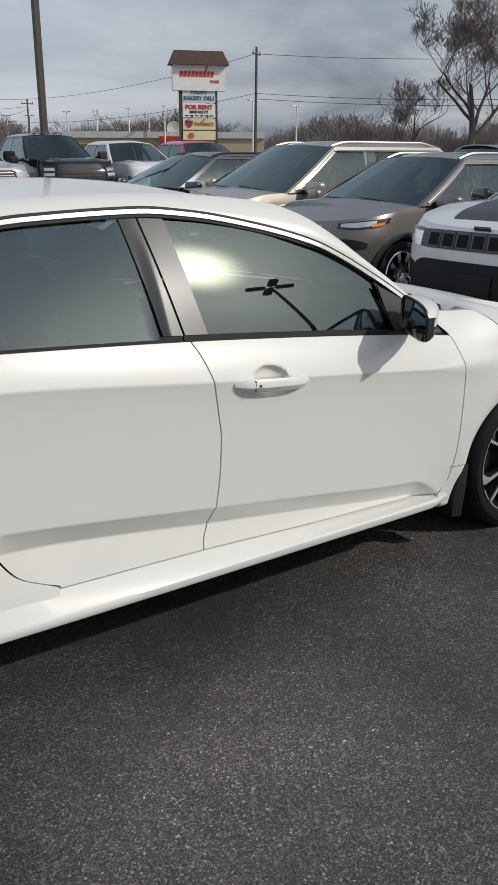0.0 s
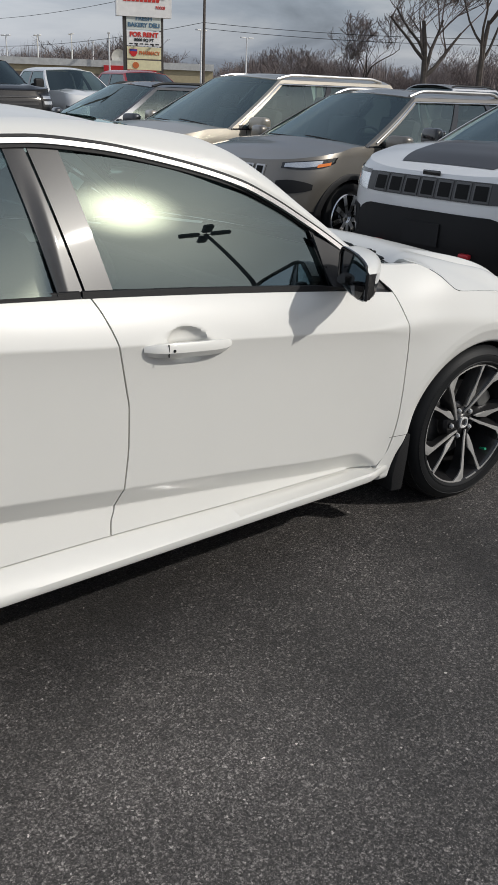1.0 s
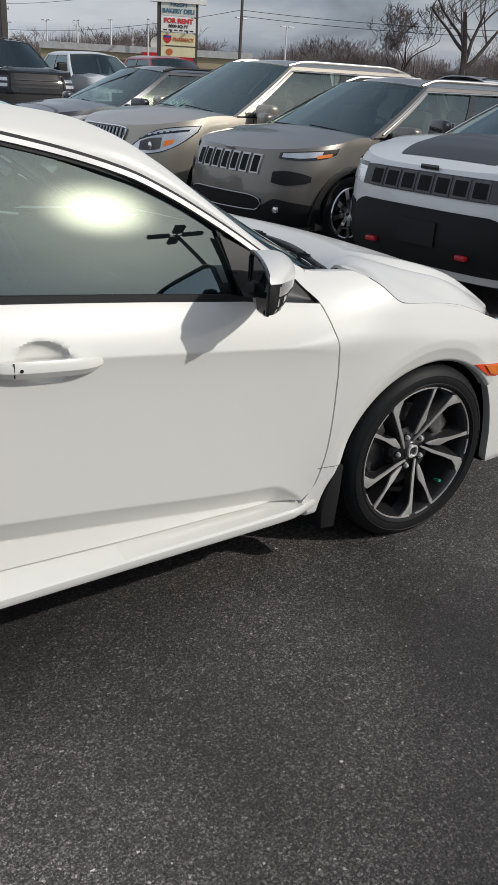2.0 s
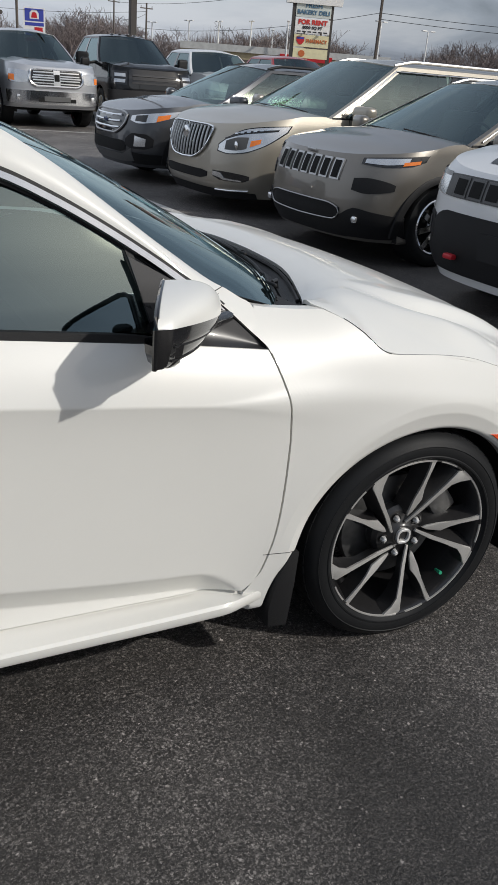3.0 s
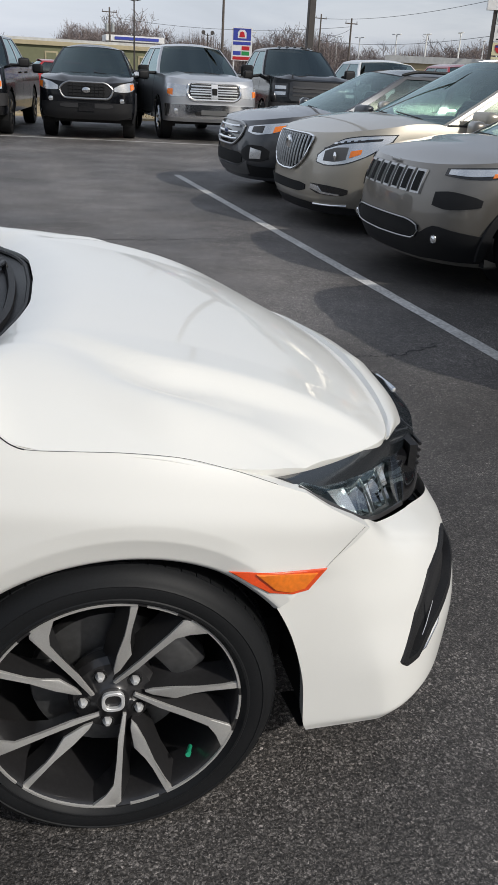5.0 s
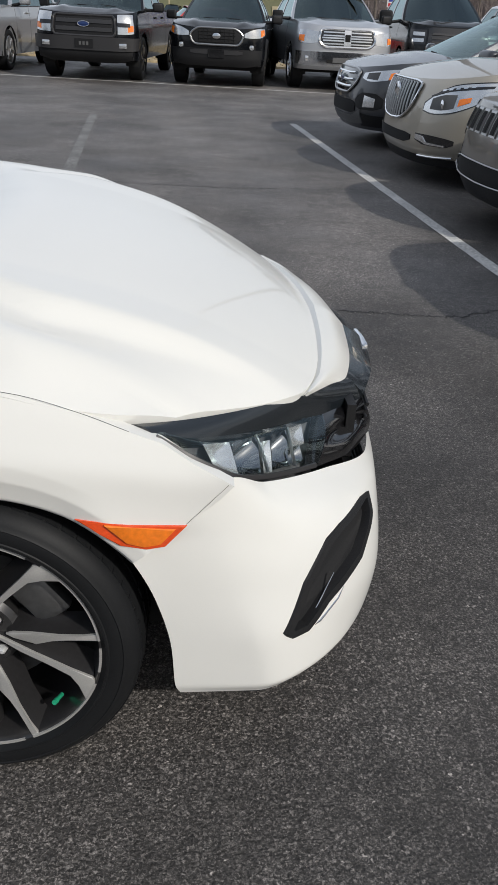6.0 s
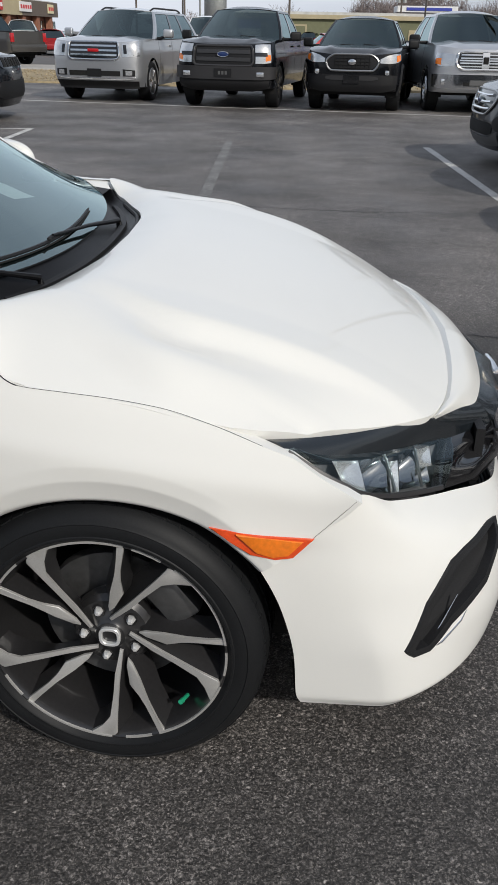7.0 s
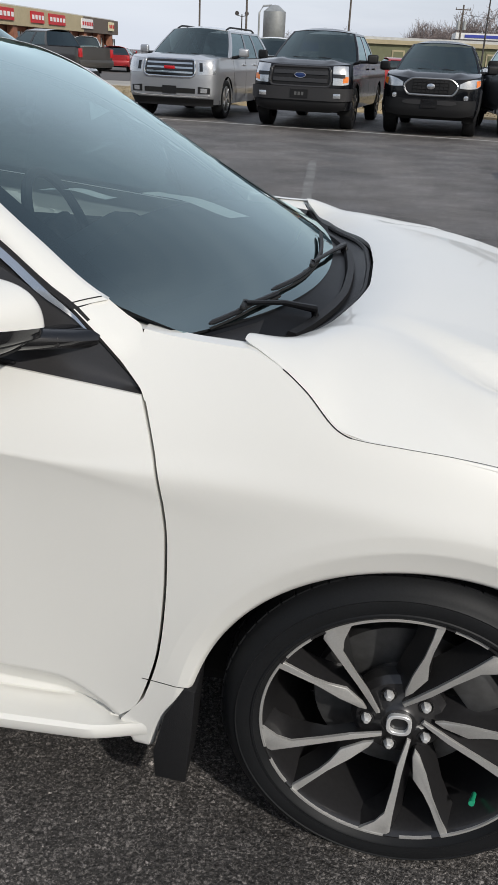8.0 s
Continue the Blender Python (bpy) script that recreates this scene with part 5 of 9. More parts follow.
def build_cabin(parent, screen):
    """Dark cabin behind the glass: dash, wheel, seats, floor."""
    bm = bmesh.new()
    add_grid(bm, lambda a, b: Vector((-0.30 - 0.55 * b, (2 * a - 1) * 0.68, 0.925 + 0.02 * math.sin(math.pi * b) - 0.06 * b**3)), 20, 10)
    add_box(bm, (0.12, 1.36, 0.45), (-0.88, 0, 0.66), 0.03)
    part("dashboard", bm, CABIN, parent, "black dashboard")
    bm = bmesh.new()
    add_box(bm, (2.5, 1.44, 0.06), (-1.7, 0, 0.30))
    add_box(bm, (0.06, 1.40, 0.75), (-2.75, 0, 0.62))
    for s in (-1, 1):
        add_box(bm, (2.2, 0.05, 0.50), (-1.6, s * 0.73, 0.60), 0.02)
    part("cabin_floor", bm, CABIN, parent, "dark cabin lining")
    bm = bmesh.new()
    add_grid(bm, lambda a, b: Vector((-1.22 - 1.15 * b, (2 * a - 1) * 0.54, 1.352 + 0.025 * math.sin(math.pi * a) * 1.0 - 0.03 * b)), 8, 8)
    part("headliner", bm, CABIN, parent, "grey headliner")
    bm = bmesh.new()
    M = Matrix.Translation((-0.98, 0.36, 0.86)) @ Matrix.Rotation(radians(-24), 4, "Y")
    loop = [M @ Vector((0, 0.185 * math.cos(a), 0.185 * math.sin(a))) for a in np.linspace(0, 2 * math.pi, 41)]
    add_tube(bm, loop, 0.015, 8, False)
    for a in (radians(200), radians(340), radians(270)):
        add_tube(bm, [M @ Vector((0, 0, 0)), M @ Vector((0.0, 0.18 * math.cos(a), 0.18 * math.sin(a)))], 0.016, 8)
    add_box(bm, (0.05, 0.15, 0.12), (0, 0, 0), 0.02, M)
    part("steering_wheel", bm, CABIN, parent, "black steering wheel")
    for y in (-0.36, 0.36):
        for x0, tall in ((-1.55, 0.62), (-2.35, 0.52)):
            bm = bmesh.new()
            add_box(bm, (0.50, 0.48, 0.16), (x0 + 0.26, y, 0.52), 0.05, segments=3)
            add_box(bm, (0.14, 0.46, tall), (0, 0, tall / 2), 0.05, Matrix.Translation((x0 + 0.02, y, 0.52)) @ Matrix.Rotation(radians(-16), 4, "Y"), 3)
            add_box(bm, (0.09, 0.24, 0.17), (0, 0, tall + 0.09), 0.035, Matrix.Translation((x0 + 0.02, y, 0.52)) @ Matrix.Rotation(radians(-14), 4, "Y"), 3)
            part("seat", bm, SEAT, parent, "black cloth seat")
    for (xa, ya), (xb, yb_), w_ in (((-0.79, 0.62), (-0.46, 0.28), 0.065), ((-1.10, 0.55), (-0.86, 0.44), 0.05)):
        A, B = Vector((xa, ya, 0.955)), Vector((xb, yb_, 0.958))
        side = Vector((-(B - A).y, (B - A).x, 0)).normalized() * w_ / 2
        bm = bmesh.new()
        add_grid(bm, lambda a, b: A.lerp(B, a) + side * (2 * b - 1) + Vector((0, 0, 0.012 * math.sin(math.pi * a) ** 2)), 10, 3)
        part("paper", bm, PAPER, parent, "white paper lying on the dashboard")
    bm = bmesh.new()
    add_box(bm, (0.02, 0.24, 0.06), (-0.98, 0, 1.245), 0.01)
    part("inside_mirror", bm, CABIN, parent, "dark inside mirror")


def build_cowl(parent, screen):
    """Black scuttle between glass and hood, with ribs and two wipers."""

    def at(a, b):
        v = (2 * a - 1) * 0.705
        g = screen((max(-1.0, min(1.0, v / 0.742)) + 1) / 2, 0.010)
        av = abs(v)
        h = Vector((hood_back(min(av, 0.745)), v, hood_z(hood_back(min(av, 0.745)) + 0.01, v) - 0.014))
        p = Vector((g.x, v, g.z - 0.010)).lerp(h, b)
        p.z -= 0.026 * math.sin(math.pi * b)
        return p

    bm = bmesh.new()
    add_grid(bm, at, 80, 12)
    orient(bm, (-0.2, 0, 0.3))
    cowl = part("cowl", bm, COWL_BLACK, parent, "black plastic cowl")
    # white flange of the fender, turned in beside the cowl
    top_z = hermite([(-0.50, 0.964), (-0.476, 0.958), (-0.429, 0.951), (-0.384, 0.947), (-0.34, 0.945), (-0.28, 0.940)])
    for s in (-1, 1):
        bm = bmesh.new()

        def turned(a, b):
            x = -0.49 + 0.21 * a
            yo = W(x, top_z(x)) - 0.0015
            return Vector((x, s * (yo + (0.672 - yo) * b), top_z(x) - 0.001 - 0.016 * b * b))

        add_grid(bm, turned, 20, 6)
        orient(bm, (-0.3, 0, 0.3))
        part("fender_flange", bm, WHITE_PAINT, parent)
    # upstanding rubber lip along the hood's edge
    bm = bmesh.new()
    add_tube(bm, [at(k / 60, 0.93) + Vector((0, 0, 0.004)) for k in range(7, 54)], 0.006, 6)
    part("cowl_seal", bm, BLACK_PLASTIC, cowl, "black rubber seal under the hood")
    # a raised rib along the middle of the cowl
    bm = bmesh.new()
    add_strip(bm, [at(k / 60, 0.52) + Vector((0, 0, 0.002)) for k in range(8, 53)], 0.022, 0.010, lambda i: (0.15, 0, 1))
    part("cowl_rib", bm, BLACK_PLASTIC, cowl, "raised black rib")
    # blades lie along the foot of the glass; arms spring from the cowl
    for path, pivot in ((((-0.700, 0.000), (-0.62, 0.010), (-0.55, 0.018), (-0.46, 0.020)), -0.40), (((-0.47, 0.030), (-0.30, 0.028), (-0.10, 0.030), (0.14, 0.040)), 0.22)):
        bm = bmesh.new()
        vs = hermite([(i / (len(path) - 1), q[0]) for i, q in enumerate(path)])
        bs = hermite([(i / (len(path) - 1), q[1]) for i, q in enumerate(path)])
        pts = []
        for i in range(25):
            v = vs(i / 24)
            pts.append(screen((v / 0.742 + 1) / 2, bs(i / 24)) + Vector((0.004, 0, 0.010)))
        add_tube(bm, pts, [0.002] + [0.0045] * 23 + [0.002], 6)
        wiper = part("wiper", bm, BLACK_PLASTIC, parent, "black windscreen wiper")
        bm = bmesh.new()
        add_tube(bm, [p + Vector((0.002, 0, -0.008)) for p in pts], 0.0025, 5)
        part("wiper_rubber", bm, DARK_VOID, wiper)
        bm = bmesh.new()
        c = pts[11]
        piv = at((pivot / 0.705 + 1) / 2, 0.42) + Vector((0, 0, 0.022))
        mid = (piv * 0.45 + c * 0.55) + Vector((0.010, 0, 0.012))
        add_tube(bm, [piv + Vector((0.004, 0, -0.02)), piv, mid, c + Vector((0.002, 0, 0.010))], [0.010, 0.008, 0.005, 0.004], 8)
        part("wiper_arm", bm, COWL_BLACK, wiper)
        bm = bmesh.new()
        add_box(bm, (0.010, 0.05, 0.009), c + Vector((0, 0, 0.006)), 0.003)
        part("wiper_bracket", bm, BLACK_PLASTIC, wiper)


def build_flaps(parent):
    for s in (-1, 1):
        bm = bmesh.new()
        out = [(-0.372, 0.357), (-0.352, 0.352), (-0.358, 0.26), (-0.368, 0.135), (-0.425, 0.142), (-0.428, 0.20), (-0.408, 0.29)]
        add_prism(bm, out, 0.10, lambda u, v, w: Vector((u, s * (0.775 + w), v)), 0.004)
        orient(bm, (-0.39, s * 0.83, 0.25))
        part("mud_flap", bm, BLACK_PLASTIC, parent, "black plastic mud flap")


def build_liners(parent):
    for cx in (0.01, -2.70):
        for s in (-1, 1):
            bm = bmesh.new()
            add_lathe(bm, [(0.395, 0.0), (0.395, 0.30)], "Y", (0, 0, 0), 40, radians(-12), radians(192))
            for v in bm.verts:
                v.co = Vector((cx + v.co.x, s * (0.855 - v.co.y), 0.287 + v.co.z))
            add_box(bm, (0.80, 0.02, 0.62), (cx, s * 0.545, 0.42))
            part("wheel_liner", bm, DARK_VOID, parent, "black wheel arch liner")
    bm = bmesh.new()
    add_box(bm, (3.9, 1.30, 0.12), (-1.55, 0, 0.26), 0.02)
    add_box(bm, (0.75, 1.0, 0.35), (0.20, 0, 0.45), 0.03)
    part("underbody", bm, DARK_VOID, parent, "dark underbody")


def build_saloon():
    car = thing("saloon_car", "pearl white four-door saloon with black and machined alloy wheels", "car")
    fronts, rears = build_doors(car)
    build_fender(car)
    build_pillar_foot(car)
    build_hood(car)
    build_bumper(car)
    build_nose(car)
    build_marker(car)
    screen = build_greenhouse(car, fronts, rears)
    build_rear(car)
    build_sills(car)
    for s in (-1, 1):
        m = part("wing_mirror", (lambda b_: (add_box(b_, (0.06, 0.04, 0.02), (-0.612, s * 0.80, 0.948), 0.006), b_)[1])(bmesh.new()), BLACK_SATIN, car, "white and black wing mirror")
        build_mirror(m, s)
    build_cabin(car, screen)
    build_cowl(car, screen)
    build_flaps(car)
    build_liners(car)
    build_wheel(car, (0.003, -0.858, 0.308), False, radians(-3), "front wheel with machined grey spokes")
    build_wheel(car, (0.003, 0.858, 0.308), True, radians(-3), "front wheel with machined grey spokes")
    build_wheel(car, (-2.70, -0.862, 0.308), False, 0, "rear wheel with machined grey spokes")
    build_wheel(car, (-2.70, 0.862, 0.308), True, 0, "rear wheel with machined grey spokes")
    return car


build_saloon()

# ---- the other vehicles ----
CABIN_GLASS = glass_material("vehicle_glass", (0.62, 0.76, 0.72), 0.0, 1.55, 0.12)
DARK_GLASS = glass_material("dark_vehicle_glass", (0.16, 0.19, 0.19), 0.0, 1.5, 0.10)
GREY_PLASTIC = material("grey_plastic", (0.10, 0.10, 0.10), 0.5, grain=0.1, grain_scale=100)
LAMP_SILVER = material("lamp_reflector", (0.70, 0.71, 0.72), 0.16, metal=0.8, grain=0.02, grain_scale=60)
RED_TOW = material("red_tow_hook", (0.5, 0.02, 0.03), 0.4, grain=0.1)
BLUE_BADGE = material("blue_badge", (0.01, 0.03, 0.12), 0.3, coat=0.5, grain=0.1)
RED_BADGE = material("red_badge", (0.5, 0.015, 0.02), 0.3, coat=0.5, grain=0.1)


def car_paint(name, color, metal=0.55, rough=0.36):
    return material(name, color, rough, metal=metal, coat=0.9 if max(color) > 0.02 else 0.35, grain=0.05, grain_scale=700, blotch=0.03, blotch_scale=1.5)


class Body:
    """The shell of a vehicle: nose along +x, front axle over the origin. s runs in metres from the nose's middle round one flank to the tail."""

    def __init__(self, p):
        self.p = p
        w, fo, L, cr, n = p["w"] / 2, p["fo"], p["L"], p["cr"], p["n"]
        pts = [Vector((fo - cr + cr * math.cos(f) ** (2 / n), w * math.sin(f) ** (2 / n))) for f in np.linspace(0, math.pi / 2, 40)]
        x1 = fo - L + 0.25
        pts += [Vector((x, w)) for x in np.linspace(fo - cr, x1, 60)[1:]]
        pts += [Vector((x1 - 0.25 * math.sin(f) ** 0.6, w * math.cos(f) ** 0.5 if f < 1.57 else 0.0)) for f in np.linspace(0, math.pi / 2, 16)[1:]]
        acc = [0.0]
        for a, b in zip(pts, pts[1:]):
            acc.append(acc[-1] + (b - a).length)
        self.pts, self.acc, self.total = pts, acc, acc[-1]
        self.inset = hermite(p["side"])
        self.rake = hermite(p["rake"])
        self.top = hermite(sorted(p["hoodline"] + [(p["cowl"] - 0.01, p["belt"]), (fo - L + 0.3, p["belt"] + p.get("rise", 0.03)), (fo - L, p["belt"] + p.get("rise", 0.03))]))
        self.low = hermite([(fo - L, p["clear"] + 0.14), (fo - L + 0.7, p["clear"]), (fo - 0.9, p["clear"]), (fo, p["clear"] + p.get("chin", 0.0))])

    def plan(self, s):
        s = min(max(s, 0.0), self.total)
        i = min(int(np.searchsorted(self.acc, s, "right")) - 1, len(self.pts) - 2)
        f = (s - self.acc[i]) / (self.acc[i + 1] - self.acc[i])
        return self.pts[i].lerp(self.pts[i + 1], f), (self.pts[i + 1] - self.pts[i]).normalized()

    def s_at(self, x):
        """The flank's s at a place along the length."""
        for s, q in zip(self.acc, self.pts):
            if q.x <= x:
                return s
        return self.total

    def pt(self, s, z, off=0.0, side=1):
        q, d = self.plan(s)
        nx, ny = d.y, -d.x
        p = self.p
        front = smooth01((q.x - (p["fo"] - p["cr"] - 0.35)) / 0.5)
        x = q.x - front * self.rake(z) + off * abs(nx) * (1 if q.x > -1 else -1)
        y = q.y * (1 - self.inset(z) / (p["w"] / 2)) + off * abs(ny)
        return Vector((x, side * y, z))


def patch(bd, name, mat, parent, spec, off=0.006, thick=0.02, label="", sides=(1, -1), nz=4, whole=False):
    """A panel on the shell: spec of (s, low, high). whole: one piece across the nose."""
    made = []
    for side in ((1,) if whole else sides):
        bm = bmesh.new()
        sm = [q[0] for q in spec]
        lo, hi = hermite([(q[0], q[1]) for q in spec]), hermite([(q[0], q[2]) for q in spec])
        nu = max(4, int((sm[-1] - sm[0]) / 0.05)) * (2 if whole else 1)

        def at(a, b):
            if whole:
                s = abs(2 * a - 1) * sm[-1]
                sd = 1 if a > 0.5 else -1
            else:
                s, sd = sm[0] + (sm[-1] - sm[0]) * a, side
            l, h = lo(s), hi(s)
            return bd.pt(s, l + (h - l) * b, off, sd)

        add_grid(bm, at, nu, nz, (lambda v: v + Vector((-thick if v.x > 0.2 else 0.0, (-thick if v.y > 0 else thick) if v.x < 0.75 else 0.0, 0))) if thick else None)
        orient(bm, (-1.0, 0, 0.6))
        made.append(part(name, bm, mat, parent, label))
    return made


def tube_on(bd, name, mat, parent, path, r, off=0.006, label="", sides=(1, -1)):
    """A bar that follows (s, z) points on the shell."""
    made = []
    for side in sides:
        bm = bmesh.new()
        c = spline([(s, z) for s, z in path])
        n = max(6, len(path) * 4)
        add_tube(bm, [bd.pt(*c(k / n), off, side) for k in range(n + 1)], r, 6)
        made.append(part(name, bm, mat, parent, label))
    return made


def vehicle_wheel(parent, R, rim, width, at, side, spokes, mat, label="", hub_r=0.06, twist=0.0, meshes=None):
    """Tyre, rim and spokes; meshes: shared by the wheels of one vehicle."""
    if not meshes:
        bm = bmesh.new()
        add_lathe(bm, [(rim, -0.004), (rim + 0.02, -0.018), (R - 0.05, -0.024), (R - 0.015, -0.012), (R, 0.015), (R, width - 0.015), (R - 0.03, width), (rim, width)], "Y", (0, 0, 0), 48)
        t = mesh_object("tyre", bm, TYRE)
        bm = bmesh.new()
        add_lathe(bm, [(rim + 0.004, -0.008), (rim - 0.004, -0.016), (rim - 0.016, -0.010), (rim - 0.03, 0.05), (rim - 0.04, width)], "Y", (0, 0, 0), 40)
        r = mesh_object("rim", bm, mat)
        bm = bmesh.new()
        add_lathe(bm, [(0.0, 0.006), (hub_r * 0.5, 0.006), (hub_r, 0.014), (hub_r * 1.2, 0.05)], "Y", (0, 0, 0), 20)
        h = mesh_object("hub", bm, mat)
        bm = bmesh.new()
        add_lathe(bm, [(0.0, 0.09), (rim - 0.035, 0.09)], "Y", (0, 0, 0), 24)
        d = mesh_object("brake_backing", bm, DARK_VOID)
        bm = bmesh.new()
        add_prism(bm, [(hub_r * 0.7, -0.026), (rim * 0.6, -0.018), (rim - 0.008, -0.030), (rim - 0.008, 0.030), (rim * 0.6, 0.018), (hub_r * 0.7, 0.026)], 0.022, lambda u, v, w: Vector((u, 0.012 - 0.014 * u / rim - w, v)), 0.005)
        orient(bm, (rim / 2, 0.03, 0))
        sp = mesh_object("spoke", bm, mat)
        meshes = {"tyre": t, "rim": r, "hub": h, "brake_backing": d, "spoke": sp, "fresh": True}
    wheel = new("wheel")
    wheel.parent = parent
    if label:
        wheel["label"] = label
    wheel.matrix_basis = Matrix.Translation(at) @ (Matrix.Rotation(math.pi, 4, "Z") if side > 0 else Matrix())
    fresh = meshes.pop("fresh", False)
    for k in ("tyre", "rim", "hub", "brake_backing"):
        ob = meshes[k] if fresh else new(k, meshes[k].data)
        ob.parent = wheel
    for i in range(spokes):
        ob = meshes["spoke"] if fresh and i == 0 else new("spoke", meshes["spoke"].data)
        ob.parent = wheel
        ob.matrix_basis = Matrix.Rotation(2 * math.pi * i / spokes + twist, 4, "Y")
    return meshes


def build_vehicle(p, m):
    """A whole vehicle by its table of measures. m: its pose on the ground."""
    root = thing(p["name"], p["label"], p["cat"], p.get("group", ""), m=m)
    bd = Body(p)
    paint, fo, L, wb = p["paint"], p["fo"], p["L"], p["wb"]
    w, belt = p["w"] / 2, p["belt"]
    # lower shell, open at the wheels
    R = p["R"] + p.get("arch", 0.055)
    zc = p["R"]
    for side in (1, -1):
        bm = bmesh.new()
        n, nz = p.get("res", 110), 22
        V = []
        for i in range(n + 1):
            s = bd.total * i / n
            x = bd.plan(s)[0].x
            l, h = bd.low(x), bd.top(x)
            col = []
            for j in range(nz + 1):
                v = bd.pt(s, l + (h - l) * j / nz, 0, side)
                if abs(v.y) > w * 0.75:
                    for cx in (0.0, -wb):
                        dx, dz = v.x - cx, v.z - zc
                        r = math.hypot(dx, dz)
                        if r < R:
                            k = R / max(r, 1e-3)
                            v.x, v.z = cx + dx * k, zc + dz * k
                            if v.z < l:
                                v.z = l
                col.append((bm.verts.new(v), v))
            V.append(col)
        for i in range(n):
            for j in range(nz):
                q = (V[i][j], V[i + 1][j], V[i + 1][j + 1], V[i][j + 1])
                cen = sum((a[1] for a in q), Vector()) / 4
                area_ok = True
                if abs(cen.y) > w * 0.75:
                    for cx in (0.0, -wb):
                        if math.hypot(cen.x - cx, cen.z - zc) < R * 0.997:
                            on = sum(abs(math.hypot(a[1].x - cx, a[1].z - zc) - R) < 1e-4 or a[1].z <= zc - R * 0.3 and math.hypot(a[1].x - cx, a[1].z - zc) <= R + 1e-4 for a in q)
                            if on == 4:
                                area_ok = False
                if area_ok:
                    try:
                        bm.faces.new([a[0] for a in q])
                    except ValueError:
                        pass
        bmesh.ops.delete(bm, geom=[v for v in bm.verts if not v.link_faces], context="VERTS")
        orient(bm, (-1.2, 0, 0.7))
        part("body_side", bm, paint, root)
    # hood
    bm = bmesh.new()
    s_end = bd.s_at(p["cowl"])
    crown = p.get("crown", 0.06)

    def hood(a, b):
        s = 0.02 + (s_end - 0.02) * a
        x = bd.plan(s)[0].x
        e = bd.pt(s, bd.top(x), 0)
        v = 2 * b - 1
        f = smooth01((fo - x) / 0.35)
        rib = p.get("rib", 0.0) * math.exp(-(((abs(v) - 0.55) / 0.10) ** 2)) * f
        bow_x = 0.10 * (1 - v * v) * smooth01((0.25 - (x - p["cowl"])) / 0.25)
        return Vector((e.x + bow_x, e.y * v, e.z + crown * f * (1 - abs(v) ** 2.2) + rib))

    add_grid(bm, hood, 40, 28)
    orient(bm, (0, 0, 0.2))
    hood_ob = part("hood", bm, paint, root)
    # floor and arch linings
    bm = bmesh.new()
    add_box(bm, (L - 0.5, p["w"] - 0.46, 0.25), (fo - L / 2, 0, p["clear"] + 0.18))
    add_box(bm, (wb - 2 * R + 0.1, p["w"] - 0.30, 0.16), (-wb / 2, 0, p["clear"] + 0.12))
    for cx in (0, -wb):
        add_box(bm, (2 * R + 0.05, p["w"] - 0.50, 0.6), (cx, 0, zc + 0.22))
    part("underbody", bm, DARK_VOID, root, "dark underbody")
    for side in (1, -1):
        for cx in (0, -wb):
            bm = bmesh.new()
            add_lathe(bm, [(R + 0.01, 0.0), (R + 0.01, 0.26)], "Y", (0, 0, 0), 24, radians(-15), radians(195))
            for v in bm.verts:
                v.co = Vector((cx + v.co.x, side * (w - 0.03 - v.co.y), zc + v.co.z))
            part("wheel_liner", bm, DARK_VOID, root)
            if p.get("flare"):
                bm = bmesh.new()
                out = p["flare"]
                add_lathe(bm, [(R - 0.004, -0.020), (R + 0.0, out), (R + 0.030, out + 0.002), (R + 0.062, 0.004), (R + 0.064, -0.02)], "Y", (0, 0, 0), 36, radians(-8), radians(188))
                for v in bm.verts:
                    zz = zc + v.co.z
                    v.co = Vector((cx + v.co.x, side * (w - bd.inset(zz) + v.co.y), zz))
                part("arch_trim", bm, p.get("flare_mat", BLACK_PLASTIC), root, "wheel arch trim")
    # greenhouse
    yb, yr = w - bd.inset(belt) - 0.03, p["roof_w"] / 2
    xf, xr, rf, rr, zr = p["cowl"] - 0.04, p["rear_base"], p["roof_f"], p["roof_r"], p["H"] - p.get("roof_crown", 0.06)
    rise = p.get("rise", 0.03)

    def G(a, q, off=0.0):
        bx, tx = xf + (xr - xf) * a, rf + (rr - rf) * a
        zb = belt + rise * a - 0.01
        return Vector((bx + (tx - bx) * q, yb + (yr - yb) * q + 0.025 * math.sin(math.pi * q) + off, zb + (zr - zb) * q + off * 0.3))

    def screen(v, q, off=0.0):
        e = G(0, q)
        return Vector((e.x + 0.17 * (1 - abs(v) ** 2.2) + off, e.y * v, e.z + (0.05 - 0.01 * q) * (1 - abs(v) ** 2.2) + off * 0.6))

    def back(v, q, off=0.0):
        e = G(1, q)
        return Vector((e.x - 0.08 * (1 - v * v) - off, e.y * v, e.z))

    glass = p.get("glass", DARK_GLASS)
    for nm, fn in (("windscreen", lambda a, b: screen(2 * a - 1, b)), ("rear_screen", lambda a, b: back(2 * a - 1, b))):
        bm = bmesh.new()
        add_grid(bm, fn, 20, 10)
        orient(bm, (-1.4, 0, 1.0))
        part(nm, bm, glass, root, "wide glass windscreen" if nm == "windscreen" else "").visible_shadow = False
    cuts = p["windows"]
    for side in (1, -1):
        for a0, a1 in cuts:
            bm = bmesh.new()
            add_grid(bm, lambda a, b: (lambda g: Vector((g.x, side * g.y, g.z)))(G(a0 + (a1 - a0) * a, b)), 14, 8)
            orient(bm, (-1.4, 0, 1.0))
            part("side_window", bm, p.get("rear_glass", glass) if a0 > 0.4 else glass, root).visible_shadow = False
        # pillars between the panes, roof frame over them
        ends = [0.0] + [c for pair in cuts for c in pair] + [1.0]
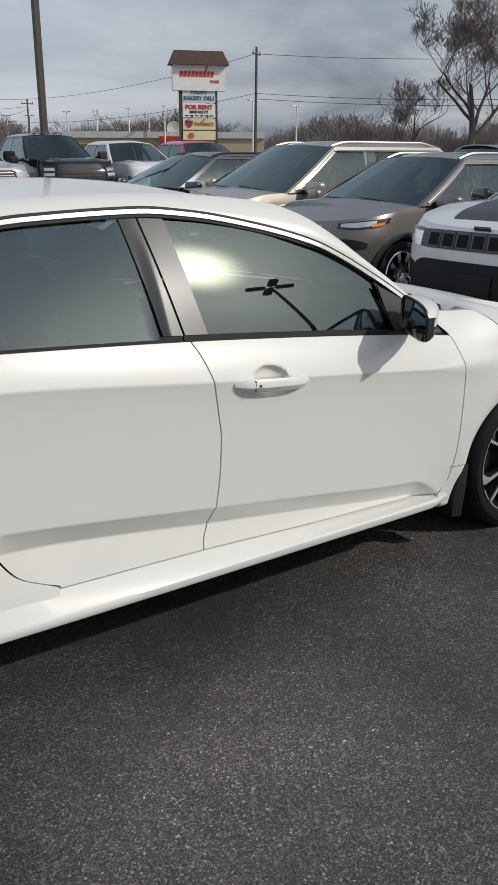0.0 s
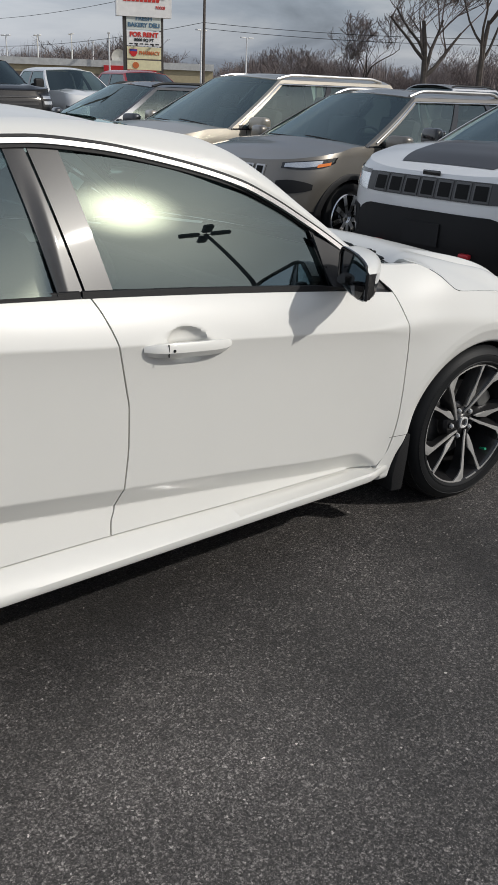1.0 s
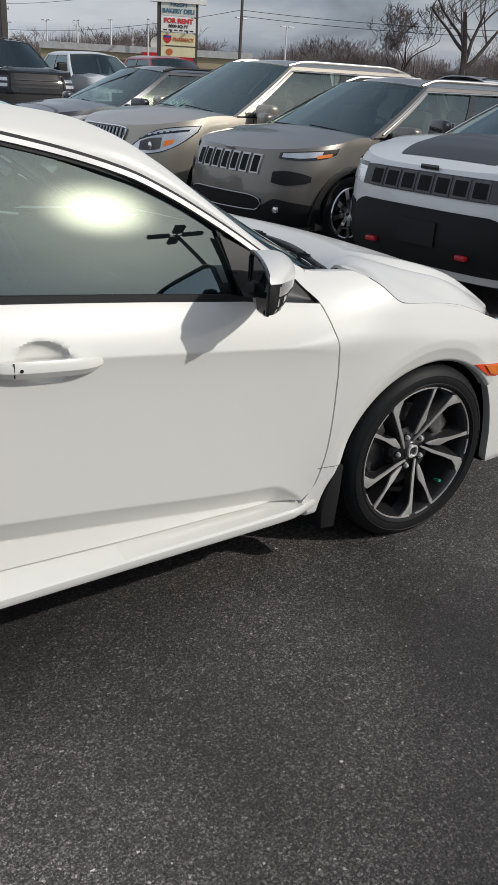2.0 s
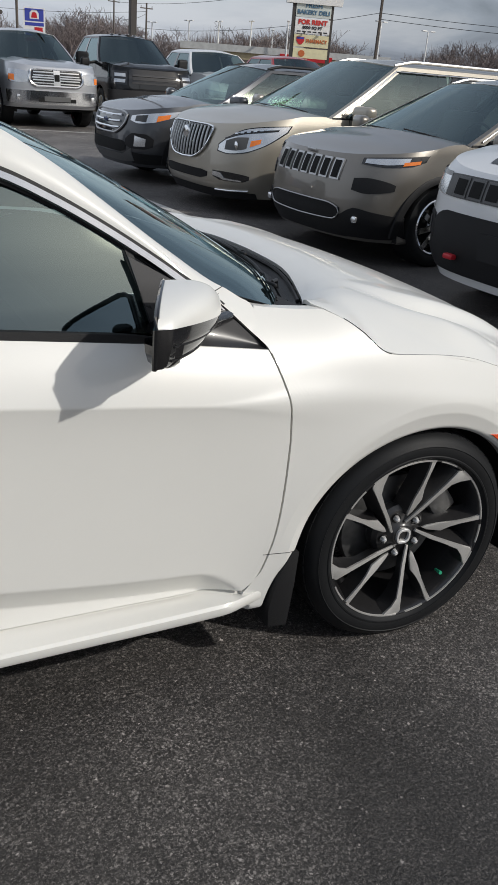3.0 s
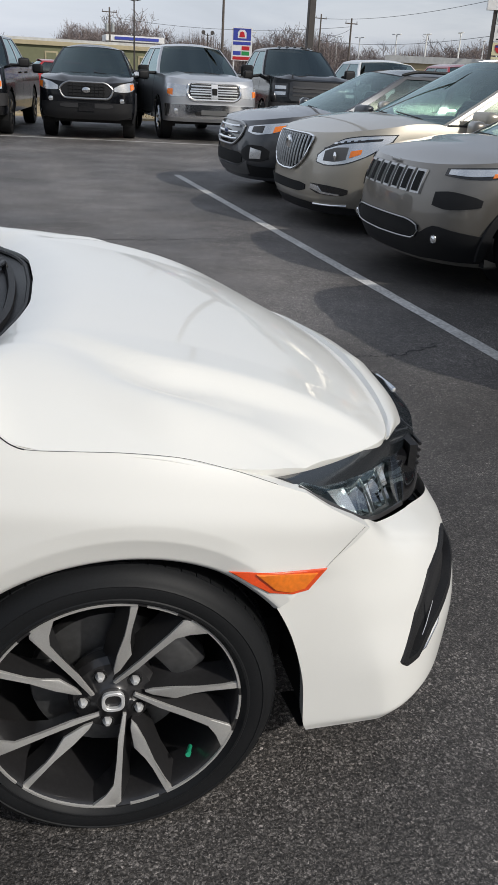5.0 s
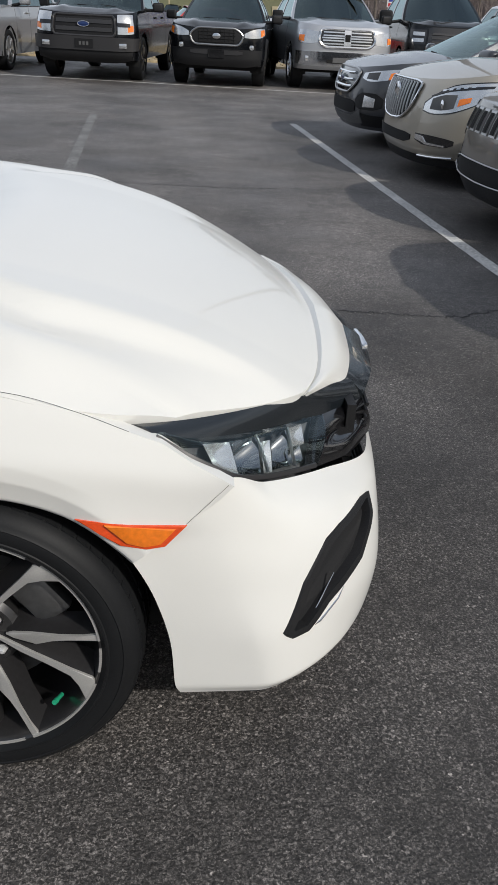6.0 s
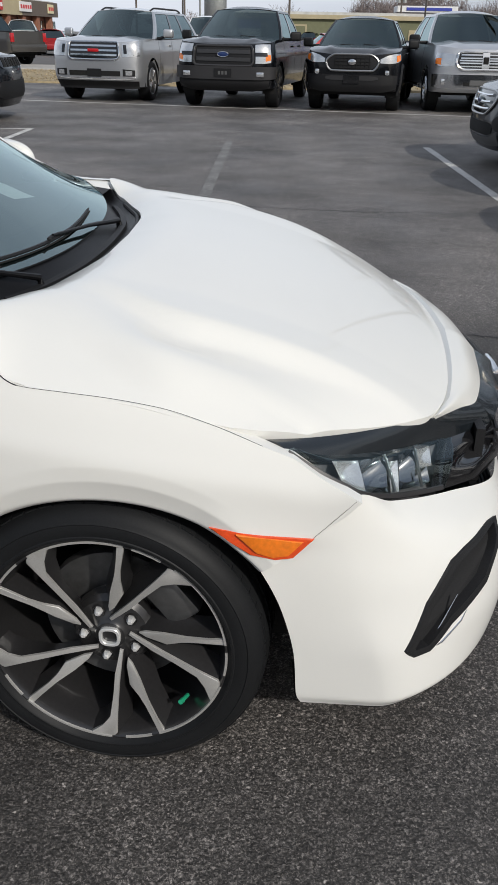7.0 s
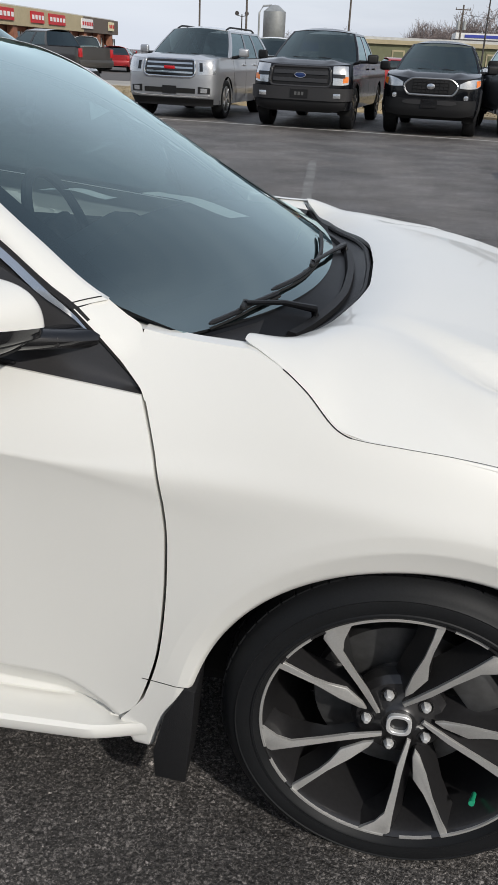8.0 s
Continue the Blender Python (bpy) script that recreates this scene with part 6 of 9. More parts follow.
        for k in range(0, len(ends), 2):
            a0, a1 = ends[k], ends[k + 1]
            bm = bmesh.new()
            add_grid(bm, lambda a, b: (lambda g: Vector((g.x, side * g.y, g.z)))(G(a0 - 0.004 + (a1 - a0 + 0.008) * a, b, 0.008)), 6, 8, lambda v: v + Vector((0, -side * 0.03, 0)))
            orient(bm, (-1.4, 0, 1.0))
            part("pillar", bm, p.get("pillar_mat", BLACK_GLOSS) if 0 < k < len(ends) - 2 else paint, root)
        bm = bmesh.new()
        add_grid(bm, lambda a, b: (lambda g: Vector((g.x, side * g.y, g.z)))(G(a, 0.94 + 0.07 * b, 0.010)), 30, 3, lambda v: v + Vector((0, -side * 0.03, 0)))
        orient(bm, (-1.4, 0, 1.0))
        part("roof_frame", bm, paint, root)
        bm = bmesh.new()
        add_strip(bm, [(lambda g: (g.x, side * g.y, g.z))(G(k / 24, 0.02, 0.012)) for k in range(25)], 0.028, 0.006, lambda i: (0, side, 0.2))
        part("belt_strip", bm, p.get("belt_mat", BLACK_PLASTIC), root)
        if p.get("window_chrome"):
            bm = bmesh.new()
            path = [G(0.015, q / 10, 0.014) for q in range(1, 10)] + [G(0.015 + 0.95 * k / 24, 0.915, 0.014) for k in range(25)]
            add_tube(bm, [(g.x, side * g.y, g.z) for g in path], 0.009, 6)
            part("window_trim", bm, CHROME, root, "bright window surround")
        bm = bmesh.new()
        add_grid(bm, lambda a, b: screen(side * (0.955 + 0.045 * a), b, 0.006), 3, 10)
        orient(bm, (-1.4, 0, 1.0))
        part("screen_pillar", bm, p.get("apillar_mat", paint), root)
        # door gaps and handles
        for xg in p.get("gaps", ()):
            bm = bmesh.new()
            sg = bd.s_at(xg)
            add_strip(bm, [bd.pt(sg, z, 0.0, side) for z in np.linspace(bd.low(xg) + 0.08, belt, 10)], 0.010, 0.0015, lambda i: (0, side, 0))
            part("door_gap", bm, DARK_VOID, root)
        for xh in p.get("handles", ()):
            bm = bmesh.new()
            g = bd.pt(bd.s_at(xh), belt - 0.11, 0.02, side)
            add_box(bm, (0.20, 0.035, 0.035), g, 0.012)
            part("door_handle", bm, p.get("handle_mat", paint), root, "door handle")
        # mirror
        bm = bmesh.new()
        mx, my, mz = p["mirror"]
        ms = p.get("mirror_size", (0.14, 0.24, 0.17))
        add_box(bm, ms, (mx, side * my, mz), min(ms) * 0.38, segments=4)
        for v in bm.verts:
            v.co.x -= 0.25 * (abs(v.co.y) - my)
        mir = part("wing_mirror", bm, p.get("mirror_mat", paint), root, "wing mirror")
        bm = bmesh.new()
        add_tube(bm, [(mx - 0.01, side * (yb - 0.01), belt + 0.03), (mx, side * (my - 0.05), mz - ms[2] * 0.32)], [0.035, 0.028], 8)
        part("mirror_arm", bm, BLACK_PLASTIC, mir)
        bm = bmesh.new()
        add_box(bm, (0.006, ms[1] * 0.8, ms[2] * 0.72), (mx - ms[0] * 0.5, side * my, mz), 0.002)
        part("mirror_pane", bm, MIRROR_GLASS, mir)
    # roof
    bm = bmesh.new()

    def roof(a, b):
        v = 2 * b - 1
        e = G(a, 1.0, 0.008)
        k = 1 - abs(v) ** 2.6
        return Vector((e.x + (0.17 * (1 - a) - 0.08 * a) * k, e.y * v, e.z + (0.040 + (p.get("roof_crown", 0.06) - 0.040) * smooth01(a / 0.22)) * k))

    add_grid(bm, roof, 30, 22, lambda v: v + Vector((0, 0, -0.02)))
    orient(bm, (-1.6, 0, 0.8))
    part("roof", bm, p.get("roof_mat", paint), root)
    # roof rails
    if p.get("rails"):
        for side in (1, -1):
            bm = bmesh.new()
            pts = []
            for k in range(25):
                a = 0.03 + 0.92 * k / 24
                g = roof(a, 0.5 + side * 0.43)
                lift = p["rails"] * min(1.0, min(k, 24 - k) / 2.5)
                pts.append(g + Vector((0, 0, 0.004 + lift)))
            add_tube(bm, pts, [0.016] + [0.020] * 23 + [0.016], 8)
            part("roof_bar", bm, p.get("rail_mat", SATIN_METAL), root, "silver roof rail" if p.get("rail_mat", SATIN_METAL) == SATIN_METAL else "roof rail")
    # bed of a pickup
    if p.get("bed"):
        x0, x1 = xr - 0.10, fo - L + 0.02
        zt = belt + rise
        bm = bmesh.new()
        add_box(bm, (x0 - x1 - 0.10, p["w"] - 0.34, 0.04), ((x0 + x1) / 2, 0, 0.80))
        part("bed_floor", bm, BLACK_PLASTIC, root, "dark pickup bed")
        for side in (1, -1):
            bm = bmesh.new()
            add_box(bm, (x0 - x1 - 0.04, 0.13, 0.05), ((x0 + x1) / 2, side * (w - bd.inset(belt) - 0.065), zt - 0.012), 0.012)
            add_box(bm, (x0 - x1 - 0.04, 0.02, zt - 0.80), ((x0 + x1) / 2, side * (w - 0.17), (zt + 0.80) / 2 - 0.02))
            part("bed_rail", bm, BLACK_PLASTIC, root)
        bm = bmesh.new()
        add_box(bm, (0.06, p["w"] - 0.2, zt - 0.70), (x1 + 0.05, 0, (zt + 0.70) / 2), 0.01)
        part("tailgate", bm, paint, root)
        bm = bmesh.new()
        add_box(bm, (0.05, p["w"] - 0.30, zt - 0.6), (x0 - 0.0, 0, (zt + 0.6) / 2), 0.01)
        part("cab_back", bm, paint, root)
    else:
        bm = bmesh.new()
        add_grid(bm, lambda a, b: Vector((xr + 0.05 + (fo - L + 0.02 - xr) * a, (2 * b - 1) * (w - 0.1), belt + rise - 0.01)), 4, 4)
        part("tail_deck", bm, paint, root)
    for side in (1, -1):
        bm = bmesh.new()
        zt = belt + rise
        add_box(bm, (0.10, 0.17, 0.34), (fo - L + 0.06, side * (w - bd.inset(zt) - 0.085), zt - 0.22), 0.02)
        part("tail_lamp", bm, RED_LENS, root, "red tail lamp")
    if p.get("rear_plate", True):
        bm = bmesh.new()
        add_box(bm, (0.14, p["w"] - 0.12, 0.26), (fo - L + 0.05, 0, p["clear"] + 0.30), 0.04)
        part("rear_bumper", bm, p.get("rear_bumper_mat", paint), root, "rear bumper")
    # seats where the glass lets one see in
    if glass is CABIN_GLASS:
        for x0 in p.get("seats", (-1.15, -2.05)):
            for y in (-0.38, 0.38):
                bm = bmesh.new()
                add_box(bm, (0.50, 0.50, 0.16), (x0 + 0.26, y, 0.74), 0.05)
                add_box(bm, (0.14, 0.48, 0.62), (0, 0, 0.31), 0.05, Matrix.Translation((x0, y, 0.74)) @ Matrix.Rotation(radians(-14), 4, "Y"))
                add_box(bm, (0.10, 0.26, 0.18), (0, 0, 0.72), 0.04, Matrix.Translation((x0, y, 0.74)) @ Matrix.Rotation(radians(-12), 4, "Y"))
                part("seat", bm, SEAT, root, "dark seat")
        bm = bmesh.new()
        add_box(bm, (0.55, p["w"] - 0.45, 0.10), (p["cowl"] - 0.22, 0, belt - 0.05), 0.03)
        add_box(bm, (2.9, p["w"] - 0.4, 0.04), (xf - 1.35, 0, 0.62))
        add_box(bm, (0.04, p["w"] - 0.5, 0.5), (fo - L + 0.35, 0, 0.75))
        for side in (1, -1):
            add_box(bm, (2.9, 0.04, belt - 0.62), (xf - 1.35, side * (w - 0.14), (belt + 0.60) / 2))
        part("cabin_lining", bm, CABIN, root, "dark cabin lining")
        bm = bmesh.new()
        add_tube(bm, [Vector((p["cowl"] - 0.55, 0.38 + 0.18 * math.cos(a), belt + 0.02 + 0.17 * math.sin(a))) for a in np.linspace(0, 2 * math.pi, 25)], 0.014, 6, False)
        part("steering_wheel", bm, CABIN, root, "dark steering wheel")
    # wipers
    for y0, y1 in ((-0.05, -0.55), (0.60, 0.08)):
        bm = bmesh.new()
        add_tube(bm, [screen((y0 + (y1 - y0) * k / 6) / yb, 0.03 + 0.04 * k / 6, 0.014) for k in range(7)], 0.007, 5)
        part("wiper", bm, BLACK_PLASTIC, root, "black wiper")
    bm = bmesh.new()
    add_grid(bm, lambda a, b: screen(2 * a - 1, -0.06 + 0.08 * b, 0.004), 16, 2)
    part("cowl", bm, BLACK_PLASTIC, root, "black plastic cowl")
    # wheels
    meshes = None
    for cx in (0, -wb):
        for side in (1, -1):
            fr = meshes is None
            meshes = vehicle_wheel(root, p["R"], p["rim"], 0.23, (cx, side * (w - 0.035), p["R"]), side, p.get("spokes", 6), p.get("rim_mat", SATIN_METAL), "", twist=0.2, meshes=meshes)
    if "front" in p:
        p["front"](bd, root, p, hood, screen)
    # lower build: the shell shrinks in height, the wheels stay round
    if p.get("squat"):
        for ob in root.children_recursive:
            if ob.data is not None and ob.parent.name.split(".")[0] != "wheel":
                ob.data.transform(Matrix.Diagonal((1, 1, p["squat"], 1)))
    return root


def plate_bars(bd, root, z, w=0.30, h=0.15, mat=BLACK_PLASTIC, off=0.02, bars=None):
    pl = patch(bd, "number_plate", mat, root, [(0.0, z, z + h), (w / 2, z, z + h)], off, 0.01, "dark blank plate panel", whole=True)[0]
    if bars:
        for y in (-0.07, 0.0, 0.07):
            bm = bmesh.new()
            q = bd.pt(0.02, z + h / 2, off + 0.004)
            add_box(bm, (0.003, 0.045, h * 0.4), (q.x, y, z + h / 2))
            part("plate_bar", bm, bars, pl)


def nose_box(bd, root, name, mat, y, z, sy, sz, depth=0.02, off=0.0, label="", bevel=0.006):
    """A small solid piece set on the nose at (y, z)."""
    q = bd.pt(abs(y), z, off)
    bm = bmesh.new()
    add_box(bm, (depth, sy, sz), (q.x, y, z), bevel)
    return part(name, bm, mat, root, label)


# fronts, one for each model
def front_taupe_suv(bd, root, p, hood, screen):
    patch(bd, "bumper_cover", BLACK_PLASTIC, root, [(0.0, 0.24, 0.40), (0.5, 0.24, 0.43), (0.66, 0.25, 0.52), (0.80, 0.25, 0.50), (1.10, 0.26, 0.46)], 0.010, 0.03, "black lower bumper", whole=True)
    g = patch(bd, "lower_intake", DARK_VOID, root, [(0.0, 0.39, 0.53), (0.36, 0.39, 0.53), (0.52, 0.41, 0.50)], 0.012, 0.02, "black lower intake", whole=True)[0]
    tube_on(bd, "intake_trim", SATIN_METAL, g, [(0.0, 0.535), (0.36, 0.535), (0.50, 0.505), (0.53, 0.46), (0.47, 0.395), (0.0, 0.38)], 0.006, 0.016, "silver intake outline")
    for k in range(7):
        y = (k - 3) * 0.135
        fr = patch(bd, "grille_slot", SATIN_METAL, root, [(abs(y) - 0.050 if abs(y) > 0.06 else 0.0, 0.735, 0.915), (abs(y) + 0.050, 0.735, 0.915)], 0.016, 0.02, "silver grille surround", sides=(1,) if y >= 0 else (-1,), whole=(k == 3))[0]
        patch(bd, "slot_opening", DARK_VOID, fr, [(abs(y) - 0.034 if abs(y) > 0.06 else 0.0, 0.752, 0.90), (abs(y) + 0.034, 0.752, 0.90)], 0.021, 0.0, "", sides=(1,) if y >= 0 else (-1,), whole=(k == 3))
    for side in (1, -1):
        lamp = patch(bd, "headlamp", BLACK_GLOSS, root, [(0.62, 0.895, 0.945), (0.80, 0.885, 0.965), (1.02, 0.90, 0.985), (1.16, 0.945, 1.00)], 0.006, 0.02, "slim headlamp with black frame", sides=(side,))[0]
        patch(bd, "lamp_lens", LAMP_SILVER, lamp, [(0.65, 0.905, 0.94), (0.80, 0.903, 0.955), (1.00, 0.925, 0.972)], 0.012, 0.0, "clear lamp lens", sides=(side,))
        patch(bd, "indicator", AMBER, lamp, [(0.96, 0.905, 0.935), (1.10, 0.925, 0.955)], 0.013, 0.0, "amber indicator", sides=(side,))
        patch(bd, "fog_recess", BLACK_PLASTIC, root, [(0.60, 0.67, 0.77), (0.72, 0.65, 0.785), (0.88, 0.67, 0.765), (0.96, 0.69, 0.74)], 0.006, 0.02, "dark fog lamp recess", sides=(side,))
        nose_box(bd, root, "fog_lamp", LAMP_SILVER, side * 0.66, 0.42, 0.07, 0.06, 0.03, 0.01, "small fog lamp", 0.02)
    nose_box(bd, root, "badge", SATIN_METAL, 0.0, 0.945, 0.12, 0.025, 0.012, 0.02, "small silver badge")


def front_gold_suv(bd, root, p, hood, screen):
    g = patch(bd, "grille", BLACK_GLOSS, root, [(0.0, 0.60, 0.97), (0.22, 0.62, 0.97), (0.40, 0.74, 0.955), (0.47, 0.90, 0.94)], 0.012, 0.03, "tall black grille with chrome bars", whole=True)[0]
    tube_on(bd, "grille_frame", CHROME, g, [(0.0, 0.972), (0.30, 0.972), (0.47, 0.945), (0.44, 0.80), (0.34, 0.67), (0.20, 0.605), (0.0, 0.59)], 0.012, 0.018, "chrome grille frame")
    for k in range(-6, 7):
        y = 0.066 * k
        a = abs(y)
        lo = 0.61 + 0.75 * max(0.0, a - 0.15) ** 1.35
        tube_on(bd, "grille_bar", SATIN_METAL, g, [(a, lo), (a, (lo + 0.96) / 2), (a, 0.955)], 0.012, 0.020, "", sides=(1,) if y >= 0 else (-1,))
    bm = bmesh.new()
    q = bd.pt(0.01, 0.86, 0.035)
    add_lathe(bm, [(0.0, 0.012), (0.05, 0.010), (0.068, 0.004), (0.072, -0.01)], "X", (q.x, 0, 0.86), 24)
    part("badge", bm, CHROME, g, "round chrome badge")
    patch(bd, "lower_intake", DARK_VOID, root, [(0.0, 0.39, 0.485), (0.36, 0.39, 0.485), (0.48, 0.42, 0.47)], 0.008, 0.02, "black lower intake", whole=True)
    patch(bd, "chin_panel", BLACK_PLASTIC, root, [(0.0, 0.20, 0.30), (0.7, 0.20, 0.29), (1.05, 0.21, 0.28)], 0.006, 0.02, "dark chin panel", whole=True)
    tube_on(bd, "chin_trim", CHROME, root, [(0.58, 0.285), (0.75, 0.29), (0.98, 0.305)], 0.010, 0.010, "bright chin trim")
    for side in (1, -1):
        lamp = patch(bd, "headlamp", LAMP_SILVER, root, [(0.60, 0.72, 0.78), (0.72, 0.70, 0.88), (0.88, 0.72, 0.965), (1.08, 0.80, 1.00), (1.30, 0.965, 1.02)], 0.006, 0.02, "large clear headlamp", sides=(side,))[0]
        patch(bd, "lamp_bezel", BLACK_GLOSS, lamp, [(0.585, 0.708, 0.79), (0.72, 0.688, 0.892), (0.88, 0.708, 0.977), (1.08, 0.788, 1.012), (1.32, 0.955, 1.03)], 0.003, 0.0, "", sides=(side,))
        patch(bd, "lamp_bowl", GREY_PLASTIC, lamp, [(0.68, 0.735, 0.83), (0.80, 0.735, 0.875), (0.92, 0.765, 0.885)], 0.009, 0.0, "", sides=(side,))
        for k in range(6):
            sk = 0.76 + 0.062 * k
            zk = 0.905 + 0.013 * k
            patch(bd, "lamp_diode", CHROME, lamp, [(sk, zk, zk + 0.016), (sk + 0.035, zk + 0.006, zk + 0.022)], 0.014, 0.0, "", sides=(side,), nz=1)
        patch(bd, "indicator", AMBER, lamp, [(0.95, 0.785, 0.85), (1.05, 0.83, 0.875)], 0.012, 0.0, "amber indicator", sides=(side,))
        patch(bd, "lamp_brow", BLACK_GLOSS, lamp, [(0.66, 0.845, 0.86), (0.86, 0.915, 0.94), (1.05, 0.945, 0.968), (1.20, 0.965, 0.985)], 0.012, 0.0, "", sides=(side,))
        bm = bmesh.new()
        c = bd.pt(0.80, 0.79, 0.010, side)
        add_lathe(bm, [(0.0, 0.012), (0.035, 0.008), (0.045, 0.0)], "X", c, 16)
        part("projector", bm, CHROME, lamp, "round projector lamp")
        fr = patch(bd, "fog_recess", BLACK_GLOSS, root, [(0.56, 0.44, 0.50), (0.70, 0.40, 0.50), (0.92, 0.40, 0.485), (1.0, 0.43, 0.47)], 0.006, 0.02, "dark fog lamp recess", sides=(side,))[0]
        patch(bd, "fog_trim", CHROME, fr, [(0.57, 0.445, 0.49), (0.66, 0.43, 0.485), (0.72, 0.41, 0.43), (0.92, 0.405, 0.42)], 0.014, 0.01, "bright fog lamp trim", sides=(side,))


def front_grey_suv(bd, root, p, hood, screen):
    g = patch(bd, "grille", BLACK_GLOSS, root, [(0.0, 0.64, 0.92), (0.30, 0.64, 0.92), (0.42, 0.70, 0.90), (0.52, 0.80, 0.87)], 0.010, 0.03, "black grille with chrome bars", whole=True)[0]
    for z in (0.70, 0.78, 0.86):
        tube_on(bd, "grille_bar", CHROME, g, [(0.0, z), (0.2, z), (0.40, z + 0.01)], 0.017, 0.016, "chrome grille bar")
    tube_on(bd, "grille_frame", SATIN_METAL, g, [(0.0, 0.925), (0.30, 0.925), (0.50, 0.88), (0.50, 0.80), (0.38, 0.67), (0.28, 0.635), (0.0, 0.63)], 0.014, 0.014, "silver grille frame")
    bm = bmesh.new()
    q = bd.pt(0.01, 0.79, 0.035)
    add_lathe(bm, [(0.0, 0.010), (0.05, 0.008), (0.075, 0.0)], "X", (q.x, 0, 0.79), 24)
    for v in bm.verts:
        v.co.z = 0.79 + (v.co.z - 0.79) * 0.45
    part("badge", bm, BLUE_BADGE, g, "oval blue badge")
    patch(bd, "lower_intake", DARK_VOID, root, [(0.0, 0.40, 0.55), (0.44, 0.40, 0.55), (0.55, 0.43, 0.52)], 0.010, 0.02, "black lower intake", whole=True)
    patch(bd, "chin_panel", GREY_PLASTIC, root, [(0.0, 0.27, 0.37), (0.45, 0.27, 0.37), (0.66, 0.29, 0.46)], 0.014, 0.02, "grey chin panel", whole=True)
    patch(bd, "bumper_cover", BLACK_PLASTIC, root, [(0.62, 0.26, 0.42), (0.85, 0.26, 0.40), (1.15, 0.27, 0.40)], 0.006, 0.02, "black lower bumper")
    for side in (1, -1):
        lamp = patch(bd, "headlamp", LAMP_SILVER, root, [(0.58, 0.82, 0.88), (0.72, 0.79, 0.905), (0.92, 0.815, 0.935), (1.16, 0.895, 0.965), (1.34, 0.965, 0.985)], 0.006, 0.02, "swept clear headlamp", sides=(side,))[0]
        patch(bd, "indicator", AMBER, lamp, [(0.95, 0.825, 0.90), (1.10, 0.875, 0.93)], 0.012, 0.0, "amber indicator", sides=(side,))
        patch(bd, "lamp_bowl", BLACK_GLOSS, lamp, [(0.66, 0.82, 0.885), (0.82, 0.815, 0.905)], 0.011, 0.0, "", sides=(side,))
        fr = patch(bd, "fog_recess", BLACK_PLASTIC, root, [(0.54, 0.50, 0.58), (0.66, 0.46, 0.66), (0.84, 0.46, 0.66), (0.96, 0.50, 0.60)], 0.008, 0.02, "black fog lamp recess", sides=(side,))[0]
        patch(bd, "fog_lamp", LAMP_SILVER, fr, [(0.70, 0.49, 0.63), (0.86, 0.50, 0.60)], 0.014, 0.0, "clear fog lamp", sides=(side,))


def front_white_suv(bd, root, p, hood, screen):
    patch(bd, "grille_band", BLACK_SATIN, root, [(0.0, 0.775, 0.925), (0.50, 0.775, 0.925), (0.62, 0.78, 0.92)], 0.010, 0.02, "black grille band", whole=True)
    for k in range(7):
        y = (k - 3) * 0.155
        fr = patch(bd, "grille_slot", GREY_PLASTIC, root, [(abs(y) - 0.066 if k != 3 else 0.0, 0.785, 0.915), (abs(y) + 0.066, 0.785, 0.915)], 0.016, 0.01, "dark grille surround", sides=(1,) if y >= 0 else (-1,), whole=(k == 3))[0]
        patch(bd, "slot_opening", DARK_VOID, fr, [(abs(y) - 0.052 if k != 3 else 0.0, 0.80, 0.90), (abs(y) + 0.052, 0.80, 0.90)], 0.020, 0.0, "", sides=(1,) if y >= 0 else (-1,), whole=(k == 3))
    patch(bd, "bumper_cover", BLACK_PLASTIC, root, [(0.0, 0.28, 0.685), (0.55, 0.28, 0.685), (0.70, 0.28, 0.63), (0.80, 0.28, 0.42), (1.12, 0.28, 0.36)], 0.008, 0.03, "black lower bumper", whole=True)
    plate_bars(bd, root, 0.43, 0.34, 0.17, BLACK_PLASTIC, 0.022)
    for side in (1, -1):
        nose_box(bd, root, "tow_hook", RED_TOW, side * 0.42, 0.40, 0.09, 0.035, 0.05, 0.03, "red tow hook", 0.01)
        lamp = patch(bd, "headlamp", LAMP_SILVER, root, [(0.63, 0.775, 0.92), (0.80, 0.795, 0.925), (1.05, 0.85, 0.955)], 0.008, 0.02, "clear headlamp in a black frame", sides=(side,))[0]
        patch(bd, "lamp_frame", BLACK_GLOSS, lamp, [(0.62, 0.90, 0.93), (0.82, 0.905, 0.935), (1.08, 0.93, 0.965)], 0.012, 0.0, "", sides=(side,))
        fr = patch(bd, "fog_recess", BLACK_PLASTIC, root, [(0.72, 0.48, 0.64), (0.80, 0.50, 0.66), (0.96, 0.56, 0.66)], 0.008, 0.02, "black fog lamp recess", sides=(side,))[0]
        patch(bd, "fog_lamp", LAMP_SILVER, fr, [(0.78, 0.53, 0.62), (0.90, 0.565, 0.64)], 0.013, 0.0, "fog lamp", sides=(side,))
    bm = bmesh.new()
    add_grid(bm, lambda a, b: hood(0.42 + 0.50 * a, 0.5 + (b - 0.5) * (0.56 - 0.06 * a)) + Vector((0, 0, 0.004)), 14, 12)
    part("hood_decal", bm, BLACK_SATIN, root, "matt black hood decal")
    nose_box(bd, root, "badge", BLACK_GLOSS, 0.0, 0.955, 0.16, 0.035, 0.012, 0.02, "small black badge")


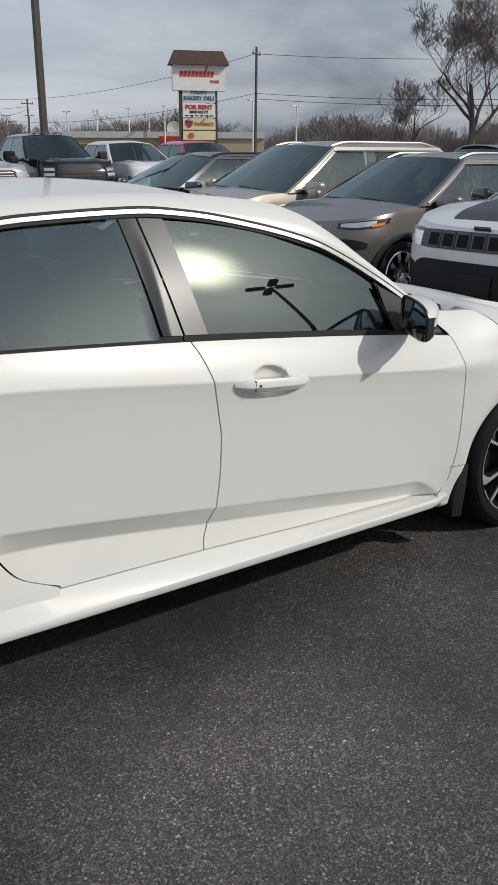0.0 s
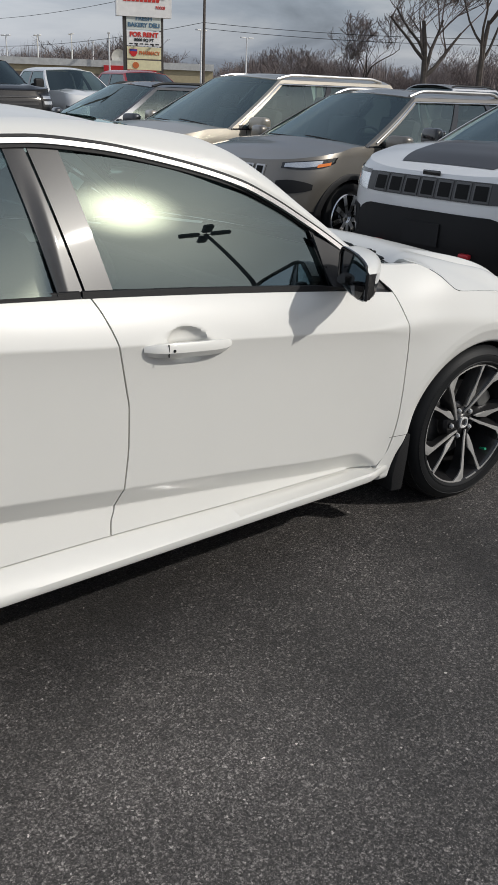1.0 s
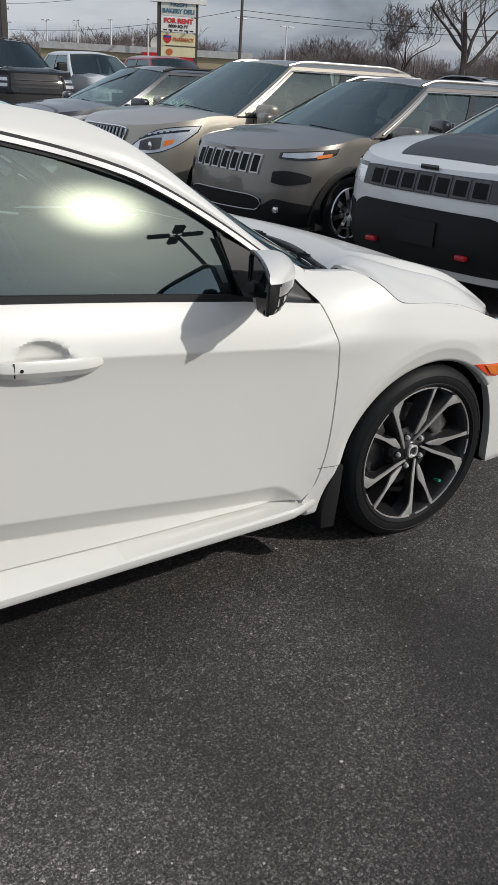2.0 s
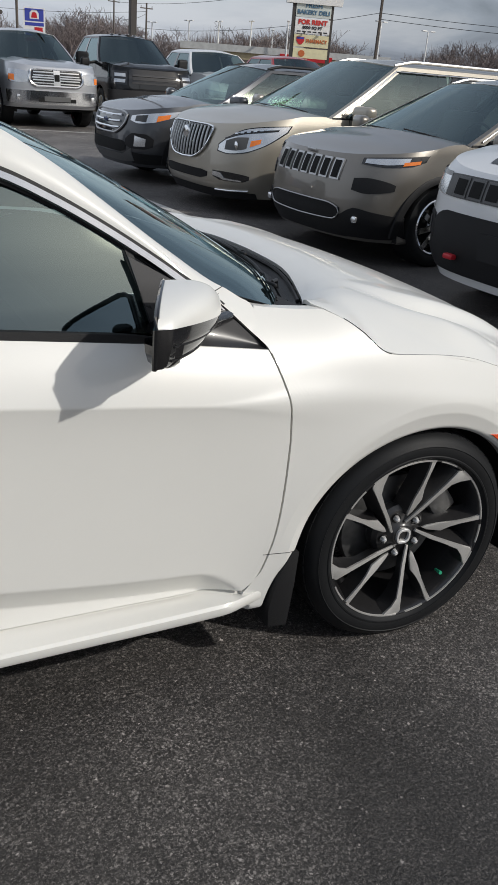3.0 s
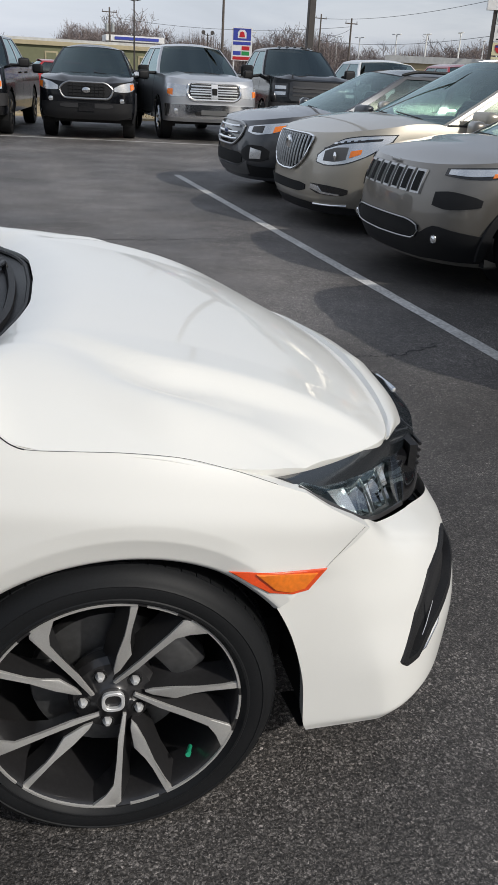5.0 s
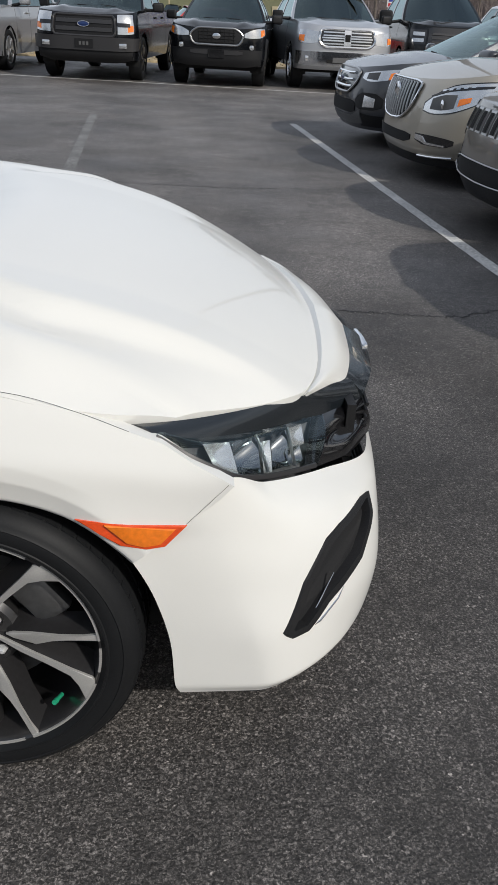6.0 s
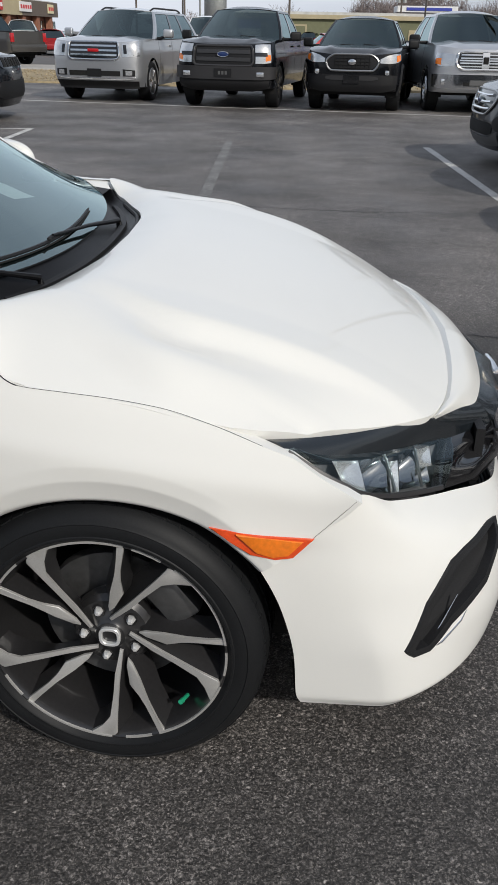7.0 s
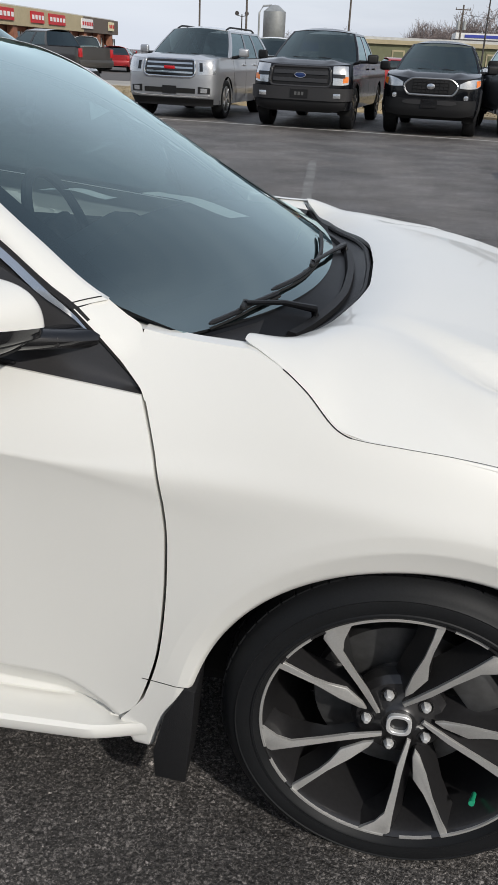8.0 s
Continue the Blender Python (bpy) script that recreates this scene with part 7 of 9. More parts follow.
def front_silver_suv(bd, root, p, hood, screen):
    g = patch(bd, "grille", BLACK_GLOSS, root, [(0.0, 0.86, 1.18), (0.50, 0.86, 1.18), (0.56, 0.90, 1.16)], 0.012, 0.03, "black grille with three chrome bars", whole=True)[0]
    for z in (0.93, 1.02, 1.11):
        patch(bd, "grille_bar", CHROME, g, [(0.0, z - 0.018, z + 0.018), (0.52, z - 0.018, z + 0.018)], 0.022, 0.01, "chrome grille bar", whole=True)
    tube_on(bd, "grille_frame", CHROME, g, [(0.0, 1.19), (0.50, 1.19), (0.57, 1.16), (0.57, 0.91), (0.50, 0.85), (0.0, 0.84)], 0.018, 0.016, "chrome grille frame")
    nose_box(bd, g, "badge", RED_BADGE, 0.0, 1.02, 0.24, 0.06, 0.02, 0.035, "red badge")
    patch(bd, "lower_intake", DARK_VOID, root, [(0.0, 0.52, 0.62), (0.58, 0.52, 0.62)], 0.008, 0.02, "black lower intake", whole=True)
    plate_bars(bd, root, 0.50, 0.32, 0.16)
    patch(bd, "chin_panel", BLACK_PLASTIC, root, [(0.0, 0.26, 0.42), (0.7, 0.26, 0.42), (1.0, 0.27, 0.42)], 0.006, 0.02, "black chin panel", whole=True)
    patch(bd, "bumper_trim", CHROME, root, [(0.0, 0.44, 0.475), (0.62, 0.44, 0.475), (0.92, 0.46, 0.50)], 0.010, 0.01, "bright bumper trim", whole=True)
    for side in (1, -1):
        lamp = patch(bd, "headlamp", LAMP_SILVER, root, [(0.64, 0.90, 1.17), (0.82, 0.90, 1.18), (1.02, 0.92, 1.19)], 0.008, 0.02, "tall clear headlamp", sides=(side,))[0]
        patch(bd, "lamp_bowl", BLACK_GLOSS, lamp, [(0.67, 0.96, 1.13), (0.74, 0.96, 1.13)], 0.012, 0.0, "", sides=(side,))
        fr = patch(bd, "fog_recess", BLACK_PLASTIC, root, [(0.64, 0.52, 0.66), (0.90, 0.52, 0.64)], 0.010, 0.02, "fog lamp recess", sides=(side,))[0]
        patch(bd, "fog_lamp", LAMP_SILVER, fr, [(0.70, 0.54, 0.63), (0.84, 0.54, 0.63)], 0.015, 0.0, "fog lamp", sides=(side,))


def front_black_pickup(bd, root, p, hood, screen):
    g = patch(bd, "grille", BLACK_PLASTIC, root, [(0.0, 0.81, 1.17), (0.56, 0.81, 1.17), (0.60, 0.84, 1.15)], 0.014, 0.03, "black grille with broad bars", whole=True)[0]
    for z in (0.93, 1.07):
        patch(bd, "grille_bar", BLACK_SATIN, g, [(0.0, z - 0.035, z + 0.035), (0.55, z - 0.035, z + 0.035)], 0.030, 0.02, "black grille bar", whole=True)
    tube_on(bd, "grille_frame", BLACK_SATIN, g, [(0.0, 1.17), (0.57, 1.17), (0.61, 1.12), (0.61, 0.86), (0.55, 0.815), (0.0, 0.81)], 0.026, 0.018, "black grille frame")
    bm = bmesh.new()
    q = bd.pt(0.01, 1.02, 0.045)
    add_lathe(bm, [(0.0, 0.010), (0.09, 0.008), (0.12, 0.0)], "X", (q.x, 0, 1.02), 24)
    for v in bm.verts:
        v.co.z = 1.02 + (v.co.z - 1.02) * 0.42
    b = part("badge", bm, BLUE_BADGE, g, "oval blue badge with a bright rim")
    bm = bmesh.new()
    add_tube(bm, [(q.x + 0.008, 0.112 * math.cos(a), 1.02 + 0.047 * math.sin(a)) for a in np.linspace(0, 2 * math.pi, 25)], 0.006, 6, False)
    part("badge_rim", bm, CHROME, b)
    patch(bd, "bumper", BLACK_SATIN, root, [(0.0, 0.56, 0.80), (0.7, 0.56, 0.80), (1.10, 0.58, 0.80)], 0.04, 0.05, "broad black steel bumper", whole=True)
    patch(bd, "bumper_valance", BLACK_PLASTIC, root, [(0.0, 0.34, 0.56), (0.6, 0.34, 0.56), (0.95, 0.40, 0.56)], 0.010, 0.03, "black bumper valance", whole=True)
    plate_bars(bd, root, 0.60, 0.36, 0.16, BLACK_PLASTIC, 0.055, GREY_PLASTIC)
    for side in (1, -1):
        lamp = patch(bd, "headlamp", LAMP_SILVER, root, [(0.66, 0.86, 1.20), (0.82, 0.86, 1.21), (0.98, 0.88, 1.21)], 0.010, 0.02, "tall clear headlamp", sides=(side,))[0]
        patch(bd, "indicator", AMBER, lamp, [(0.86, 0.90, 1.02), (0.97, 0.92, 1.02)], 0.014, 0.0, "amber indicator", sides=(side,))
        patch(bd, "lamp_divider", BLACK_GLOSS, lamp, [(0.66, 0.99, 1.06), (0.90, 0.99, 1.06)], 0.016, 0.0, "", sides=(side,))
        nose_box(bd, root, "fog_lamp", LAMP_SILVER, side * 0.76, 0.66, 0.15, 0.09, 0.03, 0.045, "fog lamp in the bumper", 0.01)


def front_black_offroad(bd, root, p, hood, screen):
    g = patch(bd, "grille", BLACK_PLASTIC, root, [(0.0, 0.78, 1.06), (0.34, 0.78, 1.06), (0.50, 0.90, 0.96)], 0.014, 0.03, "black honeycomb grille in a silver frame", whole=True)[0]
    tube_on(bd, "grille_frame", SATIN_METAL, g, [(0.0, 1.07), (0.33, 1.07), (0.44, 1.03), (0.52, 0.93), (0.47, 0.82), (0.40, 0.775), (0.0, 0.77)], 0.020, 0.016, "silver grille frame")
    for j in range(4):
        tube_on(bd, "grille_bar", DARK_VOID, g, [(0.0, 0.82 + 0.06 * j), (0.36, 0.82 + 0.06 * j)], 0.008, 0.020)
    for y in np.linspace(-0.34, 0.34, 9):
        tube_on(bd, "grille_bar", DARK_VOID, g, [(abs(y), 0.80), (abs(y), 1.04)], 0.007, 0.020, "", sides=(1,) if y >= 0 else (-1,))
    bm = bmesh.new()
    q = bd.pt(0.01, 0.93, 0.035)
    add_lathe(bm, [(0.0, 0.010), (0.06, 0.008), (0.08, 0.0)], "X", (q.x, 0, 0.93), 20)
    for v in bm.verts:
        v.co.z = 0.93 + (v.co.z - 0.93) * 0.66
    part("badge", bm, CHROME, g, "oval silver badge")
    patch(bd, "bumper_valance", BLACK_PLASTIC, root, [(0.0, 0.38, 0.70), (0.6, 0.38, 0.70), (0.95, 0.44, 0.70)], 0.010, 0.03, "black lower bumper", whole=True)
    patch(bd, "skid_panel", BLACK_SATIN, root, [(0.0, 0.60, 0.68), (0.40, 0.60, 0.68), (0.52, 0.62, 0.66)], 0.020, 0.02, "grey skid panel", whole=True)
    plate_bars(bd, root, 0.54, 0.32, 0.15, BLACK_GLOSS, 0.03)
    for side in (1, -1):
        lamp = patch(bd, "headlamp", LAMP_SILVER, root, [(0.55, 0.92, 0.99), (0.72, 0.91, 1.06), (0.92, 0.93, 1.09), (1.06, 0.98, 1.09)], 0.008, 0.02, "clear headlamp", sides=(side,))[0]
        patch(bd, "indicator", AMBER, lamp, [(0.90, 0.94, 1.06), (1.02, 0.98, 1.07)], 0.013, 0.0, "amber indicator", sides=(side,))
        nose_box(bd, root, "fog_lamp", LAMP_SILVER, side * 0.70, 0.75, 0.09, 0.09, 0.03, 0.012, "round fog lamp", 0.03)


def front_silver_pickup(bd, root, p, hood, screen):
    g = patch(bd, "grille", BLACK_GLOSS, root, [(0.0, 0.84, 1.15), (0.46, 0.84, 1.15), (0.56, 0.90, 1.12)], 0.014, 0.03, "chrome cross grille", whole=True)[0]
    for z in (0.89, 0.95, 1.04, 1.10):
        patch(bd, "grille_bar", CHROME, g, [(0.0, z - 0.012, z + 0.012), (0.50, z - 0.012, z + 0.012)], 0.022, 0.01, "chrome grille bar", whole=True)
    patch(bd, "grille_cross", CHROME, g, [(0.0, 0.85, 1.14), (0.07, 0.85, 1.14)], 0.030, 0.02, "chrome grille upright", whole=True)
    patch(bd, "grille_cross", CHROME, g, [(0.0, 0.985, 1.01), (0.52, 0.985, 1.01)], 0.026, 0.02, "chrome grille crossbar", whole=True)
    tube_on(bd, "grille_frame", CHROME, g, [(0.0, 1.16), (0.45, 1.16), (0.56, 1.12), (0.57, 0.95), (0.50, 0.86), (0.40, 0.83), (0.0, 0.83)], 0.026, 0.016, "broad chrome grille frame")
    nose_box(bd, g, "badge", DARK_VOID, 0.0, 1.0, 0.10, 0.13, 0.02, 0.045, "dark badge")
    patch(bd, "bumper", CHROME, root, [(0.0, 0.48, 0.74), (0.7, 0.48, 0.74), (1.05, 0.50, 0.74)], 0.04, 0.05, "broad chrome bumper", whole=True)
    patch(bd, "lower_intake", DARK_VOID, root, [(0.0, 0.53, 0.60), (0.40, 0.53, 0.60)], 0.046, 0.0, "dark bumper opening", whole=True)
    patch(bd, "plate_panel", GREY_PLASTIC, root, [(0.0, 0.545, 0.64), (0.28, 0.545, 0.64)], 0.05, 0.01, "grey plate panel", whole=True)
    for side in (1, -1):
        lamp = patch(bd, "headlamp", LAMP_SILVER, root, [(0.60, 0.90, 1.10), (0.78, 0.88, 1.12), (1.02, 0.90, 1.13)], 0.008, 0.02, "clear headlamp", sides=(side,))[0]
        patch(bd, "indicator", AMBER, lamp, [(0.88, 0.91, 1.03), (1.0, 0.93, 1.03)], 0.013, 0.0, "amber indicator", sides=(side,))
        nose_box(bd, root, "fog_lamp", LAMP_SILVER, side * 0.78, 0.60, 0.13, 0.11, 0.03, 0.03, "fog lamp in the bumper", 0.015)
        bm = bmesh.new()
        add_tube(bm, [(-0.55, side * (p["w"] / 2 + 0.02), 0.46), (-3.0, side * (p["w"] / 2 + 0.02), 0.46)], 0.045, 10)
        part("running_board", bm, CHROME, root, "chrome running board")


def front_black_heavy(bd, root, p, hood, screen):
    g = patch(bd, "grille", BLACK_GLOSS, root, [(0.0, 0.88, 1.28), (0.56, 0.88, 1.28), (0.62, 0.94, 1.25)], 0.014, 0.03, "tall black grille", whole=True)[0]
    for z in (1.0, 1.08, 1.16):
        patch(bd, "grille_bar", BLACK_SATIN, g, [(0.0, z - 0.02, z + 0.02), (0.54, z - 0.02, z + 0.02)], 0.024, 0.01, "black grille bar", whole=True)
    patch(bd, "bumper", BLACK_SATIN, root, [(0.0, 0.52, 0.84), (0.7, 0.52, 0.84), (1.10, 0.55, 0.84)], 0.04, 0.05, "broad black bumper", whole=True)
    for side in (1, -1):
        lamp = patch(bd, "headlamp", BLACK_GLOSS, root, [(0.66, 0.95, 1.23), (0.85, 0.95, 1.23), (1.02, 0.97, 1.23)], 0.008, 0.02, "dark headlamp", sides=(side,))[0]
        for z in (1.03, 1.15):
            patch(bd, "lamp_lens", LAMP_SILVER, lamp, [(0.70, z - 0.035, z + 0.035), (0.95, z - 0.035, z + 0.035)], 0.013, 0.0, "lamp lens", sides=(side,))
    for y in (-0.5, -0.25, 0.0, 0.25, 0.5):
        bm = bmesh.new()
        e = screen(y / 0.9, 1.0)
        add_box(bm, (0.10, 0.07, 0.03), e + Vector((-0.12, 0, 0.045)), 0.012)
        part("roof_marker", bm, BLACK_GLOSS, root, "small roof marker lamp")


def front_plain(bd, root, p, hood, screen):
    patch(bd, "grille", BLACK_PLASTIC, root, [(0.0, 0.72, 0.96), (0.50, 0.74, 0.95)], 0.010, 0.02, "dark grille", whole=True)
    patch(bd, "lower_intake", BLACK_PLASTIC, root, [(0.0, 0.34, 0.50), (0.7, 0.34, 0.50)], 0.008, 0.02, "dark lower intake", whole=True)
    patch(bd, "headlamp", LAMP_SILVER, root, [(0.58, 0.80, 0.93), (0.80, 0.80, 0.95), (1.10, 0.86, 0.98)], 0.008, 0.02, "clear headlamp")


def front_black_suv(bd, root, p, hood, screen):
    g = patch(bd, "grille", BLACK_GLOSS, root, [(0.0, 0.80, 1.0), (0.52, 0.80, 1.0), (0.60, 0.84, 0.98)], 0.012, 0.02, "black slotted grille", whole=True)[0]
    for k in range(7):
        y = (k - 3) * 0.15
        patch(bd, "grille_slot", DARK_VOID, g, [(abs(y) - 0.055 if k != 3 else 0.0, 0.83, 0.97), (abs(y) + 0.055, 0.83, 0.97)], 0.018, 0.0, "", sides=(1,) if y >= 0 else (-1,), whole=(k == 3))
    patch(bd, "lower_intake", BLACK_PLASTIC, root, [(0.0, 0.34, 0.62), (0.6, 0.34, 0.62), (0.80, 0.40, 0.56)], 0.008, 0.02, "black lower intake", whole=True)
    for side in (1, -1):
        lamp = patch(bd, "headlamp", LAMP_SILVER, root, [(0.62, 0.84, 0.98), (0.85, 0.84, 0.99), (1.12, 0.88, 1.0)], 0.008, 0.02, "clear headlamp", sides=(side,))[0]
        patch(bd, "indicator", AMBER, lamp, [(0.98, 0.86, 0.95), (1.10, 0.885, 0.955)], 0.013, 0.0, "amber indicator", sides=(side,))
        patch(bd, "fog_lamp", LAMP_SILVER, root, [(0.74, 0.54, 0.60), (0.96, 0.55, 0.60)], 0.012, 0.01, "fog lamp", sides=(side,))


SUV_SIDE = [(0.2, 0.07), (0.45, 0.015), (0.75, 0.0), (1.0, 0.025), (1.15, 0.06)]
TRUCK_SIDE = [(0.3, 0.05), (0.6, 0.0), (0.95, 0.0), (1.15, 0.03), (1.35, 0.06)]
SUV = dict(w=1.86, L=4.62, fo=0.93, cr=0.62, n=2.7, wb=2.70, clear=0.22, R=0.36, rim=0.235, belt=1.08, cowl=-0.22, H=1.67, roof_w=1.22, roof_f=-1.20, roof_r=-2.95, rear_base=-3.48, roof_crown=0.09,
           side=SUV_SIDE, rake=[(0.2, 0.10), (0.45, 0.0), (0.70, 0.02), (0.95, 0.10), (1.05, 0.20)], hoodline=[(-0.22, 1.10), (0.2, 1.07), (0.6, 1.005), (0.85, 0.955), (0.93, 0.935)],
           windows=[(0.035, 0.40), (0.43, 0.70), (0.735, 0.95)], mirror=(-0.50, 1.02, 1.13), gaps=(-0.42, -1.42, -2.35), handles=(-1.25, -2.2), glass=CABIN_GLASS, rear_glass=DARK_GLASS, crown=0.05)
PICKUP = dict(w=2.02, L=5.85, fo=0.97, cr=0.42, n=3.6, wb=3.6, clear=0.40, R=0.41, rim=0.255, belt=1.27, cowl=-0.35, H=1.93, roof_w=1.34, roof_f=-1.22, roof_r=-2.55, rear_base=-2.85, roof_crown=0.09,
              side=TRUCK_SIDE, rake=[(0.3, 0.12), (0.5, 0.0), (0.8, 0.0), (1.1, 0.03), (1.25, 0.12)], hoodline=[(-0.35, 1.30), (0.2, 1.29), (0.7, 1.26), (0.90, 1.23), (0.97, 1.20)],
              windows=[(0.05, 0.52), (0.57, 0.95)], mirror=(-0.62, 1.20, 1.36), mirror_size=(0.12, 0.22, 0.18), mirror_mat=BLACK_PLASTIC, gaps=(-0.50, -1.65, -2.70), handles=(-1.5, -2.5), bed=True, crown=0.04, rib=0.025, arch=0.07, group="pickup trucks in the back row")

TAUPE = car_paint("taupe_metallic", (0.185, 0.170, 0.148))
GOLD = car_paint("champagne_metallic", (0.40, 0.365, 0.305))
DARK_GREY = car_paint("dark_grey_metallic", (0.060, 0.063, 0.070))
WHITE2 = material("white_vehicle_paint", (0.76, 0.76, 0.75), 0.3, coat=1.0, grain=0.01, grain_scale=500, blotch=0.02)
SILVER = car_paint("silver_metallic", (0.50, 0.51, 0.53), 0.7)
BLACK = material("black_vehicle_paint", (0.005, 0.0055, 0.007), 0.14, coat=0.25, spec=0.35, grain=0.05, grain_scale=700, blotch=0.05)
RED = car_paint("red_vehicle_paint", (0.36, 0.018, 0.022), 0.2)
BLUE = car_paint("blue_vehicle_paint", (0.02, 0.04, 0.16), 0.3)
BROWN = car_paint("brown_grey_paint", (0.085, 0.078, 0.070), 0.5)


def spec(base, **kw):
    d = dict(base)
    d.update(kw)
    return d


def at_ground(x, y, yaw):
    return pose(x, y, 0, 0, 0, yaw)


ROW = "vehicles in the facing row"
build_vehicle(spec(SUV, name="suv", label="taupe metallic SUV with seven slot grille and roof rails", cat="car", group=ROW, paint=TAUPE, front=front_taupe_suv, rails=0.045, window_chrome=True, flare=0.012, spokes=9, rim_mat=CHROME, squat=0.92, R=0.345, arch=0.085, w=1.77, fo=0.86, L=4.55), at_ground(3.42, 4.14, 183))
build_vehicle(spec(SUV, name="suv", label="large champagne gold SUV with chrome bar grille", cat="car", group=ROW, paint=GOLD, front=front_gold_suv, w=2.00, L=5.13, fo=1.02, wb=3.02, H=1.82, roof_w=1.34, belt=1.12, cowl=-0.20, roof_f=-1.28, roof_r=-3.4, rear_base=-3.85, R=0.365, rim=0.245,
                   hoodline=[(-0.20, 1.14), (0.2, 1.13), (0.6, 1.075), (0.88, 1.015), (1.02, 0.985)], rake=[(0.2, 0.10), (0.4, 0.0), (0.70, 0.02), (0.95, 0.08), (1.05, 0.16)], cr=0.72, n=2.5, mirror=(-0.55, 1.10, 1.20), gaps=(-0.45, -1.55, -2.6), handles=(-1.4, -2.4), rails=0.04, window_chrome=True, spokes=10, seats=(-1.2, -2.2), rim_mat=CHROME, squat=0.925, arch=0.09), at_ground(3.50, 6.55, 183))
build_vehicle(spec(SUV, name="suv", label="dark grey compact SUV with chrome bar grille", cat="car", group=ROW, paint=DARK_GREY, front=front_grey_suv, w=1.84, L=4.52, fo=0.92, wb=2.69, H=1.66, roof_w=1.22, belt=1.06, hoodline=[(-0.22, 1.09), (0.2, 1.06), (0.6, 1.01), (0.82, 0.96), (0.92, 0.93)], R=0.35, rim=0.24, rails=0.035, rail_mat=BLACK_PLASTIC, spokes=10, flare=0.010, squat=0.93, arch=0.085), at_ground(3.30, 8.95, 183))
build_vehicle(spec(SUV, name="suv", label="white SUV with black hood decal and black lower bumper", cat="car", group=ROW, paint=WHITE2, front=front_white_suv, w=1.84, L=4.40, fo=0.88, wb=2.64, H=1.60, roof_w=1.26, cr=0.50, n=3.2, hoodline=[(-0.22, 1.11), (0.2, 1.09), (0.6, 1.03), (0.80, 0.985), (0.88, 0.955)], rake=[(0.2, 0.10), (0.45, 0.0), (0.70, 0.01), (0.92, 0.05), (1.02, 0.13)], roof_mat=BLACK_SATIN, apillar_mat=BLACK_SATIN, mirror_mat=BLACK_GLOSS, flare=0.014, spokes=5), at_ground(3.42, 1.62, 183))

TRUCKS = "vehicles in the back row"
TY = -98
build_vehicle(spec(PICKUP, name="large_suv", label="silver full-size SUV with three-bar chrome grille", cat="car", group=TRUCKS, paint=SILVER, front=front_silver_suv, w=2.04, L=5.2, wb=2.95, H=1.89, clear=0.30, R=0.40, rim=0.27, bed=False, belt=1.22, cowl=-0.30, roof_w=1.36, roof_f=-1.15, roof_r=-3.7, rear_base=-4.05, hoodline=[(-0.30, 1.25), (0.2, 1.25), (0.7, 1.23), (0.90, 1.20), (0.97, 1.18)], windows=[(0.03, 0.36), (0.39, 0.64), (0.67, 0.95)], rails=0.05, rail_mat=BLACK_PLASTIC, mirror_mat=SILVER, rib=0.02, rear_plate=True, gaps=(-0.50, -1.5, -2.5), handles=(-1.35, -2.35)), at_ground(-4.22, 18.15, TY))
build_vehicle(spec(PICKUP, name="pickup_truck", label="black full-size pickup with black grille and bumper", cat="truck", group=TRUCKS, paint=BLACK, front=front_black_pickup, rim_mat=RIM_BLACK), at_ground(-1.32, 17.05, TY))
build_vehicle(spec(PICKUP, name="pickup_truck", label="black mid-size pickup with silver-framed honeycomb grille", cat="truck", group=TRUCKS, paint=BLACK, front=front_black_offroad, w=1.90, L=5.39, fo=0.93, wb=3.24, H=1.79, belt=1.16, cowl=-0.36, roof_w=1.24, R=0.385, rim=0.215, cr=0.50, n=3.0, hoodline=[(-0.36, 1.19), (0.2, 1.18), (0.65, 1.13), (0.85, 1.09), (0.93, 1.06)], flare=0.03, flare_mat=BLACK_PLASTIC, rim_mat=RIM_BLACK, mirror=(-0.62, 1.12, 1.26), mirror_size=(0.13, 0.22, 0.18)), at_ground(1.25, 16.95, TY))
build_vehicle(spec(PICKUP, name="pickup_truck", label="silver full-size pickup with chrome grille and bumper", cat="truck", group=TRUCKS, paint=SILVER, front=front_silver_pickup, rim_mat=CHROME, n=3.2, cr=0.5), at_ground(3.72, 17.25, -87))
build_vehicle(spec(PICKUP, name="pickup_truck", label="black heavy-duty pickup with towing mirrors", cat="truck", group=TRUCKS, paint=BLACK, front=front_black_heavy, H=2.02, belt=1.34, hoodline=[(-0.35, 1.38), (0.2, 1.38), (0.7, 1.36), (0.90, 1.33), (0.97, 1.30)], mirror=(-0.62, 1.26, 1.42), mirror_size=(0.14, 0.28, 0.30), L=6.0), at_ground(6.25, 17.9, -92))
build_vehicle(spec(PICKUP, name="pickup_truck", label="white pickup with crew cab", cat="truck", group=TRUCKS, paint=WHITE2, front=front_plain, H=1.86, belt=1.22), at_ground(8.65, 17.9, -92))
build_vehicle(spec(PICKUP, name="pickup_truck", label="dark red pickup with crew cab", cat="truck", group=TRUCKS, paint=RED, front=front_plain, H=1.88, belt=1.24), at_ground(11.1, 18.0, -92))
build_vehicle(spec(SUV, name="suv", label="black SUV with seven slot grille", cat="car", group="vehicles beside the aisle", paint=BLACK, front=front_black_suv, glass=DARK_GLASS, H=1.76, w=1.94, L=4.82, n=3.0), at_ground(-5.6, 12.95, 3))
build_vehicle(spec(SUV, name="suv", label="dark blue SUV parked far off", cat="car", group="vehicles in the far row", paint=DARK_GREY, front=front_plain, glass=DARK_GLASS), at_ground(15.2, 18.6, 185))
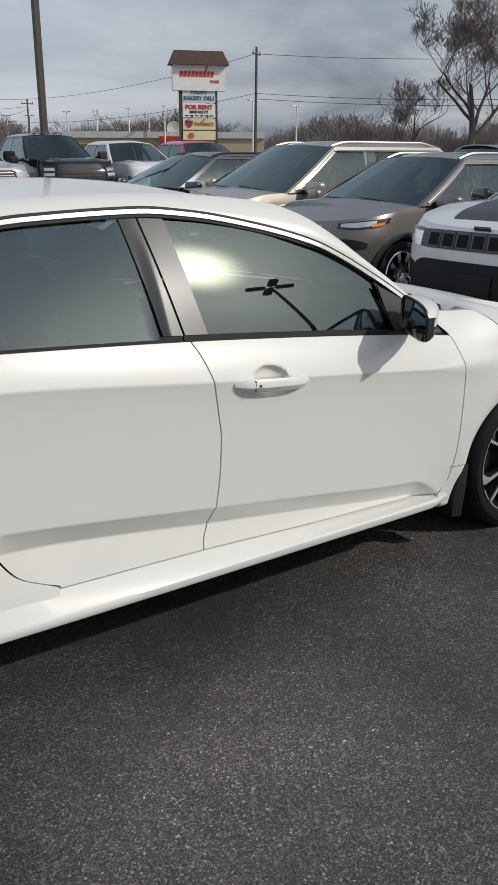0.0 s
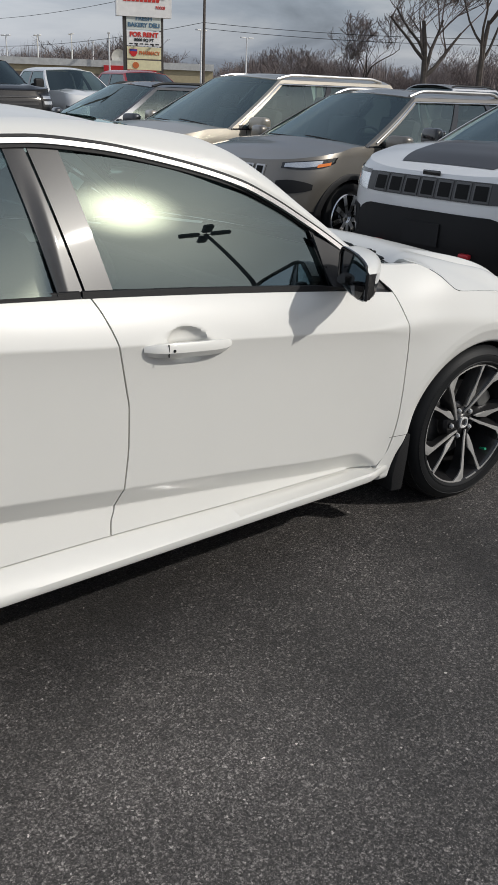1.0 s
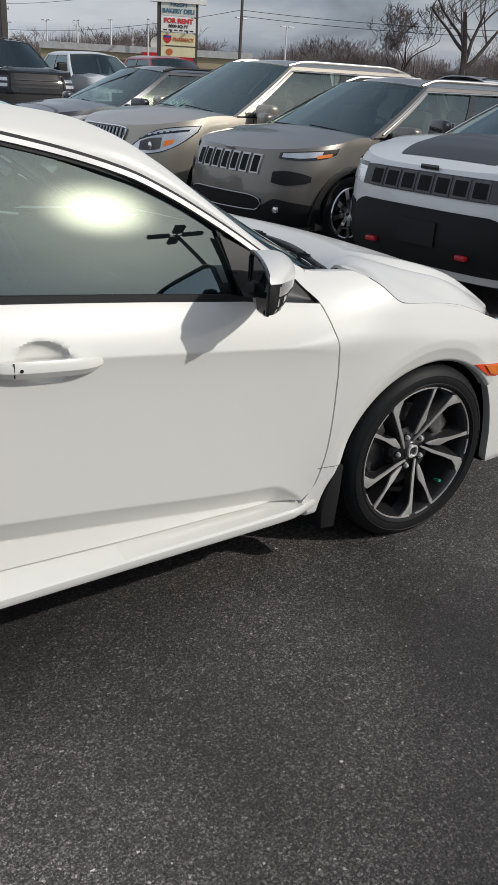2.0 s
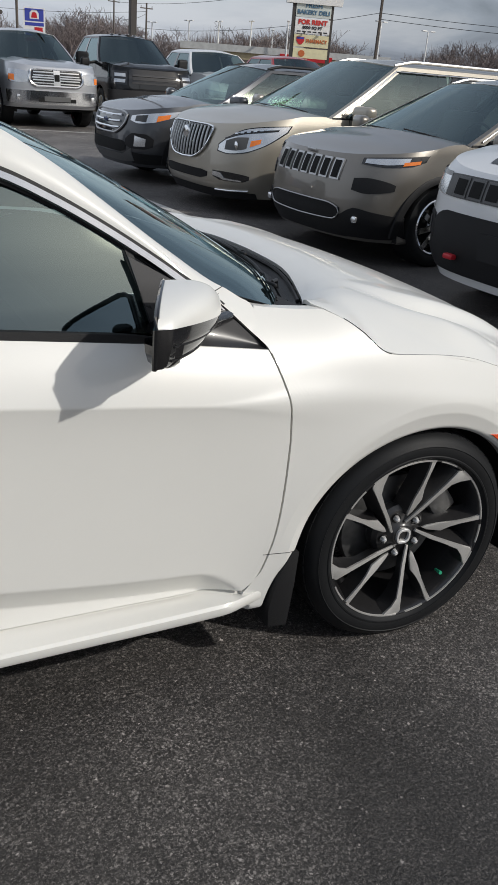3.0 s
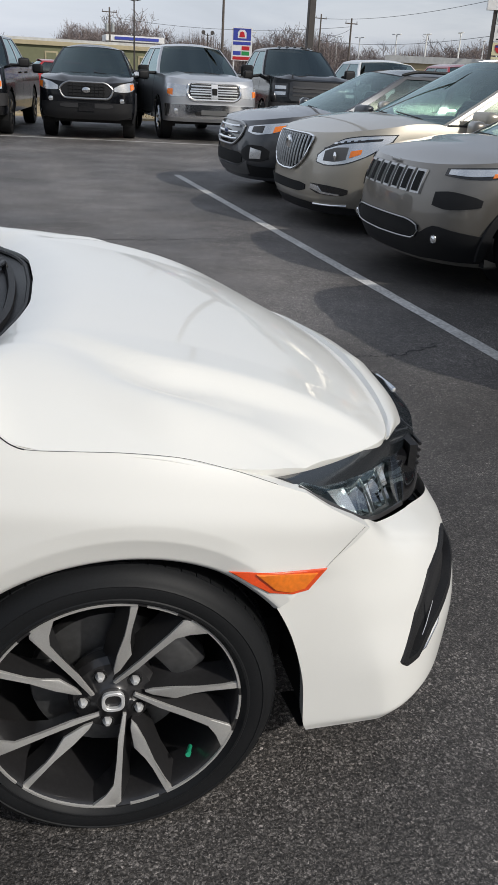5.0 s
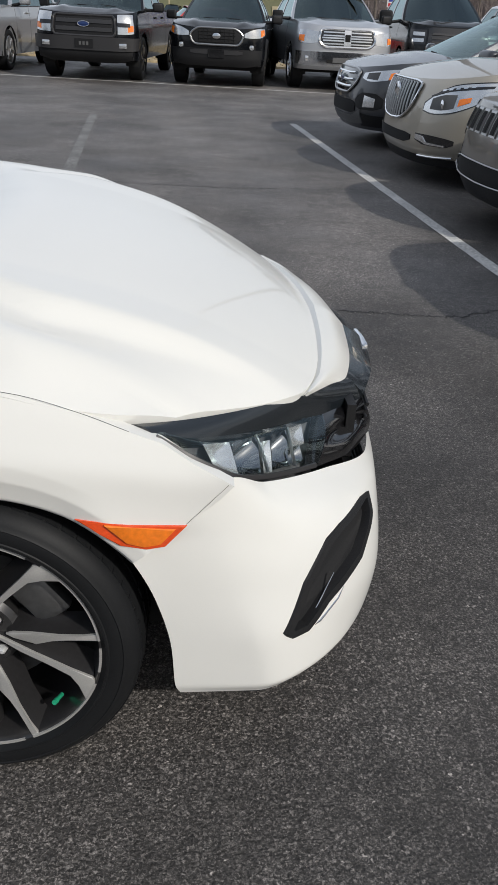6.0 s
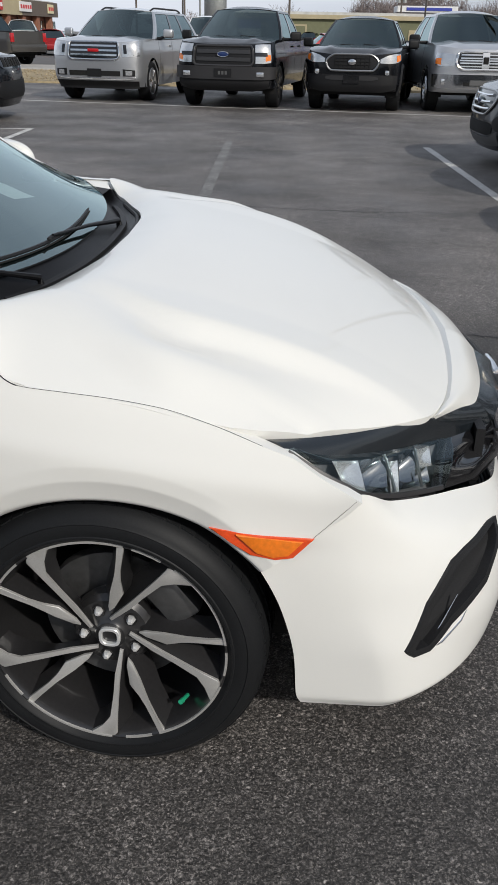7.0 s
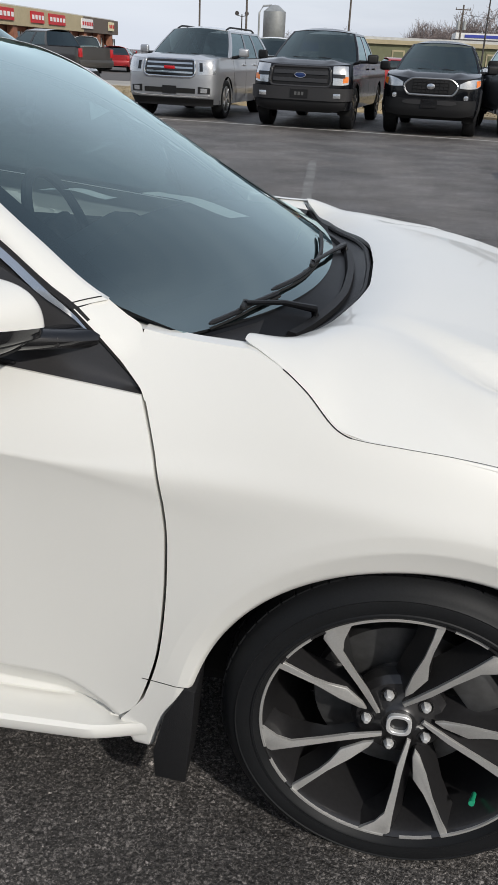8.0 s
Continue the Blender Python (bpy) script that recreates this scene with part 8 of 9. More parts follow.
for fx, fy, fp, fl in ((15.6, 13.6, WHITE2, "white SUV with black roof rails"), (16.4, 11.0, SILVER, "silver SUV with dark windows"), (16.6, 8.4, SILVER, "silver SUV with dark windows"), (17.0, 5.6, WHITE2, "white SUV with black roof rails")):
    build_vehicle(spec(SUV, name="suv", label=fl, cat="car", group="vehicles in the far row", paint=fp, glass=DARK_GLASS, rails=0.03, rail_mat=BLACK_PLASTIC, res=70, H=1.74), at_ground(fx, fy, 4))
build_vehicle(spec(PICKUP, name="pickup_truck", label="brown grey pickup seen from behind", cat="truck", group="vehicles across the road", paint=BROWN, res=70), at_ground(-15.6, 37.6, 150))
build_vehicle(spec(PICKUP, name="pickup_truck", label="blue pickup with towing mirrors", cat="truck", group="vehicles across the road", paint=BLUE, res=70), at_ground(-17.0, 33.0, -20))
build_vehicle(spec(PICKUP, name="pickup_truck", label="white pickup seen from behind", cat="truck", group="vehicles across the road", paint=WHITE2, res=70), at_ground(-19.2, 59.0, 105))
build_vehicle(spec(SUV, name="hatchback", label="small red hatchback seen from behind", cat="car", group="vehicles across the road", paint=RED, glass=DARK_GLASS, H=1.42, belt=0.92, hoodline=[(-0.22, 0.94), (0.93, 0.80)], res=70), at_ground(-15.6, 54.0, 100))
build_vehicle(spec(SUV, name="suv", label="dark SUV driving lot far off", cat="car", group="vehicles across the road", paint=BLACK, glass=DARK_GLASS, res=70), at_ground(0.2, 101.0, 80))
build_vehicle(spec(SUV, name="suv", label="dark car parked at the green building", cat="car", group="vehicles across the road", paint=DARK_GREY, glass=DARK_GLASS, res=70), at_ground(5.2, 88.0, 60))
build_vehicle(spec(SUV, name="hatchback", label="small red car behind the trucks", cat="car", group="vehicles across the road", paint=RED, glass=DARK_GLASS, H=1.48, belt=0.95, hoodline=[(-0.22, 0.97), (0.93, 0.82)], res=70), at_ground(3.6, 40.0, 10))
build_vehicle(spec(PICKUP, name="van", label="plain white van behind the trucks", cat="van", group="vehicles across the road", paint=WHITE2, bed=False, H=2.0, rear_base=-4.6, roof_r=-4.5, windows=[(0.04, 0.22)], res=70), at_ground(-3.7, 33.0, -84))

# ---- verge, road edge, far lot ----
DRY_GRASS = material("dry_grass", (0.30, 0.235, 0.135), 0.9, grain=0.35, grain_scale=6, blotch=0.22, blotch_scale=0.4, bump=0.6, bump_scale=8)
CONCRETE = material("pale_concrete", (0.36, 0.34, 0.31), 0.85, grain=0.12, grain_scale=12, blotch=0.12, blotch_scale=0.5)
FAR_ASPHALT = material("far_asphalt", (0.105, 0.10, 0.098), 0.85, grain=0.12, grain_scale=2, blotch=0.12, blotch_scale=0.08)


def slab(name, x0, x1, y0, y1, z, mat, label, cat, skew=0.0, rough=0.0):
    bm = bmesh.new()
    nx = 60
    rnd = random.Random(3)
    rows = []
    for i in range(nx + 1):
        x = x0 + (x1 - x0) * i / nx
        j0, j1 = rnd.uniform(-rough, rough), rnd.uniform(-rough, rough)
        ya, yb = y0 + skew * x + j0, y1 + skew * x + j1
        rows.append([bm.verts.new((x, ya, 0.0)), bm.verts.new((x, ya + 0.05, z)), bm.verts.new((x, yb - 0.05, z)), bm.verts.new((x, yb, 0.0))])
    for A, B in zip(rows, rows[1:]):
        for k in range(3):
            bm.faces.new((A[k], B[k], B[k + 1], A[k + 1]))
    tagged(mesh_object(name, bm, mat), label, cat, kind="structure")


slab("grass_verge", -80, 60, 23.3, 31.0, 0.05, DRY_GRASS, "strip of dry yellow winter grass behind the trucks", "grass", -0.02, 0.10)
slab("pavement", -80, 60, 31.2, 35.3, 0.07, CONCRETE, "pale concrete pavement beyond the dry verge", "pavement", -0.02)
slab("road", -120, 160, 35.5, 180, 0.012, FAR_ASPHALT, "grey asphalt lot across the road", "road", -0.02)


def grass_tufts():
    """Short dry blades standing along the verge."""
    rnd = random.Random(11)
    V, F = [], []
    for _ in range(5200):
        x = rnd.uniform(-16, 12)
        y = rnd.uniform(23.4, 30.9) - 0.02 * x
        h = rnd.uniform(0.02, 0.05)
        a = rnd.uniform(0, math.pi)
        wx, wy = 0.03 * math.cos(a), 0.03 * math.sin(a)
        n = len(V)
        V += [(x - wx, y - wy, 0.04), (x + wx, y + wy, 0.04), (x + rnd.uniform(-0.05, 0.05), y + rnd.uniform(-0.05, 0.05), 0.05 + h)]
        F.append((n, n + 1, n + 2))
    me = bpy.data.meshes.new("grass_tufts")
    me.from_pydata(V, [], F)
    me.materials.append(DRY_GRASS)
    tagged(new("grass_tufts", me), "dry yellow grass blades of the verge", "grass", kind="stuff")


grass_tufts()

# ---- buildings in the distance ----
GREEN_WALL = material("olive_green_siding", (0.17, 0.175, 0.10), 0.8, grain=0.06, grain_scale=3, blotch=0.08, blotch_scale=0.3)
TAN = material("tan_fascia", (0.45, 0.38, 0.24), 0.75, grain=0.05, grain_scale=3, blotch=0.06, blotch_scale=0.4)
ROOF_PALE = material("pale_metal_roof", (0.55, 0.55, 0.53), 0.6, grain=0.05, grain_scale=2, blotch=0.06)
BRICK_FAR = material("far_red_brick", (0.30, 0.13, 0.08), 0.85, grain=0.2, grain_scale=6, blotch=0.1)
BROWN_FASCIA = material("brown_fascia", (0.13, 0.105, 0.085), 0.75, grain=0.08, grain_scale=3)
SIGN_RED = material("sign_red", (0.55, 0.02, 0.025), 0.5, grain=0.05)
SIGN_WHITE = material("sign_white", (0.82, 0.81, 0.79), 0.5, grain=0.03, grain_scale=4, blotch=0.04)
SIGN_CREAM = material("sign_cream", (0.72, 0.66, 0.42), 0.5, grain=0.05, grain_scale=4, blotch=0.05)
SIGN_PALE = material("sign_pale_blue", (0.62, 0.66, 0.62), 0.5, grain=0.04, blotch=0.05)
SIGN_BLUE = material("sign_blue", (0.05, 0.07, 0.38), 0.5, grain=0.04)
SIGN_GREEN = material("sign_green", (0.03, 0.30, 0.08), 0.5, grain=0.04)
LETTER_BLUE = material("letter_blue", (0.07, 0.16, 0.26), 0.5, grain=0.05)
LETTER_BLACK = material("letter_black", (0.03, 0.03, 0.032), 0.5, grain=0.05)
LETTER_RED = material("letter_red", (0.60, 0.04, 0.03), 0.5, grain=0.05)
LETTER_ORANGE = material("letter_orange", (0.55, 0.14, 0.04), 0.5, grain=0.05)
SHINGLE = material("brown_shingle", (0.075, 0.045, 0.035), 0.8, grain=0.2, grain_scale=8, blotch=0.1)
POST_DARK = material("dark_bronze_post", (0.055, 0.048, 0.044), 0.6, grain=0.1, grain_scale=10)
POST_WHITE = material("white_post", (0.75, 0.75, 0.74), 0.5, grain=0.04)
WOOD_POLE = material("weathered_pole", (0.12, 0.10, 0.085), 0.9, grain=0.2, grain_scale=10)
WIRE = material("power_line", (0.03, 0.03, 0.03), 0.7, grain=0.1)
SILO_METAL = material("galvanised_silo", (0.42, 0.43, 0.42), 0.45, metal=0.6, grain=0.1, grain_scale=3)


def box_part(name, size, at, mat, parent, label="", bevel=0.0):
    bm = bmesh.new()
    add_box(bm, size, at, bevel)
    return part(name, bm, mat, parent, label, smooth=False)


def green_building():
    b = thing("low_building", "long low olive green building with tan eaves", "building")
    box_part("wall", (26.0, 9.0, 3.1), (4.0, 113.0, 1.55), GREEN_WALL, b)
    box_part("eave", (26.6, 9.6, 0.45), (4.0, 113.0, 3.32), TAN, b, "tan eave band")
    bm = bmesh.new()
    add_prism(bm, [(-13.4, 3.55), (13.4, 3.55), (12.9, 3.85), (-12.9, 3.85)], 9.2, lambda u, v, w: Vector((4.0 + u, 108.4 + w, v)))
    part("roof", bm, ROOF_PALE, b, "pale metal roof", smooth=False)
    for x in (-6.0, -1.4, 3.4, 9.6, 14.4):
        wn = box_part("window", (1.5, 0.10, 1.5), (x, 108.46, 1.75), TAN, b, "tan framed window")
        box_part("pane", (1.15, 0.04, 1.15), (x, 108.40, 1.75), GREEN_WALL, wn)
    box_part("door", (1.2, 0.10, 2.1), (12.0, 108.46, 1.05), TAN, b, "tan door")
    bl = thing("storage_container", "small blue and white storage container", "container")
    box_part("body", (2.6, 2.4, 2.6), (-7.4, 108.0, 1.3), SIGN_WHITE, bl)
    box_part("band", (2.64, 2.44, 0.9), (-7.4, 108.0, 2.4), SIGN_BLUE, bl, "blue band")


def canopy():
    c = thing("station_canopy", "white and blue fuel station canopy", "canopy")
    box_part("deck", (8.0, 6.0, 0.75), (15.2, 127.0, 4.75), SIGN_WHITE, c)
    box_part("stripe", (6.0, 0.06, 0.36), (15.4, 123.95, 4.75), SIGN_BLUE, c, "blue stripe")
    for x in (11.8, 18.6):
        box_part("column", (0.3, 0.3, 4.4), (x, 127.0, 2.2), SIGN_WHITE, c)


def strip_mall():
    m = thing("shop_row", "row of brick shops under a tan and brown fascia", "building")
    x = -44.0
    box_part("wall", (9.0, 62.0, 3.6), (x - 4.5, 119.0, 1.8), BRICK_FAR, m)
    box_part("fascia", (1.2, 44.0, 2.1), (x + 0.7, 110.5, 4.25), TAN, m, "tan fascia")
    box_part("fascia", (1.2, 19.0, 2.1), (x + 0.7, 142.0, 4.25), BROWN_FASCIA, m, "brown fascia")
    box_part("roof", (10.0, 62.6, 0.2), (x - 4.0, 119.0, 5.35), ROOF_PALE, m)
    for k in range(9):
        y = 92.0 + 7.0 * k
        box_part("column", (0.8, 1.3, 3.2), (x + 0.7, y, 1.6), BRICK_FAR, m)
        w = box_part("shopfront", (0.2, 4.2, 2.5), (x + 0.05, y + 3.4, 1.35), DARK_GLASS, m, "dark shop window")
        for q in (-1.0, 1.0):
            box_part("mullion", (0.08, 0.10, 2.5), (x + 0.18, y + 3.4 + q, 1.35), SIGN_WHITE, w)
    for y, wdt, mat_, nm in ((101.0, 8.0, SIGN_RED, "red lettered sign"), (113.0, 4.6, SIGN_RED, "red lettered sign"), (120.5, 6.5, SIGN_RED, "red lettered sign"), (134.0, 5.5, SIGN_WHITE, "white sign panel"), (147.0, 3.0, SIGN_CREAM, "cream sign panel")):
        s = box_part("shop_sign", (0.15, wdt, 1.3), (x + 1.40, y, 4.35), mat_, m, nm)
        n = max(3, int(wdt / 1.1))
        for k in range(n):
            box_part("sign_bar", (0.04, wdt / n * 0.6, 0.5), (x + 1.50, y - wdt / 2 + (k + 0.5) * wdt / n, 4.35), SIGN_WHITE if mat_ is SIGN_RED else SIGN_RED, s)


def store():
    a0, a1, d = radians(66.6), radians(53.6), 132
    p0, p1 = Vector((-2.8 + d * math.cos(a0), -2.9 + d * math.sin(a0), 0)), Vector((-2.8 + d * math.cos(a1), -2.9 + d * math.sin(a1), 0))
    b = thing("supermarket", "long low beige supermarket with brown entrance", "building")
    yaw = math.degrees(math.atan2(p1.y - p0.y, p1.x - p0.x))
    b.matrix_basis = pose(*((p0 + p1) / 2), 0, 0, yaw)
    L = (p1 - p0).length
    box_part("wall", (L, 14, 4.3), (0, 8, 2.15), TAN, b)
    box_part("parapet", (L + 0.2, 0.5, 0.9), (0, 0.9, 4.2), ROOF_PALE, b, "pale parapet")
    box_part("entrance", (L * 0.42, 1.2, 2.7), (-L * 0.26, 0.6, 1.5), BROWN_FASCIA, b, "brown recessed entrance")
    for k in range(6):
        box_part("shop_window", (2.4, 0.2, 2.0), (-L * 0.42 + k * 3.4, -0.06, 1.3), DARK_GLASS, b, "dark shop window")
    box_part("sign_band", (L * 0.25, 0.2, 0.8), (L * 0.1, 0.6, 3.6), SIGN_RED, b, "red sign band")
    bm = bmesh.new()
    add_lathe(bm, [(0.0, 0.25), (0.8, 0.1), (1.1, 0.0)], "Y", (0, 0, 0), 20)
    for v in bm.verts:
        v.co += Vector((L * 0.05, 5, 5.2))
    part("dish", bm, ROOF_PALE, b, "pale roof dish")


def silo():
    s = thing("silo", "round galvanised silo with pipe", "silo")
    bm = bmesh.new()
    add_lathe(bm, [(0.0, 7.2), (0.5, 7.1), (1.45, 6.4), (1.45, 2.2), (0.5, 0.9), (0.3, 0.0)], "Z", (-12.6, 118.0, 0), 24)
    part("tank", bm, SILO_METAL, s)
    bm = bmesh.new()
    add_tube(bm, [(-14.6, 118, 0), (-14.6, 118, 6.2), (-14.1, 118, 7.0), (-13.0, 118, 7.1)], 0.12, 8)
    part("pipe", bm, SILO_METAL, s)
    for a in range(4):
        bm = bmesh.new()
        x, y = -12.6 + 1.3 * math.cos(a * math.pi / 2 + 0.7), 118 + 1.3 * math.sin(a * math.pi / 2 + 0.7)
        add_tube(bm, [(x, y, 0), (x, y, 3.0)], 0.08, 6)
        part("leg", bm, SILO_METAL, s)


green_building()
canopy()
strip_mall()
store()
silo()


# ---- signs ----
def text_mesh(words, height, mat, parent, m, name="lettering", bold=0.0, width=None):
    cu = bpy.data.curves.new("lettering", "FONT")
    cu.body, cu.size, cu.extrude, cu.align_x, cu.align_y, cu.offset = words, height * 1.38, 0.012, "CENTER", "CENTER", bold
    tmp = bpy.data.objects.new("lettering", cu)
    scene.collection.objects.link(tmp)
    bpy.context.view_layer.update()
    me = bpy.data.meshes.new_from_object(tmp)
    bpy.data.objects.remove(tmp)
    me.materials.append(mat)
    ob = new(name, me)
    ob.parent = parent
    ob.matrix_basis = m
    if width:
        xs = [v.co.x for v in me.vertices]
        k = width / (max(xs) - min(xs))
        for v in me.vertices:
            v.co.x *= k
    return ob


def pylon_sign():
    s = thing("pylon_sign", "tall shop pylon sign with brown hipped top and stacked panels", "sign")
    s.matrix_basis = pose(23.5, 39.0, 0.43, 0, 0, -22) @ Matrix.Diagonal((0.87, 0.87, 0.80, 1))
    F = Matrix.Rotation(radians(90), 4, "X")
    for x in (-1.17, 1.08):
        box_part("post", (0.20, 0.24, 7.56), (x, 0, 3.22), POST_DARK, s, "dark post")
    bm = bmesh.new()
    for a, b_, z0_, z1_ in ((1.88, 0.62, 7.05, 7.95),):
        lo = [bm.verts.new((x, y, z0_)) for x, y in ((-a, -b_), (a, -b_), (a, b_), (-a, b_))]
        hi = [bm.verts.new((x, y, z1_)) for x, y in ((-a + 0.35, -0.18), (a - 0.35, -0.18), (a - 0.35, 0.18), (-a + 0.35, 0.18))]
        bm.faces.new(hi)
        bm.faces.new(lo[::-1])
        for k in range(4):
            bm.faces.new((lo[k], lo[(k + 1) % 4], hi[(k + 1) % 4], hi[k]))
    part("hipped_top", bm, SHINGLE, s, "brown shingled top", smooth=False)
    bd_ = box_part("main_board", (3.34, 0.50, 1.66), (0, 0, 6.28), SIGN_WHITE, s, "white main board")
    # brand wordmark kept as a plain slanted red band with a tick
    bm = bmesh.new()
    for k in range(9):
        u = -1.25 + 0.245 * k
        add_prism(bm, [(u, 6.32), (u + 0.19, 6.32), (u + 0.25, 6.66), (u + 0.06, 6.66)], 0.02, lambda a, b, w: Vector((a, -0.255 - w, b)))
    add_prism(bm, [(0.20, 6.34), (0.32, 6.34), (0.56, 6.98), (0.46, 6.98)], 0.025, lambda a, b, w: Vector((a, -0.255 - w, b)))
    part("logo_band", bm, LETTER_RED, bd_, "red slanted logo shapes", smooth=False)
    text_mesh("FOODS", 0.17, LETTER_RED, bd_, Matrix.Translation((0.98, -0.262, 6.02)) @ F, bold=0.008, width=0.56)
    specs = [(5.15, 0.92, SIGN_PALE, "pale panel with blue words"), (4.18, 0.86, SIGN_WHITE, "white panel with red words"), (3.32, 0.72, SIGN_CREAM, "cream panel with orange word"), (2.58, 0.58, SIGN_CREAM, "cream panel with round logo")]
    ps = [box_part("panel", (2.10, 0.30, h), (-0.02, 0, z), mt, s, lb) for z, h, mt, lb in specs]
    text_mesh("FRESH", 0.25, LETTER_BLUE, ps[0], Matrix.Translation((-0.02, -0.165, 5.36)) @ F, bold=0.010, width=0.98)
    text_mesh("BAKERY DELI", 0.25, LETTER_BLUE, ps[0], Matrix.Translation((-0.02, -0.165, 4.97)) @ F, bold=0.010, width=1.92)
    text_mesh("FOR RENT", 0.27, LETTER_RED, ps[1], Matrix.Translation((-0.02, -0.165, 4.40)) @ F, bold=0.018, width=1.75)
    text_mesh("8000 SQ FT", 0.17, LETTER_BLACK, ps[1], Matrix.Translation((-0.02, -0.165, 4.09)) @ F, bold=0.008, width=1.20)
    for k in range(6):
        box_part("text_bar", (0.22, 0.01, 0.07), (-0.82 + 0.32 * k, -0.16, 3.86), LETTER_BLACK, ps[1])
    text_mesh("PHARMACY", 0.22, LETTER_ORANGE, ps[2], Matrix.Translation((0.30, -0.165, 3.31)) @ F, bold=0.008, width=1.28)
    bm = bmesh.new()
    add_prism(bm, [(-0.92, 3.54), (-0.44, 3.54), (-0.44, 3.30), (-0.56, 3.12), (-0.68, 3.07), (-0.80, 3.12), (-0.92, 3.30)], 0.02, lambda a, b, w: Vector((a, -0.155 - w, b)))
    lg = part("logo_shield", bm, SIGN_RED, ps[2], "red shield logo shape", smooth=False)
    box_part("logo_bar", (0.44, 0.01, 0.11), (-0.68, -0.180, 3.46), SIGN_BLUE, lg)
    bm = bmesh.new()
    add_lathe(bm, [(0.0, -0.02), (0.20, -0.02), (0.20, 0.0)], "Y", (-0.55, -0.152, 2.56), 20)
    part("logo_disc", bm, LETTER_ORANGE, ps[3], "orange round logo shape")
    for x in (-0.5, 0.5):
        bm = bmesh.new()
        add_box(bm, (0.10, 0.16, 0.12), (x, -0.30, 3.78), 0.02)
        part("flood_lamp", bm, POST_DARK, s, "small dark flood lamp")


def price_sign():
    s = thing("price_sign", "tall blue and white fuel price sign", "sign")
    s.matrix_basis = pose(24.9, 102.0, 0, 0, 0, -16)
    for x in (-0.9, 0.9):
        box_part("post", (0.16, 0.2, 3.2), (x, 0.05, 1.6), SIGN_WHITE, s)
    bd_ = box_part("board", (2.35, 0.35, 3.5), (0, 0, 4.35), SIGN_WHITE, s, "white board")
    box_part("blue_field", (2.05, 0.02, 1.25), (0, -0.185, 5.35), SIGN_BLUE, bd_, "blue field")
    bm = bmesh.new()
    add_prism(bm, [(-0.5, 4.95), (0.5, 4.95), (0.5, 5.55), (0.25, 5.85), (-0.25, 5.85), (-0.5, 5.55)], 0.02, lambda a, b, w: Vector((a, -0.195 - w, b)))
    lg = part("logo_field", bm, SIGN_WHITE, bd_, "white logo shape", smooth=False)
    bm = bmesh.new()
    add_prism(bm, [(-0.34, 5.06), (0.34, 5.06), (0.24, 5.56), (0.0, 5.68), (-0.24, 5.56)], 0.02, lambda a, b, w: Vector((a, -0.216 - w, b)))
    part("logo_mark", bm, SIGN_RED, lg, "red logo shape", smooth=False)
    box_part("blue_band", (2.05, 0.02, 0.34), (0, -0.185, 4.42), SIGN_BLUE, bd_)
    box_part("price_bar", (0.9, 0.02, 0.42), (0.45, -0.185, 3.92), SIGN_RED, bd_, "red price bar")
    box_part("price_bar", (0.9, 0.02, 0.42), (0.45, -0.185, 3.38), SIGN_GREEN, bd_, "green price bar")
    box_part("price_bar", (0.9, 0.02, 0.42), (-0.55, -0.185, 3.38), SIGN_BLUE, bd_)
    box_part("foot_band", (2.05, 0.02, 0.34), (0, -0.185, 2.85), SIGN_RED, bd_, "dark red foot band")


pylon_sign()
price_sign()


# ---- lamp posts, poles and wires ----
def polar(az, d, ex=-2.8, ey=-2.9):
    return ex + d * math.cos(radians(az)), ey + d * math.sin(radians(az))


def lot_lamp(x, y, h, mat, heads, r, label, yaw=0.0, scale=1.0):
    lp = thing("lamp_post", label, "lamp post", "lamp posts")
    lp.matrix_basis = pose(x, y, 0, 0, 0, yaw)
    bm = bmesh.new()
    add_tube(bm, [(0, 0, 0), (0, 0, h)], [r, r * 0.75], 10)
    part("post", bm, mat, lp)
    for k in range(heads):
        a = 2 * math.pi * k / heads
        bm = bmesh.new()
        M = Matrix.Rotation(a, 4, "Z")
        add_box(bm, (0.75 * scale, 0.34 * scale, 0.14 * scale), (0.62 * scale, 0, h + 0.02), 0.03, M)
        part("lamp_head", bm, mat, lp, "flat lamp head")
        bm = bmesh.new()
        add_tube(bm, [M @ Vector((0, 0, h - 0.05)), M @ Vector((0.35 * scale, 0, h))], 0.035, 6)
        part("arm", bm, mat, lp)
    return lp


for az, el in ((66.17, 2.5), (64.34, 2.58), (62.32, 2.74), (61.05, 2.35), (60.06, 2.89), (54.4, 3.26), (51.58, 2.93), (69.85, 2.22), (68.46, 2.24), (72.4, 2.3), (75.2, 2.2)):
    d = 6.6 / math.tan(radians(el))
    lot_lamp(*polar(az, d), 8.1, POST_WHITE, 2, 0.13, "white twin-headed car park lamp post", az * 7, 1.1)
bigpost = thing("lamp_post", "thick square dark bronze lamp post behind the trucks", "lamp post")
box_part("post", (0.20, 0.20, 11.0), (8.22, 24.0, 5.5), POST_DARK, bigpost, bevel=0.02)
box_part("base", (0.5, 0.5, 0.6), (8.22, 24.0, 0.3), CONCRETE, bigpost, "concrete base")
box_part("lamp_head", (0.9, 0.5, 0.2), (8.22, 23.5, 11.0), POST_DARK, bigpost)


lot_lamp(13.2, -14.5, 11.6, POST_DARK, 4, 0.15, "dark four-headed car park lamp post", 20, 1.4)


